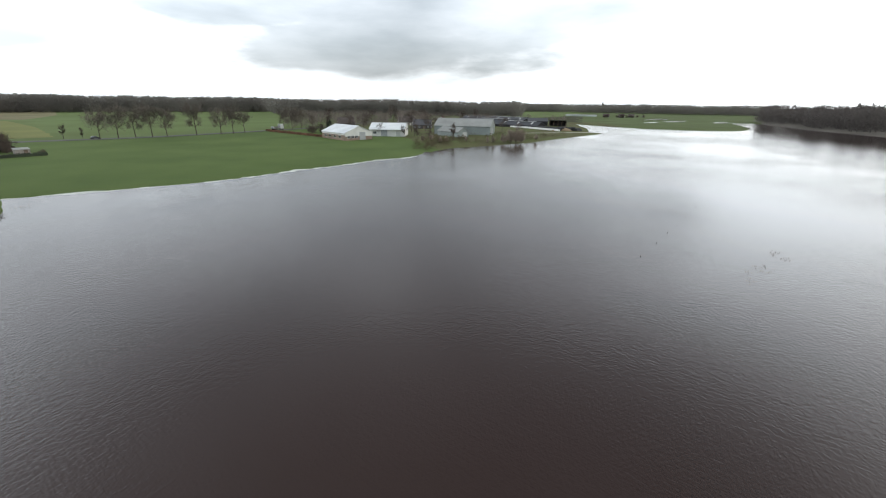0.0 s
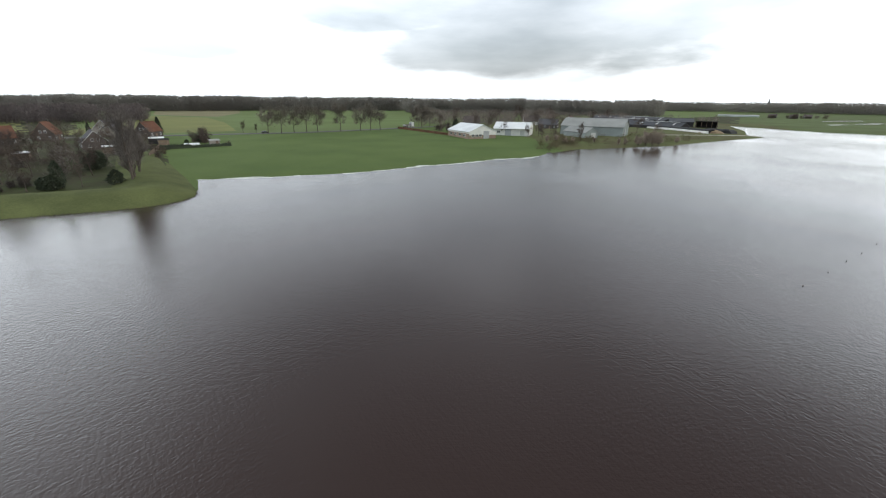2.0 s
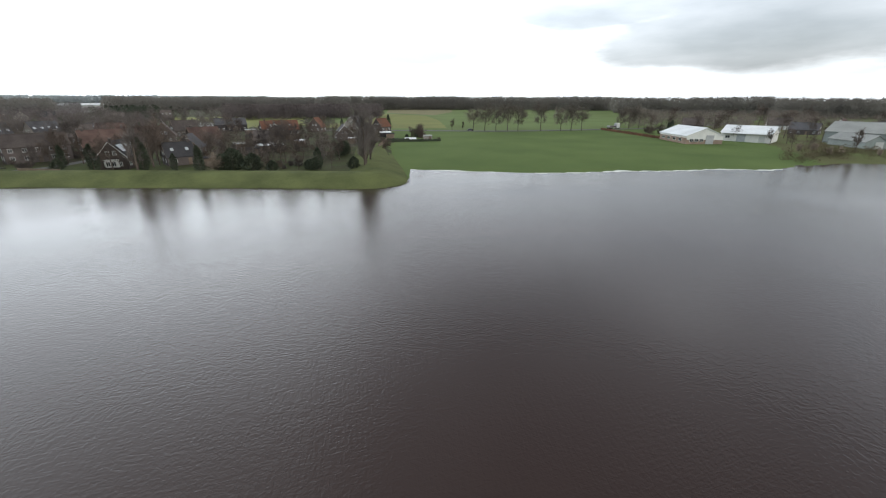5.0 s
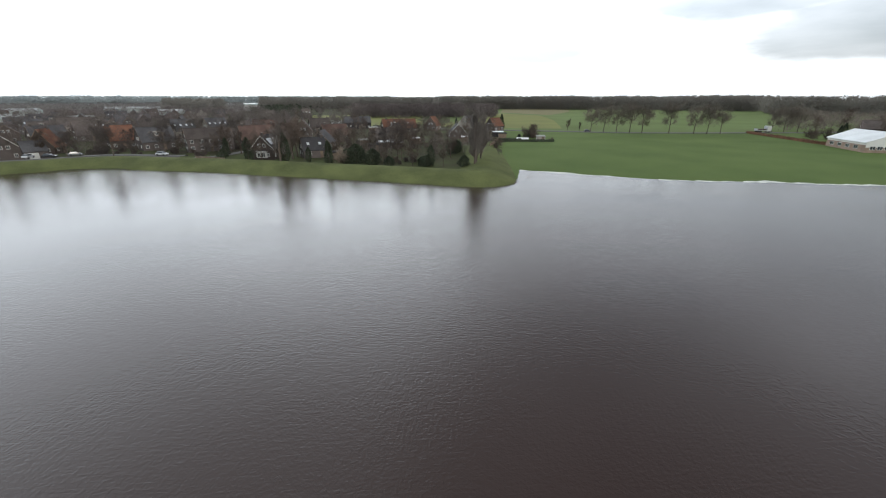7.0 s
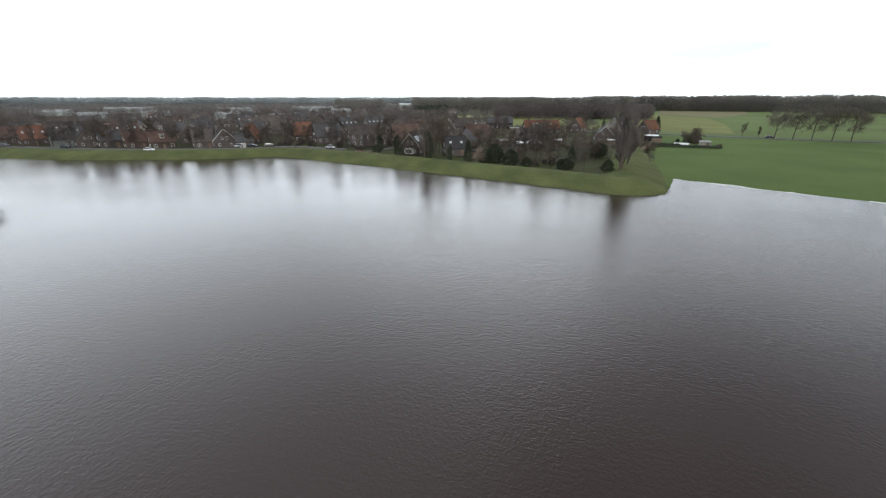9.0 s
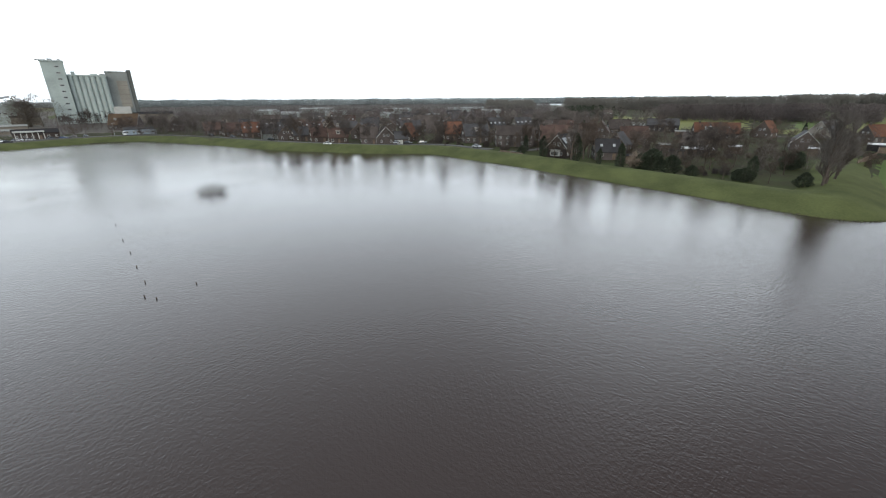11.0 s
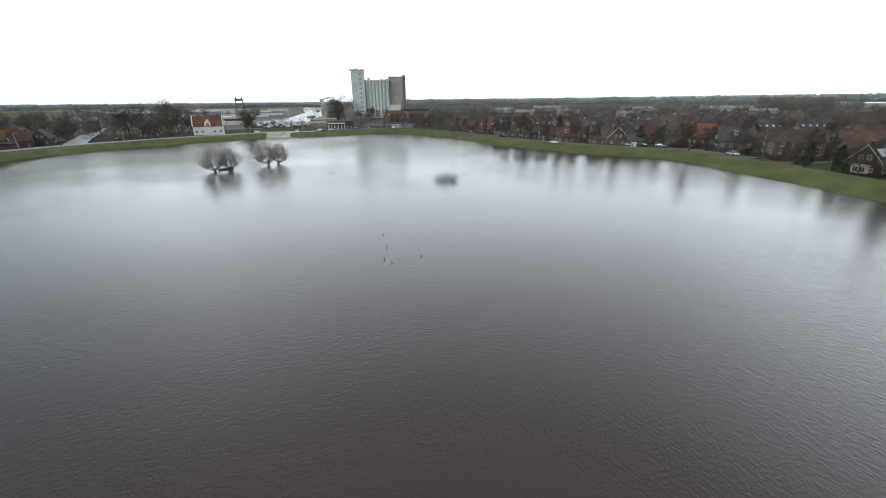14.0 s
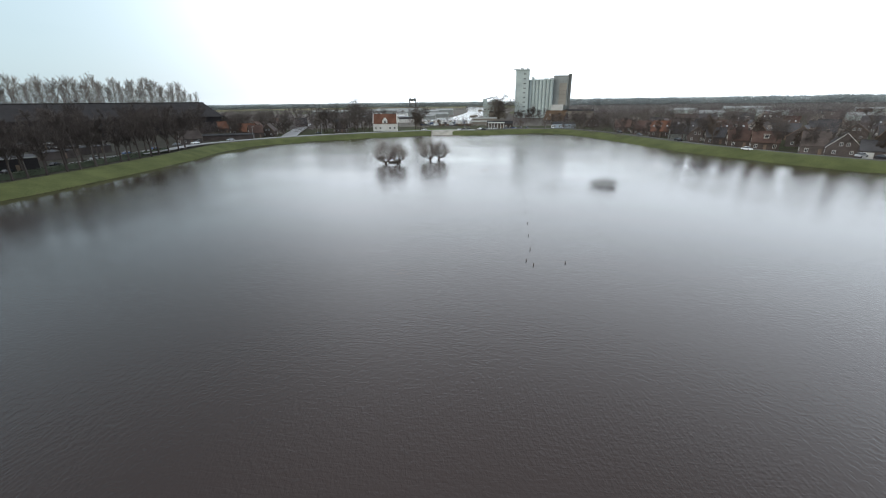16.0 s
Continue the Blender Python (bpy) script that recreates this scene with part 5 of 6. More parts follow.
home(-158, 68, 9, 7, 2.6, 6.2, M_BRICKD, M_BROWNT, "brown roofed house in a garden", turn=-15)
home(-228, 60, 12, 9, 3.4, 8.0, M_BRICK, M_BROWNT, "brown roofed house between trees", turn=15)
home(-225, 32, 12, 9, 3.4, 8.0, M_BRICK, M_TILE, "red roofed house between trees", turn=-20)

# street along the west of the dyke
FRONT = "houses along the dyke street"
home(-170, -48, 7.5, 9, 3.2, 7.8, M_BRICKD, M_SLATE, "dark gabled house with white windows on the dyke street", turn=96, trim=True, group=FRONT)
home(-171, -55.5, 7.5, 9, 3.2, 7.6, M_BRICKD, M_BROWNT, "dark gabled house with white windows on the dyke street", turn=4, group=FRONT)
gar = home(-168, -41, 6, 7, 2.9, 5.8, M_BRICKD, M_SLATE, "dark garage with a white door on the dyke street", turn=8, windows=False, chimney=False, group=FRONT)
add_door(gar, pose(-0.8, -3.55, 0), 2.6, 2.3, M_PAINT)
home(-183, -41, 7, 8, 2.8, 8.6, M_BRICK, M_ORANGE, "narrow house with a steep orange roof", turn=60, group=FRONT)
home(-173, -70, 9, 8, 3.0, 6.8, M_BRICK, M_TILE, "low red roofed brick house on the dyke street", turn=6, group=FRONT, dormers=1)
home(-176, -80, 8, 8, 3.0, 6.8, M_BRICK, M_TILE, "low red roofed brick house on the dyke street", turn=8, group=FRONT)
home(-181, -91, 8, 8, 3.2, 6.9, M_BRICKD, M_SLATE, "dark brick house with tall white windows", turn=8, group=FRONT)
home(-184, -100, 8, 8, 3.2, 7.0, M_BRICKD, M_SLATE, "dark brick house with tall white windows", turn=94, group=FRONT)
home(-190, -111, 9, 8, 3.2, 7.4, M_WALLG, M_SLATE, "grey rendered house on the dyke street", turn=8, windows=False, group=FRONT)
home(-198, -126, 10, 8, 3.2, 8.2, M_BRICK, M_ORANGE, "brick house with a bright orange roof and skylights", turn=8, skylights=3, group=FRONT)
home(-204, -141, 9, 8, 3.2, 7.6, M_BRICK, M_TILE, "red roofed brick house on the dyke street", turn=12, group=FRONT)
home(-213, -158, 10, 8, 3.2, 7.2, M_BRICK, M_TILE, "red roofed brick house on the dyke street", turn=4, group=FRONT)
home(-232, -171, 9, 8, 3.2, 7.2, M_PALE, M_BROWNT, "pale house with a brown roof by the corner of the dyke", turn=10, group=FRONT)

# rows of houses further back
WEST = spline([(-185, -190), (-180, -160), (-169, -128), (-154, -92), (-148, -64), (-145, -40), (-145, -25), (-135, -13), (-120, 4), (-106, 17), (-96, 28)], 1.0)
WT = np.gradient(WEST, axis=0)
WT /= np.linalg.norm(WT, axis=1)[:, None]
ROOFS = [M_TILE, M_BROWNT, M_BROWNT, M_BROWNT, M_SLATE, M_SLATE, M_SLATE, M_SLATE, M_TILE, M_BROWNT]
LABELS = {M_TILE.name: "red", M_BROWNT.name: "brown", M_SLATE.name: "dark grey", M_ORANGE.name: "orange"}
for k, off in enumerate((46, 66, 88, 112, 138, 166, 198, 235, 280, 335)):
    i = random.randint(3, 9)
    while i < len(WEST):
        q = WEST[i] + np.array([-WT[i][1], WT[i][0]]) * off
        az = math.degrees(math.atan2(-q[0], q[1])) % 360
        if 74 < az < 133.5 and min(math.hypot(q[0] - a, q[1] - b) for a, b in TAKEN) > 11.5 and random.random() < 0.86:
            rf = random.choice(ROOFS)
            yaw = 90 * (random.random() < 0.4) + random.uniform(-14, 14)
            home(float(q[0]), float(q[1]), random.uniform(8, 14), random.uniform(7.5, 9.5), random.uniform(2.9, 4.8), random.uniform(7.4, 9.2), random.choice((M_BRICK, M_BRICKD, M_BRICKD, M_BRICK, M_PALE)), rf,
                 f"brick town house with a {LABELS[rf.name]} roof", turn=yaw, windows=off < 180, far=True, skylights=random.choice((0, 0, 2, 3)), dormers=random.choice((0, 0, 1)), group="town houses")
        i += random.randint(11, 16) + k // 3

# pale sheds and works far behind the town
for x, y, w, d, h in ((-700, -60, 60, 30, 7), (-640, -160, 40, 25, 7), (-640, -290, 50, 30, 8), (-560, -330, 34, 22, 7), (-520, -210, 26, 16, 6), (-450, -120, 20, 12, 6), (-420, -70, 16, 10, 5),
                      (-560, -20, 34, 18, 6), (-480, -250, 22, 14, 6)):
    barn(x, y, w, d, h - 2, h, M_CONC, M_WORKS, "pale roofed works building behind the town", turn=random.uniform(-15, 15), name="works")
barn(-1428, 146, 110, 30, 2.5, 4.5, M_CONC, M_ROOFW, "long pale glasshouse on the horizon", name="greenhouse")

random.seed(33)
# garden growth behind the dyke
for x, y, s in ((-128.9, 12.9, 1.2), (-122.2, 21.5, 1.25), (-145.8, 8.5, 0.9), (-117.5, 27, 0.8), (-95, 53.5, 0.9), (-110.1, 30.5, 1.05)):
    plant("cypress", x, y, s)
for x, y, s in ((-108.6, 37.6, 1.3), (-110.5, 35.6, 1.0), (-104.2, 40.6, 1.15), (-100.8, 44, 0.72), (-94.8, 52.2, 0.8), (-96.5, 51.5, 0.7), (-112, 71, 1.2), (-114, 73.5, 1.1), (-89, 60, 0.8), (-140, 7, 0.8)):
    plant("evergreen", x, y, s)
plant("slim", -121, 20, 1.15, "tall pale bare tree in a garden behind the dyke")
random.seed(77)
thickets = []
for i in range(420):
    a, r = radians(random.uniform(62, 101)), random.uniform(112, 235)
    x, y = -math.sin(a) * r, math.cos(a) * r
    d = float(outside(x, y))
    if d < 18 or d > 75 or min(math.hypot(x - p, y - q) for p, q in TAKEN) < 6.5:
        continue
    if i % 7 == 0:
        plant("dark", x, y, random.uniform(0.45, 0.85), "dark bare tree in a garden behind the dyke", group="garden trees")
    elif wave(x, y, 9.0) > -0.15:
        thickets.append((x, y, random.uniform(0.45, 1.05)))
grove("garden_thickets", "dark tangled bare bushes filling the gardens", "thicket", thickets, 8)
for x, y, s in ((-139.5, -20.5, 0.8), (-143, -8, 0.9)):
    plant("dark", x - 14, y, s, "dark bare tree in a garden behind the dyke", group="garden trees")
plant("reed_willow", -109.7, 34.1, 0.85, "pale yellowish bare willow in a garden")
plant("town", -126, 16, 0.72, "bare tree covered in dark ivy")
plant("town", -98, 49.5, 0.5, "small pollarded garden tree")
plant("town", -93, 56, 0.42, "small pollarded garden tree")
for x, y, s in ((-86.8, 61.8, 0.92), (-88.5, 63.6, 1.08), (-90.6, 65.4, 1.0), (-93.6, 68.6, 0.95), (-98, 72, 0.85), (-104, 77, 0.8)):
    plant("slim", x, y, s, "tall slim bare tree at the corner of the dyke", group="corner trees")
for x, y, s in ((-129, 25, 1.1), (-132, 27, 0.95), (-118, 45, 0.7), (-124, 38, 0.75), (-110, 52, 0.7), (-115, 60, 0.7), (-105, 66, 0.7), (-122, 70, 0.7), (-132, 60, 0.7), (-140, 48, 0.8), (-112, 78, 0.7),
                (-126, 84, 0.75), (-140, 76, 0.7), (-146, 90, 0.7), (-128, 98, 0.6), (-170, 80, 0.8), (-180, 66, 0.9), (-160, 86, 0.7), (-185, 110, 0.8), (-176, 118, 0.8), (-215, 75, 0.9), (-150, 115, 0.6)):
    plant("town", x, y, s, "bare garden tree beside a house")
for i in range(46):
    a, r = radians(random.uniform(51, 84)), random.uniform(112, 175)
    x, y = -math.sin(a) * r, math.cos(a) * r
    if float(outside(np.array([x]), np.array([y]))[0]) > 20:
        plant("shrub", x, y, random.uniform(0.5, 1.1), "bare brown garden shrub", group="garden shrubs", name="shrub", category="shrub")


def garden_shed(x, y, w, d, h, wall, roof, label, turn):
    s = root("garden_shed", facing(x, y, turn), label, "shed")
    part("wall", Geo().box(-w / 2, -d / 2, -0.3, w / 2, d / 2, h), wall, s)
    part("roof", Geo().extrude_x([(-d / 2 - 0.2, h + 0.004), (d / 2 + 0.2, h + 0.35), (d / 2 + 0.2, h + 0.45), (-d / 2 - 0.2, h + 0.12)], -w / 2 - 0.2, w / 2 + 0.2), roof, s)
    add_door(s, pose(w * 0.2, -d / 2 - 0.05, 0), 0.9, 1.9, M_WOOD)
    return s


for x, y, w, d, m, r in ((-140, 59, 5, 3.5, M_WOOD, M_ROOFW), (-137, 63, 4, 3, M_WOOD, M_ROOFW), (-143, 64, 4, 3, M_BRICKD, M_ROOFG), (-134, 53, 4.5, 3, M_BRICKD, M_DARKR), (-147, 76, 4, 3, M_WOOD, M_ROOFW),
                         (-120, 36, 3, 2.6, M_WOOD, M_DARKR), (-152, 56, 4, 3, M_WOOD, M_ROOFG), (-161, 118, 6, 4, M_WOOD, M_ROOFW), (-156, 124, 6, 3.4, M_DARKR, M_ROOFW), (-150, 122, 4, 3, M_WOOD, M_DARKR), (-188, 78, 4, 3, M_WOOD, M_ROOFG),
                         (-117, 74, 3.4, 2.6, M_WOOD, M_DARKR), (-142, 96, 3.4, 2.6, M_WOOD, M_ROOFW), (-216, 86, 6, 4, M_WOOD, M_ROOFG)):
    garden_shed(x, y, w * 0.85, d * 0.85, 2.1, m, r, "small garden shed with a " + ("pale" if r is M_ROOFW else "dark") + " roof", random.uniform(-20, 20))


def fence(x0, y0, x1, y1, h, label):
    """A wooden fence: posts and lapped boards."""
    L = math.hypot(x1 - x0, y1 - y0)
    f = root("fence", pose(x0, y0, float(land_height(np.array([x0]), np.array([y0]))[0]), 0, 0, math.degrees(math.atan2(y1 - y0, x1 - x0))), label, "fence")
    n = int(L / 1.9)
    for i in range(n + 1):
        piece("post", shared(f"fence_post{h}", lambda: Geo().box(-0.06, -0.06, -0.4, 0.06, 0.06, h + 0.1), M_WOOD), f, pose(i * L / n, 0, 0))
    for i in range(n):
        piece("panel", shared(f"fence_panel{h}", lambda: Geo().box(0.07, -0.02, 0.1, 1.82, 0.02, h * 0.5).box(0.07, -0.03, h * 0.5, 1.82, 0.03, h), M_WOOD), f, pose(i * L / n, 0, 0))
    return f


fence(-134, 7, -143, 0, 1.1, "low wooden fence along the end of the street")
fence(-120, 92, -140, 112, 1.5, "brown wooden garden fence at the village edge")

# trees of the town
random.seed(41)
for i in range(0, len(WEST), 9):
    q = WEST[i] + np.array([-WT[i][1], WT[i][0]]) * random.uniform(19, 22)
    if q[1] < -30 and i < len(WEST) - 30:
        plant(random.choice(("dark", "tall", "dark")), float(q[0]), float(q[1]), random.uniform(0.62, 0.92), "bare street tree beside the dyke", group="street trees")
for i in range(30):
    q = WEST[-30 - 3 * i] + np.array([-WT[-30 - 3 * i][1], WT[-30 - 3 * i][0]]) * random.uniform(25, 36)
    if min(math.hypot(q[0] - a, q[1] - b) for a, b in TAKEN) > 5.5:
        plant(random.choice(("town", "shrub", "tall")), float(q[0]), float(q[1]), random.uniform(0.45, 0.72), "bare tree in a front garden")
stand = []
while len(stand) < 48:
    a, r = radians(random.uniform(72, 134)), random.uniform(185, 345)
    x, y = -math.sin(a) * r, math.cos(a) * r
    if min(math.hypot(x - p, y - q) for p, q in TAKEN) > 6.5 and float(outside(np.array([x]), np.array([y]))[0]) > 24:
        stand.append((x, y, random.uniform(0.75, 1.15)))
grove("town_trees", "bare winter trees standing between the town's houses", "haze", stand, 3)

# ------------------------------------------------------------------ grain silos by the canal
M_GREYW = mat("grey_sheet_wall", (0.235, 0.25, 0.242), 0.85, 0.2, 1, 0.1, 0.1)
M_STAIR = mat("dark_grey_cladding", (0.115, 0.12, 0.115), 0.85, 0.2, 1, 0.1, 0.1)
M_TAN = mat("tan_sheet_cladding", (0.25, 0.235, 0.205), 0.8, 0.2, 1, 0.1, 0.1)
silo = root("grain_silo", facing(-319.5, -344.5, 0, 3.2), "tall pale grey-green concrete grain silos by the canal", "silo")
tw = part("tower", Geo().box(-24.5, -6, -1, -11.0, 7, 46).box(-25, -6.5, 46, -10.5, 7.5, 46.9).box(-24.6, -6.08, 43.2, -10.9, -6.0, 43.6), M_CONC, silo)
for i in range(9):
    add_window(tw, pose(-15.2, -6.05, 5 + i * 4.6), 2.6, 1.2)
part("roof_rail", Geo().box(-27.5, -2, 46.9, -21, 0, 47.6).box(-20, -1, 46.9, -17, 1, 48.4).box(-14, -3, 46.9, -12, 3, 48.0), M_STEEL, silo)
part("mast", Geo().tube((-13, 0, 48.0), (-13, 0, 51.0), 0.16, 0.08, 6), M_STEEL, silo)
for i in range(7):
    piece("silo", shared("silo_tube", lambda: Geo().tube((0, 0, -1), (0, 0, 35.8), 1.8, 1.8, 20), M_CONC), silo, pose(-9.2 + i * 3.6, -1.5, 0))
part("silo_block", Geo().box(-10.9, 0, -1, 14.4, 12, 35.4), M_CONC, silo)
part("gallery", Geo().box(-10.9, -3.4, 35.81, 14.6, 10, 37.0).box(-8, 0, 37.0, -5.5, 2, 39.4).box(4, -1, 37.0, 9, 4, 37.9), M_CONC, silo)
part("side_tower", Geo().box(14.6, 3, -1, 29.4, 16, 39.6).box(10.4, 3.4, 36.4, 14.6, 12, 38.2).box(14.2, 2.6, 39.6, 29.4, 16.4, 40.6), M_GREYW, silo, "grey side tower behind the silos")
part("cladding", Geo().box(20.6, 2.2, 11, 28.0, 2.9, 33.2), M_TAN, silo, "tan panelled front of the side tower")
for i in range(5):
    part("cladding_joint", Geo().box(20.5, 2.1, 14.5 + i * 3.7, 28.1, 2.2, 14.75 + i * 3.7), M_CONCD, silo)
part("stair_tower", Geo().box(29.5, 4, -1, 32.4, 12, 42.0), M_STAIR, silo, "dark stair tower")
part("annex", Geo().box(13.5, -7, -1, 25.5, 2.1, 12.0).box(14.5, -7.1, 8.5, 24.5, -7.0, 9.6), M_PAINT, silo, "low white annex")
mill = root("grain_elevator", facing(-296, -398, 0, 2.0), "small pale grain elevator with conveyor beside the silos", "elevator")
part("wall", Geo().box(-8, -5, -1, 7, 5, 15).box(-8.5, -4, 15, -4, 4, 20).box(1, -4, 15, 5, 4, 19), M_CONC, mill)
part("conveyor", Geo().add([(-6, -1, 19.0), (-6, 1, 19.0), (3, 1, 21.0), (3, -1, 21.0), (-6, -1, 20.4), (-6, 1, 20.4), (3, 1, 22.4), (3, -1, 22.4)], [(0, 3, 2, 1), (4, 5, 6, 7), (0, 1, 5, 4), (1, 2, 6, 5), (2, 3, 7, 6), (3, 0, 4, 7)]), M_STEEL, mill)
for i in range(4):
    add_window(mill, pose(-6 + i * 3.6, -5.05, 8), 2.0, 1.4)
for x, y, w, d, h, m in ((-352, -318, 30, 14, 9, M_CONCD), (-300, -390, 18, 12, 8, M_CONCD), (-345, -340, 14, 14, 7, M_BRICK)):
    barn(x, y, w, d, h - 1.5, h, m, M_DARKR, "dark flat works building beside the silos", name="works")
for x, y, s in ((-279, -361, 1.7), (-284, -366, 1.6), (-276, -356, 1.8), (-290, -338, 0.8)):
    plant("haze", x, y, s, "large pale bare tree beside the silos")

random.seed(57)
for i in range(7):
    a, r = radians(136.2 + i * 0.62 + random.uniform(-0.2, 0.2)), random.uniform(372, 408)
    plant("dark", -math.sin(a) * r, math.cos(a) * r, random.uniform(0.85, 1.1), "dark bare tree before the foot of the silos", group="trees before the silos")
rs = np.random.default_rng(17)
woods("woods", "tall pale bare trees in a clump beside the silos", [(-276 + 6 * float(rs.normal()), -358 + 6 * float(rs.normal()), 21 + 3 * float(rs.normal())) for i in range(14)], M_GARDENTWIG_A, seed=15, tris=420, conifers=0.0, thin=0.12)
# ------------------------------------------------------------------ canal, harbour and works
CANAL = [(-156, -304), (-225, -427), (-274, -447), (-330, -518), (-462, -692), (-900, -1370), (-1210, -1820), (-1044, -1413), (-640, -835), (-426, -547), (-366, -497), (-270, -396), (-182, -272)]
river = mesh_obj("canal", [(x, y, 1.62) for x, y in CANAL], [tuple(range(13))], M_WATER)
tagged(river, "pale shining canal leading to the horizon", "water", kind="structure")


def boat(x, y, heading, L, paint, label):
    b = root("boat", pose(x, y, 1.6, 0, 0, heading), label, "boat", "boats in the harbour")
    w = L * 0.16
    hull = Geo().add([(-L / 2, -w, -0.2), (L * 0.25, -w, -0.2), (L / 2 - 0.5, 0, -0.2), (L * 0.25, w, -0.2), (-L / 2, w, -0.2),
                      (-L / 2 - 0.2, -w * 1.15, 1.0), (L * 0.27, -w * 1.15, 1.1), (L / 2, 0, 1.4), (L * 0.27, w * 1.15, 1.1), (-L / 2 - 0.2, w * 1.15, 1.0)],
                     [(0, 1, 6, 5), (1, 2, 7, 6), (2, 3, 8, 7), (3, 4, 9, 8), (4, 0, 5, 9), (5, 6, 7, 8, 9)])
    part("hull", hull, paint, b)
    c = part("cabin", Geo().box(-L * 0.32, -w * 0.8, 1.0, L * 0.12, w * 0.8, 1.8).box(-L * 0.34, -w * 0.85, 1.8, L * 0.14, w * 0.85, 1.88), random.choice((M_PAINT, M_PALE, M_PAINT)), b)
    part("cabin_window", Geo().box(-L * 0.28, -w * 0.83, 1.3, L * 0.08, -w * 0.8, 1.65), M_GLASS, c)
    return b


random.seed(51)
for i in range(44):
    u, v = (i % 15) / 14.0, (i // 15) / 2.0
    x = -158 - 26 * u - 30 * v + random.uniform(-3, 3)
    y = -306 + 30 * u - 40 * v + random.uniform(-3, 3)
    boat(x, y, random.choice((35, 215)) + random.uniform(-8, 8), random.uniform(5.0, 8.0), random.choice((CAR_PAINTS[0], CAR_PAINTS[3], CAR_PAINTS[4], M_WOOD)), "moored motor boat with a low cabin")
for x, y in ((-318, -462), (-300, -440), (-520, -735), (-560, -790), (-470, -640)):
    boat(x, y, 58, 22, M_WOOD, "long dark barge on the canal")
for x, y, w, d, h in ((-246, -628, 70, 22, 9), (-285, -560, 60, 20, 8), (-262, -470, 34, 12, 6), (-235, -450, 30, 12, 5), (-320, -700, 80, 24, 9), (-200, -700, 70, 24, 8), (-330, -560, 26, 14, 9)):
    barn(x, y, w, d, h - 2, h, M_GREYW, M_WORKS, "grey harbour warehouse with a pale roof", turn=random.uniform(-8, 8), name="warehouse")
for x, y, w, d, h in ((-206, -292, 16, 8, 2.6), (-240, -331, 22, 10, 3.4)):
    barn(x, y, w, d, h - 0.8, h, M_CONCD, M_ROOFG, "low grey building on the canal quay", name="boathouse")
for i in range(18):
    a, r = radians(random.uniform(153, 161)), random.uniform(380, 760)
    h = random.uniform(3.5, 6)
    barn(-math.sin(a) * r, math.cos(a) * r, random.uniform(9, 24), random.uniform(7, 12), h - 1.2, h, random.choice((M_GREYW, M_BRICKD, M_CONCD, M_WHITE)), random.choice((M_WORKS, M_ROOFG, M_DARKR, M_ROOFW)), "small harbour shed between yards", turn=random.uniform(-20, 20), name="harbour_shed")
br = root("lift_bridge", facing(-312, -632, 0), "grey steel lift bridge tower above the canal", "bridge")
for px in (-4.6, 4.6):
    for py in (-2, 2):
        part("leg", Geo().box(px - 0.7, py - 0.6, -1, px + 0.7, py + 0.6, 20.79), M_STAIR, br)
for pz in (10, 16):
    part("beam", Geo().box(-3.59, -2.5, pz, 3.59, -1.5, pz + 1.6).box(-3.59, 1.5, pz, 3.59, 2.5, pz + 1.6), M_CONCD, br)
part("machine_house", Geo().box(-5.8, -2.8, 20.8, 5.8, 2.8, 24.2).box(-4.8, -1, 24.2, -3.2, 1, 26.2).box(3.2, -1, 24.2, 4.8, 1, 26.2), M_STAIR, br)
part("bridge_deck", Geo().box(-3.5, -14, 4.2, 3.5, 14, 5.3), M_CONCD, br)

# ------------------------------------------------------------------ south side
red = house(-108.7, -262, 15.5, 9, 4.6, 10.0, M_WHITE, M_ORANGE, "white house with a red roof and stepped gable", turn=-4, chimney=True, z=1.6, size=1.0)
d = part("gable_dormer", Geo().extrude_y([(-1.6, 0), (1.6, 0), (1.6, 6.4), (1.1, 6.4), (1.1, 7.2), (0.6, 7.2), (0.6, 8.0), (-0.6, 8.0), (-0.6, 7.2), (-1.1, 7.2), (-1.1, 6.4), (-1.6, 6.4)], -4.75, -1.2), M_WHITE, red, "white stepped gable")
add_window(d, pose(0, -4.79, 4.6), 1.3, 1.6)
for k in (-1, 1):
    part("gable_parapet", Geo().extrude_x([(-4.8, 4.3), (4.8, 4.3), (4.8, 4.9), (0, 10.6), (-4.8, 4.9)], k * 7.75 - 0.2, k * 7.75 + 0.2), M_WHITE, red)
pv = root("pavilion", facing(-180, -235, 0) @ Matrix.Diagonal((0.68, 0.7, 0.8, 1)), "low white open pavilion beside the dyke", "pavilion")
part("roof", Geo().box(-8.5, -3.5, 4.2, 8.5, 4, 5.0), M_PAINT, pv)
part("back_wall", Geo().box(-8, 2.8, -0.4, 8, 3.4, 4.2), M_WHITE, pv)
for i in range(6):
    part("post", Geo().box(-8 + i * 3.1, -3, -0.4, -7.4 + i * 3.1, -2.4, 4.2), M_PAINT, pv)
house(-184, -236, 20, 12, 3.4, 5.2, M_BRICK, M_DARKR, "low brown harbour building with a flat dark roof", turn=0, chimney=False, name="building")
M_OCHRE = mat("ochre_roof_tiles", (0.098, 0.068, 0.046), 0.92, 0.3, 3, 0.3, 0.4, spec=0.1)
M_BLUEW = mat("pale_blue_boards", (0.26, 0.31, 0.36), 0.8, 0.15, 4, 0.3, 0.2)
house(-258, -256, 20, 12, 3.6, 11.2, M_BRICKD, M_OCHRE, "dark brick house with a large ochre tiled roof", turn=-24, dormers=2, trim=True)
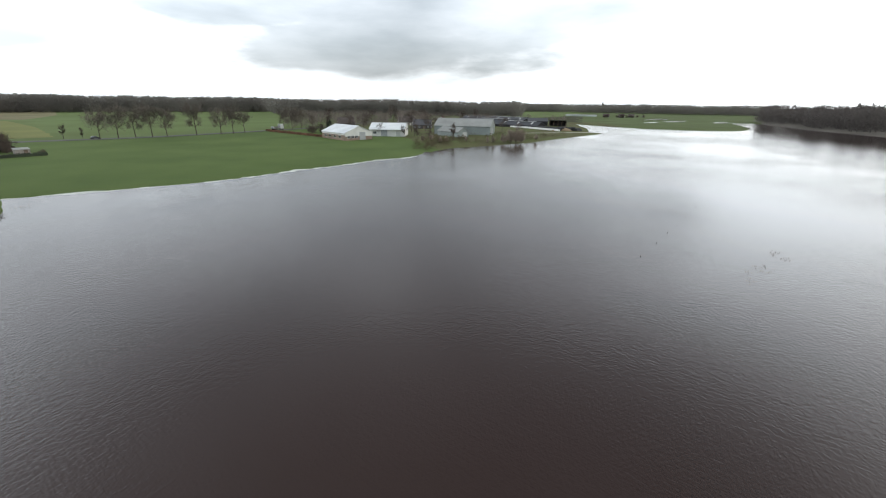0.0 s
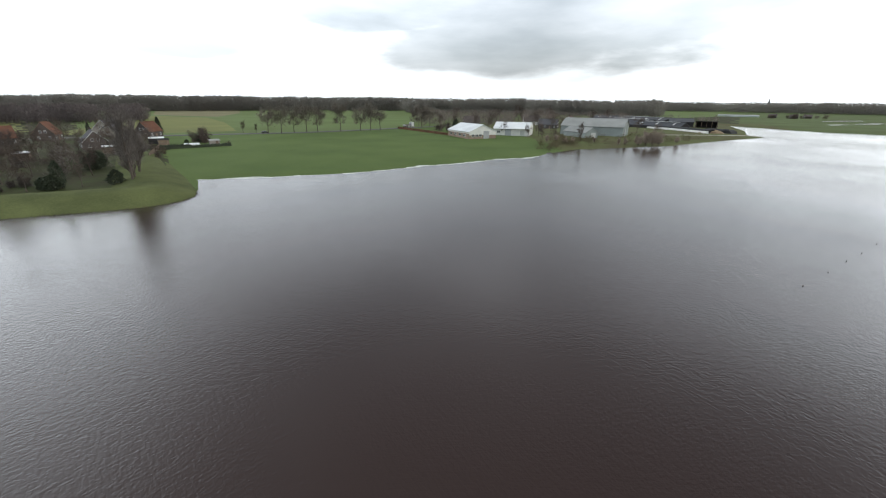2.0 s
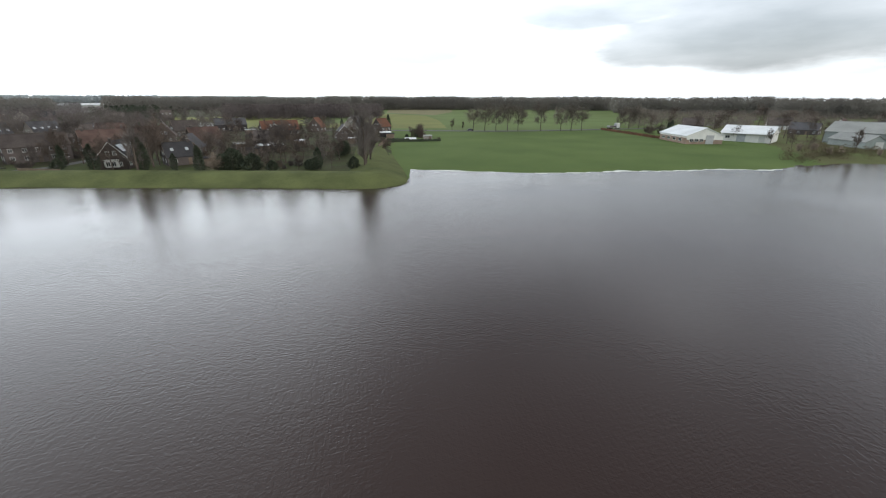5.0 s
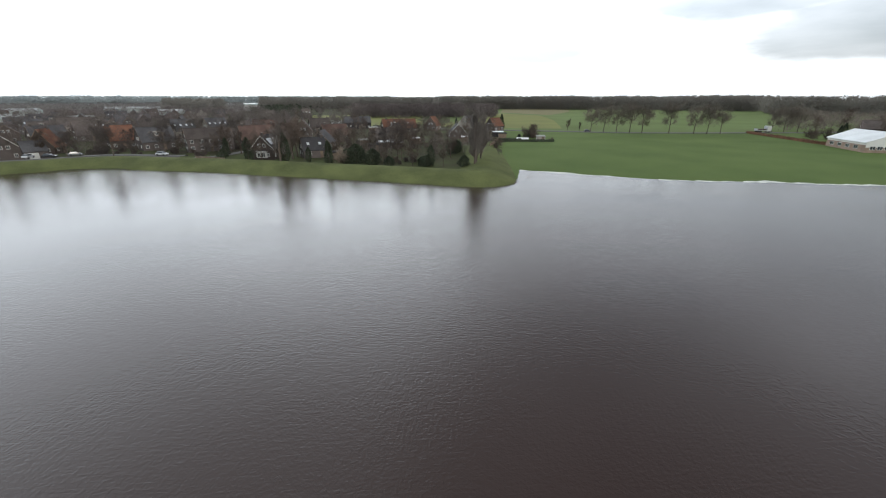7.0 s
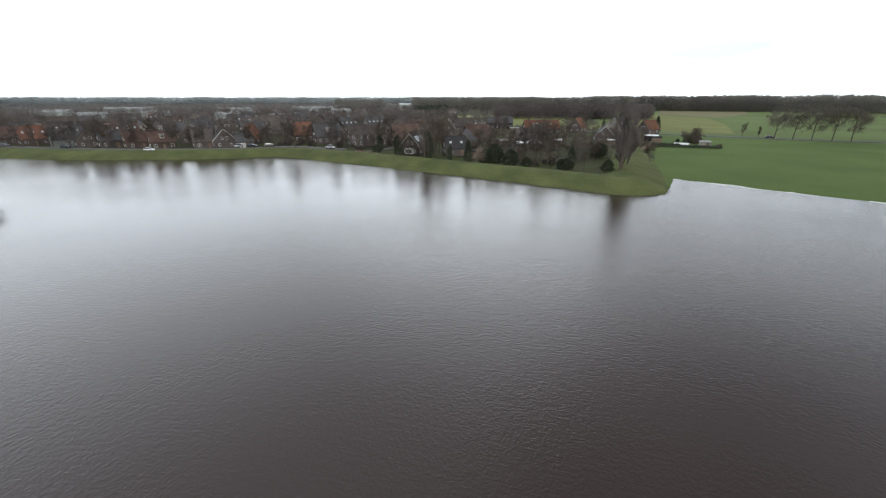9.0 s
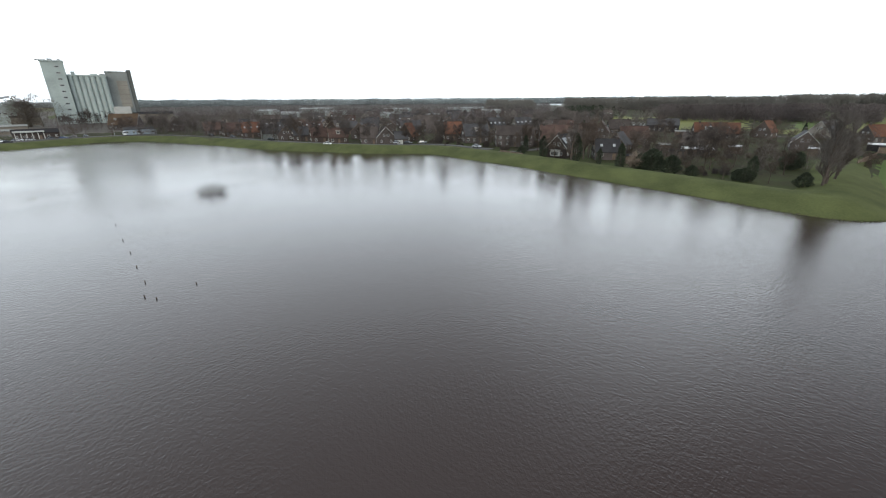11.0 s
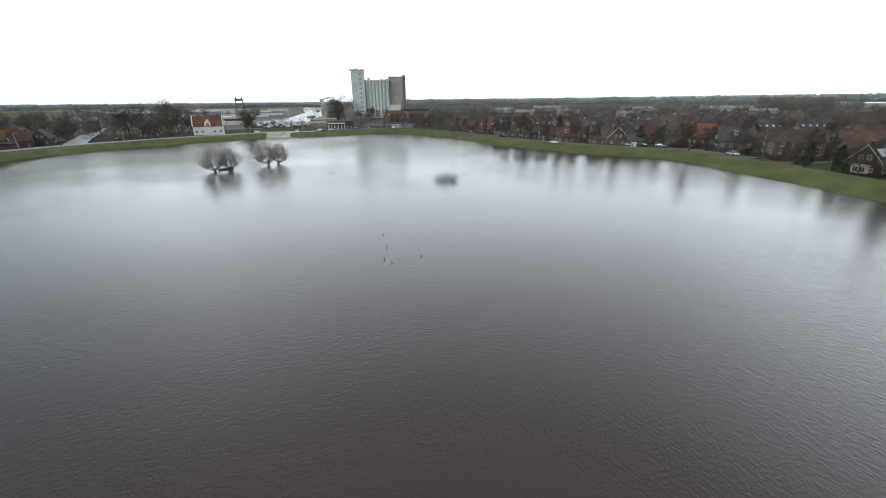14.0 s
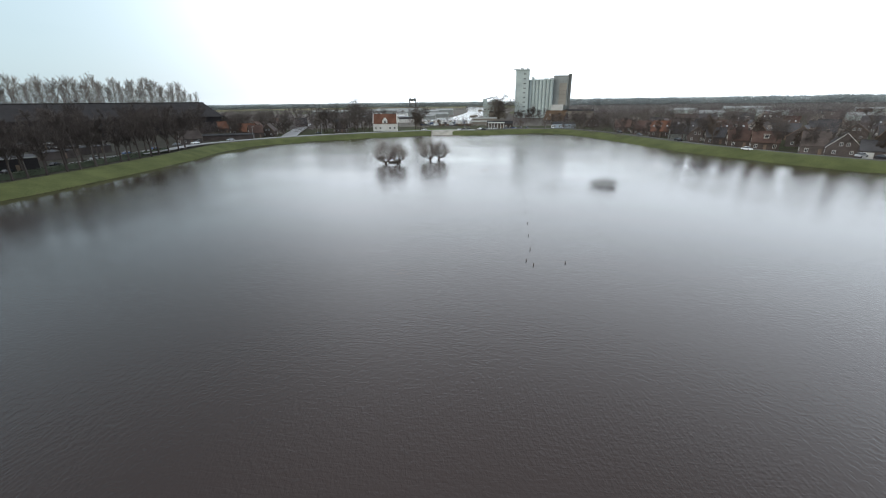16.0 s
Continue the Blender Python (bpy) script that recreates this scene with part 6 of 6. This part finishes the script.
shop = house(-216, -206.5, 17, 7, 3.2, 4.2, M_BLUEW, M_SLATE, "low pale blue shop building by the corner of the dyke", turn=0, chimney=False)
house(-240, -203, 10, 10, 3.4, 8.6, M_BRICK, M_BROWNT, "brown gabled house near the corner of the dyke", turn=90)
M_SLAB = mat("pale_weathered_concrete", (0.31, 0.29, 0.25), 0.85, 0.3, 2, 0.3, 0.2)
weir = root("spillway", facing(-127.1, -214.6, 0, 0.0), "pale concrete spillway laid over the grass dyke", "spillway")
over = [(-2.6, -0.25), (-0.2, 0.25), (2.2, 1.1), (4.6, 2.0), (6.0, 2.4), (7.2, 2.52), (9.8, 2.5)]
part("slab", Geo().extrude_x(over + [(y, z - 0.5) for y, z in over[::-1]], -8.2, 8.2), M_SLAB, weir)
for k in (-1, 1):
    part("side_wall", Geo().extrude_x([(y, z + 0.3) for y, z in over] + [(y, z - 0.5) for y, z in over[::-1]], k * 8.4 - 0.19, k * 8.4 + 0.19), M_CONCD, weir)
part("sill", Geo().box(-7.6, -3.0, -0.4, 7.6, -2.62, 0.22), M_CONCD, weir, "dark wet sill at the water")

random.seed(61)
for x, y, w, m, rf, t in ((-17, -323, 11, M_BRICK, M_ORANGE, 5), (-33, -289, 8.5, M_BRICK, M_TILE, 70), (-44, -286, 8, M_PALE, M_BROWNT, 80), (-22, -296, 9, M_BRICK, M_BROWNT, 10), (-40, -330, 11, M_BRICK, M_TILE, 10), (-100, -330, 12, M_BRICK, M_BROWNT, 15),
                          (-130, -330, 12, M_BRICK, M_TILE, 70), (-86, -290, 9, M_PALE, M_SLATE, 0), (-72, -345, 10, M_BRICK, M_SLATE, 0), (-60, -390, 12, M_WHITE, M_TILE, 10), (-20, -380, 12, M_BRICK, M_TILE, 0), (6, -330, 12, M_BRICK, M_SLATE, 0)):
    home(x, y, w, 8.5, 3.2, random.uniform(7.2, 8.6), m, rf, "town house by the street to the south", turn=t)
hall = root("hall", facing(47, -342, 3) @ Matrix.Diagonal((1.3, 1.3, 1.0, 1)), "very large hall with a dark roof behind the bare trees", "hall")
part("wall", Geo().box(-49, -17, -0.5, 46, 17, 10.4), M_DARKR, hall)
hip = [(-50, -18, 10.2), (47, -18, 10.2), (47, 18, 10.2), (-50, 18, 10.2), (-45, 0, 19.4), (42, 0, 19.4)]
part("roof", Geo().add(hip + [(x, y, z - 0.3) for x, y, z in hip[:4]], [(0, 1, 5, 4), (1, 2, 5), (2, 3, 4, 5), (3, 0, 4), (0, 6, 7, 1), (1, 7, 8, 2), (2, 8, 9, 3), (3, 9, 6, 0), (6, 9, 8, 7)]), M_DARKR, hall)
part("ridge_cap", Geo().box(-45.5, -0.4, 19.2, 42.5, 0.4, 19.7), M_DARKR, hall)
for i in range(6):
    add_door(hall, pose(-40 + i * 15, -17.08, 0), 4.0, 4.2, M_BRICKD)
for i, h in enumerate((0.72, 0.8, 0.9)):
    a = radians(179.5 + i * 0.55)
    plant("poplar", -math.sin(a) * 430, math.cos(a) * 430, h * 1.13, group="row of poplars")
for i in range(44):
    a = radians(181.2 + i * 0.52)
    r = 429 - i * 1.6 + 8 * (i % 2)
    plant("poplar", -math.sin(a) * r, math.cos(a) * r, random.uniform(1.08, 1.24), group="row of poplars")
grove("poplars", "second row of tall bare poplars behind the first", "poplar", [(-math.sin(radians(181.0 + i * 0.45)) * (450 + 9 * (i % 3)), math.cos(radians(181.0 + i * 0.45)) * (450 + 9 * (i % 3)), 1.16) for i in range(0, 40, 2)], 4)
SOUTH = spline([(95, -75), (60, -101), (41, -115), (31, -126), (19, -144), (5, -168), (-13, -202)], 1.0)
ST = np.gradient(SOUTH, axis=0)
ST /= np.linalg.norm(ST, axis=1)[:, None]
for off, i in [(16.5, i) for i in range(0, len(SOUTH) - 10, 5)] + [(29, i) for i in range(2, len(SOUTH) - 8, 7)]:
    q = SOUTH[i] + np.array([-ST[i][1], ST[i][0]]) * (off + random.uniform(-0.8, 0.8))
    plant("row", float(q[0]), float(q[1]), random.uniform(0.88, 1.05), "tall bare tree in a row on the dyke's land side", group="trees behind the dyke")
stand = []
for off, step, sc in ((50, 14, 1.0), (72, 11, 1.35)):
    for i in range(0, len(SOUTH) - 3, step):
        q = SOUTH[i] + np.array([-ST[i][1], ST[i][0]]) * (off + random.uniform(-2, 2))
        stand.append((float(q[0]), float(q[1]), sc * random.uniform(0.85, 1.05)))
for i in range(16):
    a, r = radians(random.uniform(178.8, 193)), random.uniform(235, 300)
    stand.append((-math.sin(a) * r, math.cos(a) * r, random.uniform(1.25, 1.65)))
grove("trees", "dense dark stand of bare trees between the dyke and the hall", "dark", stand, 5)
home(-36, -262, 9, 8, 3.4, 7.8, M_BRICK, M_BROWNT, "brown house at the street corner", turn=75)
home(-28, -258, 8, 7, 3.2, 7.4, M_BRICK, M_TILE, "brick house near the street corner", turn=10)
home(-80, -268, 9, 8, 3.0, 6.8, M_BRICKD, M_BROWNT, "dark brick house among bare trees", turn=10)
for i in range(8, len(SOUTH), 15):
    q = SOUTH[i] + np.array([-ST[i][1], ST[i][0]]) * 31
    car(float(q[0]), float(q[1]), math.degrees(math.atan2(ST[i][1], ST[i][0])) + random.uniform(-10, 10), random.choice(CAR_PAINTS), "car parked under the bare trees")
for i in range(4, len(SOUTH) - 6, 16):
    q = SOUTH[i] + np.array([-ST[i][1], ST[i][0]]) * 48
    garden_shed(float(q[0]), float(q[1]), 11, 5, 2.6, M_BRICKD, M_BARNR, "low dark roofed row of garages behind trees", 30)
stand = []
for lo, hi, r0, r1, n, k in ((162.8, 167.0, 258, 300, 7, 1.3), (169.6, 171.2, 266, 290, 4, 1.1), (158.8, 161.6, 272, 310, 6, 1.4), (171, 177, 275, 330, 10, 1.0), (152.4, 153.4, 268, 290, 4, 1.15), (157, 180, 310, 380, 22, 1.15)):
    for i in range(n):
        a, r = radians(random.uniform(lo, hi)), random.uniform(r0, r1)
        x, y = -math.sin(a) * r, math.cos(a) * r
        if min(math.hypot(x - p, y - q) for p, q in TAKEN) > 4.5:
            stand.append((x, y, k * random.uniform(0.85, 1.15)))
grove("trees", "bare garden trees about the street to the south", "haze", stand, 6)
low = barn(-14, -249, 24, 6, 2.4, 3.0, M_BRICKD, M_SLATE, "long low dark building with a grey roof edge by the dyke", turn=-10, name="garages")
home(-25, -268, 10, 8, 3.4, 8.0, M_BRICK, M_ORANGE, "brick house with an orange tiled roof beside the hall", turn=4)


def street_lamp(x, y, z, h):
    """A thin post with a short arm."""
    l = root("street_lamp", facing(x, y, 0, z), "thin grey street lamp beside the dyke", "street lamp", "street lamps")
    part("post", Geo().tube((0, 0, -0.3), (0, 0, h), 0.09, 0.06, 6), M_STEEL, l)
    part("arm", Geo().tube((0, 0, h), (0.9, 0, h + 0.25), 0.05, 0.04, 5), M_STEEL, l)
    part("lantern", Geo().box(0.7, -0.12, h + 0.16, 1.4, 0.12, h + 0.3), M_PALE, l)
    return l


for x, y in ((-152.3, -233), (-196, -203), (-60, -238), (-24, -233)):
    street_lamp(x, y, 2.0, 6.0)
random.seed(63)
for i in range(14):
    a, r = radians(random.uniform(170.2, 178.5)), random.uniform(246, 292)
    x, y = -math.sin(a) * r, math.cos(a) * r
    if min(math.hypot(x - p, y - q) for p, q in TAKEN) > 5:
        plant("dark", x, y, random.uniform(0.6, 0.95), "dark bare tree before the houses", group="trees by the south street")
home(4, -235, 10, 8, 2.8, 6.6, M_BRICKD, M_BROWNT, "dark brick house behind bare trees", turn=12)
lane = [SOUTH[i] + np.array([-ST[i][1], ST[i][0]]) * 31 for i in range(0, len(SOUTH), 8)]
strip("road", [(float(x), float(y)) for x, y in lane], 3.6, None, M_WETROAD, "pale wet lane under the row of trees")
for x, y, w, d, h, t in ((50, -163, 15, 8, 3.6, 4), (59, -236, 16, 6, 3.0, -12), (46, -214, 9, 5, 2.8, 8)):
    s = garden_shed(x, y, w, d, h, M_DARKR, M_BARNR, "long black shed with a white roof edge under the trees", t)
    part("fascia", Geo().box(-w / 2 - 0.2, -d / 2 - 0.26, h - 0.06, w / 2 + 0.2, -d / 2 - 0.2, h + 0.18), M_PAINT, s, "white roof edge board")

# ------------------------------------------------------------------ in the flood
def pollard(x, y, height, lean, label):
    random.seed(int(abs(x * 7 + y)))
    p = root("pollard_willow", pose(x, y, -0.3, 0, 0, 157), label, "tree", "pollard willows")
    t, c = Geo(), Geo()
    top = Vector((lean * 0.35, 0.1, 0.75))
    t.tube((0, 0, -0.5), top, 0.4, 0.3, 8)
    wide = height * 0.61
    tips = []
    for i in range(11):
        a = i * 0.571 + random.uniform(-0.2, 0.2)
        r = random.uniform(0.3, 0.62) * wide
        e = top + Vector((math.cos(a) * r + lean * 0.3, math.sin(a) * r, random.uniform(0.1, 0.34) * height))
        m = top.lerp(e, 0.5) + Vector((math.cos(a) * 0.15, math.sin(a) * 0.15, -0.1))
        part("limb", Geo().tube(top, m, 0.13, 0.09, 5).tube(m, e, 0.09, 0.05, 4), M_BARK, p)
        tips.append((m, e))
    for j in range(1050):
        m, e = random.choice(tips)
        o = m.lerp(e, random.uniform(0, 1))
        a, b, k = math.atan2(o.y - top.y, o.x - top.x) + random.gauss(0, 0.6), random.uniform(0.02, 1.0) * 1.5708, random.uniform(0.8, 1.0)
        q = Vector((top.x + lean * 0.35 + math.cos(a) * math.cos(b) * wide * k, top.y + math.sin(a) * math.cos(b) * wide * k, height * (0.36 + 0.64 * math.sin(b) * k)))
        s = o.lerp(q, 0.5) + Vector((random.gauss(0, 0.12), random.gauss(0, 0.12), 0.1))
        c.blade(o, s + (s - o) * 0.2, 0.02).blade(s, q, 0.014)
        for u in range(2):
            w = o.lerp(q, random.uniform(0.3, 0.9))
            c.blade(w, w + (q - o) * random.uniform(0.12, 0.3) + Vector((random.gauss(0, 0.3), random.gauss(0, 0.3), 0.1)), 0.012)
    part("trunk", t, M_BARK, p)
    part("crown", c, M_WILLOW, p)


pollard(-50.1, -121.6, 8.2, -0.7, "pollard willow with fine bare shoots standing in the flood")
pollard(-53.6, -121.6, 7.4, 1.2, "leaning pollard willow with fine bare shoots in the flood")
pollard(-65.7, -120.7, 8.6, -0.8, "pollard willow with fine bare shoots standing in the flood")
pollard(-68.6, -121.2, 7.4, 1.4, "leaning pollard willow with fine bare shoots in the flood")
fallen = part("fallen_trunk", Geo().tube((0, 0, 0.1), (3.4, 0.3, 0.25), 0.35, 0.25, 8).tube((0, 0, 0.1), (-0.9, 0.2, 0.5), 0.3, 0.12, 6), M_BARK)
fallen.matrix_basis = pose(-52.3, -123.9, 0, 0, 0, 157)
tagged(fallen, "dark fallen willow trunk lying in the water", "trunk")
random.seed(71)
M_BUSH = mat("grey_bush_twigs", (0.11, 0.096, 0.085), 0.95, 0.2, 3, 0.3, 0, island=0.25)
g = Geo()
for i in range(430):
    a, k = random.uniform(0, 6.283), math.sqrt(random.random())
    px, py = math.cos(a) * k * 2.6, math.sin(a) * k * 1.3
    h = 2.5 * (1 - 0.72 * k ** 2) * random.uniform(0.45, 1.0)
    p, q = Vector((px * 0.55, py * 0.55, -0.2)), Vector((px * 1.1 + random.gauss(0, 0.2), py * 1.05 + random.gauss(0, 0.2), h))
    g.blade(p, q * 1.1, 0.017)
    for j in range(3):
        o = p.lerp(q, random.uniform(0.35, 0.9))
        g.blade(o, o + Vector((random.gauss(0, 0.22), random.gauss(0, 0.22), random.uniform(0.05, 0.45))), 0.014)
bush = part("bush", g, M_BUSH)
bush.matrix_basis = pose(-77, -60.1, 0, 0, 0, 128) @ Matrix.Diagonal((1.3, 1.3, 1.25, 1))
tagged(bush, "bare brown bush standing in the flood", "bush")
POSTS = [(25, 47.8), (29.6, 53.1), (33.7, 58), (37.3, 62), (41.6, 67.2), (47.6, 74.5), (54.4, 82), (62.5, 90.4), (72.1, 102.1), (11.9, 86.7),
         (-31.2, -32.7), (-31.4, -34.2), (-34.5, -37), (-38.2, -41.5), (-42.3, -46.3), (-46.7, -51.7), (-53.4, -59.6), (-58.3, -65.7), (-64.3, -65.2), (-66.5, -64.8), (-68.7, -63.9), (-89.6, -58.6), (-96, -56.4), (-34.8, -31.2)]
for i, (x, y) in enumerate(POSTS):
    p = new("fence_post", shared("flood_post", lambda: Geo().tube((0, 0, -1.0), (0, 0, 0.25), 0.056, 0.05, 7), M_BARK))
    p.matrix_basis = pose(x, y, -0.12 if i < 8 else 0, random.uniform(-9, 9), random.uniform(-9, 9), random.uniform(0, 360))
    tagged(p, "dark wooden fence post standing in the flood", "post", "flooded fence posts")


def reeds(x, y, r, n, h, label):
    """Stems that break the water's surface."""
    g = Geo()
    for i in range(n):
        a, k = random.uniform(0, 6.28), random.random() ** 0.5 * r
        px, py = math.cos(a) * k, math.sin(a) * k * 0.45
        g.blade((px, py, -0.2), (px + random.gauss(0, 0.15), py + random.gauss(0, 0.15), h * random.uniform(0.3, 1)), 0.06)
    ob = part("reeds", g, M_REED)
    ob.matrix_basis = pose(x, y, 0, 0, 0, random.uniform(0, 180))
    return tagged(ob, label, "reeds")


for x, y, r, n, h in ((37.2, 43.7, 2.4, 60, 0.25), (43, 48.5, 2.0, 50, 0.25), (33.5, 40.5, 1.2, 25, 0.2), (-17.2, -38.8, 1.6, 40, 0.2), (-85, -100.5, 1.6, 40, 0.35), (-67.9, -93.2, 1.4, 40, 0.4), (-107, -52.7, 3, 60, 0.3), (-131, -12.5, 2, 40, 0.3)):
    reeds(x, y, r, n, h, "thin tuft of drowned stems breaking the water")
# puddles on the meadow over the water
for x, y, a, b in ((258, 520, 34, 7), (254, 466, 26, 5), (291, 446, 16, 6), (210, 430, 16, 3)):
    k = 18
    v = [(math.cos(6.283 * i / k) * a * (1 + 0.2 * math.sin(3 * i)), math.sin(6.283 * i / k) * b * (1 + 0.25 * math.cos(2 * i)), 0) for i in range(k)]
    p = mesh_obj("puddle", v, [tuple(range(k))], M_WATER)
    p.matrix_basis = pose(x, y, 1.34, 0, 0, 40)
    tagged(p, "long shining puddle on the wet meadow", "water", kind="structure")
for i in range(6, len(SOUTH) - 24, 12):
    q, e = SOUTH[i] + np.array([-ST[i][1], ST[i][0]]) * 21, SOUTH[i + 12] + np.array([-ST[i + 12][1], ST[i + 12][0]]) * 21
    hedge(float(q[0]), float(q[1]), float(e[0]), float(e[1]), 1.2, 1.7, M_LEAF, "dark clipped hedge behind the dyke", 500)
# planting and parked cars near the harbour
random.seed(81)
for x, y, k in ((-123, -246, 1.1), (-127, -250, 0.9), (-150, -262, 0.6), (-90, -252, 0.6), (-80, -258, 0.7), (-186, -216, 0.5), (-222, -218, 0.9), (-232, -210, 0.8), (-214, -214, 0.9)):
    plant("town", x, y, k, "bare tree near the harbour")
for i in range(12):
    u = i / 11
    car(-150 - 44 * u + random.uniform(-2, 2), -236 + 18 * u + random.uniform(-2, 2), random.uniform(0, 360), random.choice(CAR_PAINTS), "car parked on the harbour yard")
lawn = mesh_obj("lawn", [(x, y, 1.34) for x, y in ((-118, -234), (-152, -224), (-158, -236), (-140, -262), (-118, -258))], [(0, 4, 3, 2, 1)], M_GRASS)
tagged(lawn, "small green lawn behind the weir", "lawn", kind="structure")
hedge(-141, 108.3, -133.5, 119, 1.0, 1.2, M_LEAF, "dark low hedge round the corner garden", 600)
hedge(-133.5, 119, -125.6, 130, 1.0, 1.0, M_LEAF, "dark low hedge round the corner garden", 600)
garden_shed(-131, 127.5, 3.4, 2.8, 2.0, M_PALE, M_ROOFG, "small pale garden shed by the hedge", 10)
cold = part("cold_frame", Geo().extrude_x([(-2, 0), (2, 0), (2, 0.6), (0, 1.1), (-2, 0.6)], -2.6, 2.6), M_ROOFW)
cold.matrix_basis = facing(-138.5, 124, 4)
tagged(cold, "low white plastic tunnel in the corner garden", "tunnel")
for i in range(9):
    plant(random.choice(("town", "shrub", "evergreen")), random.uniform(-154, -141), random.uniform(124, 142), random.uniform(0.35, 0.6), "small garden tree at the village edge")
for x, y, k in ((-146, 137, 1.7), (-148, 139, 2.0), (-144, 135, 1.4), (-141.5, 133, 1.1), (-150, 137, 1.5), (-136, 131, 0.8), (-128, 131, 0.6)):
    plant("shrub", x, y, k, "tall brown bush in the corner garden", group="garden corner bushes", name="bush", category="bush")
for x, y, k in ((-199, -190, 0.6), (-191, -199, 0.55), (-209, -186, 0.5)):
    plant("haze", x, y, k, "bare tree before the ochre roofed house")
# washed-up stems and rough grass along the foot of the dyke
random.seed(91)
g = Geo()
for q in spline(DYKE_LINE[2:-3], 0.22):
    if random.random() < 0.5 + 0.5 * math.sin(q[0] * 0.21) * math.cos(q[1] * 0.17):
        for i in range(2):
            p = Vector((q[0] + random.gauss(0, 0.22), q[1] + random.gauss(0, 0.22), random.uniform(-0.02, 0.06)))
            g.blade(p, p + Vector((random.gauss(0, 0.22), random.gauss(0, 0.22), random.uniform(0.05, 0.3))), random.uniform(0.05, 0.16))
edge = part("bank_litter", g, M_LITTER)
tagged(edge, "dark washed-up stems along the foot of the dyke", "litter", kind="stuff")
reeds(-74, 68.5, 1.2, 16, 0.6, "few dead stems standing at the corner of the dyke")
for x, y, k in ((-198, 160, 1.0), (-206, 133, 0.75), (-224, 108, 0.7), (-236, 44, 0.9), (-247, 12, 1.0)):
    plant("conifer", x, y, k, "dark conifer between the village houses")
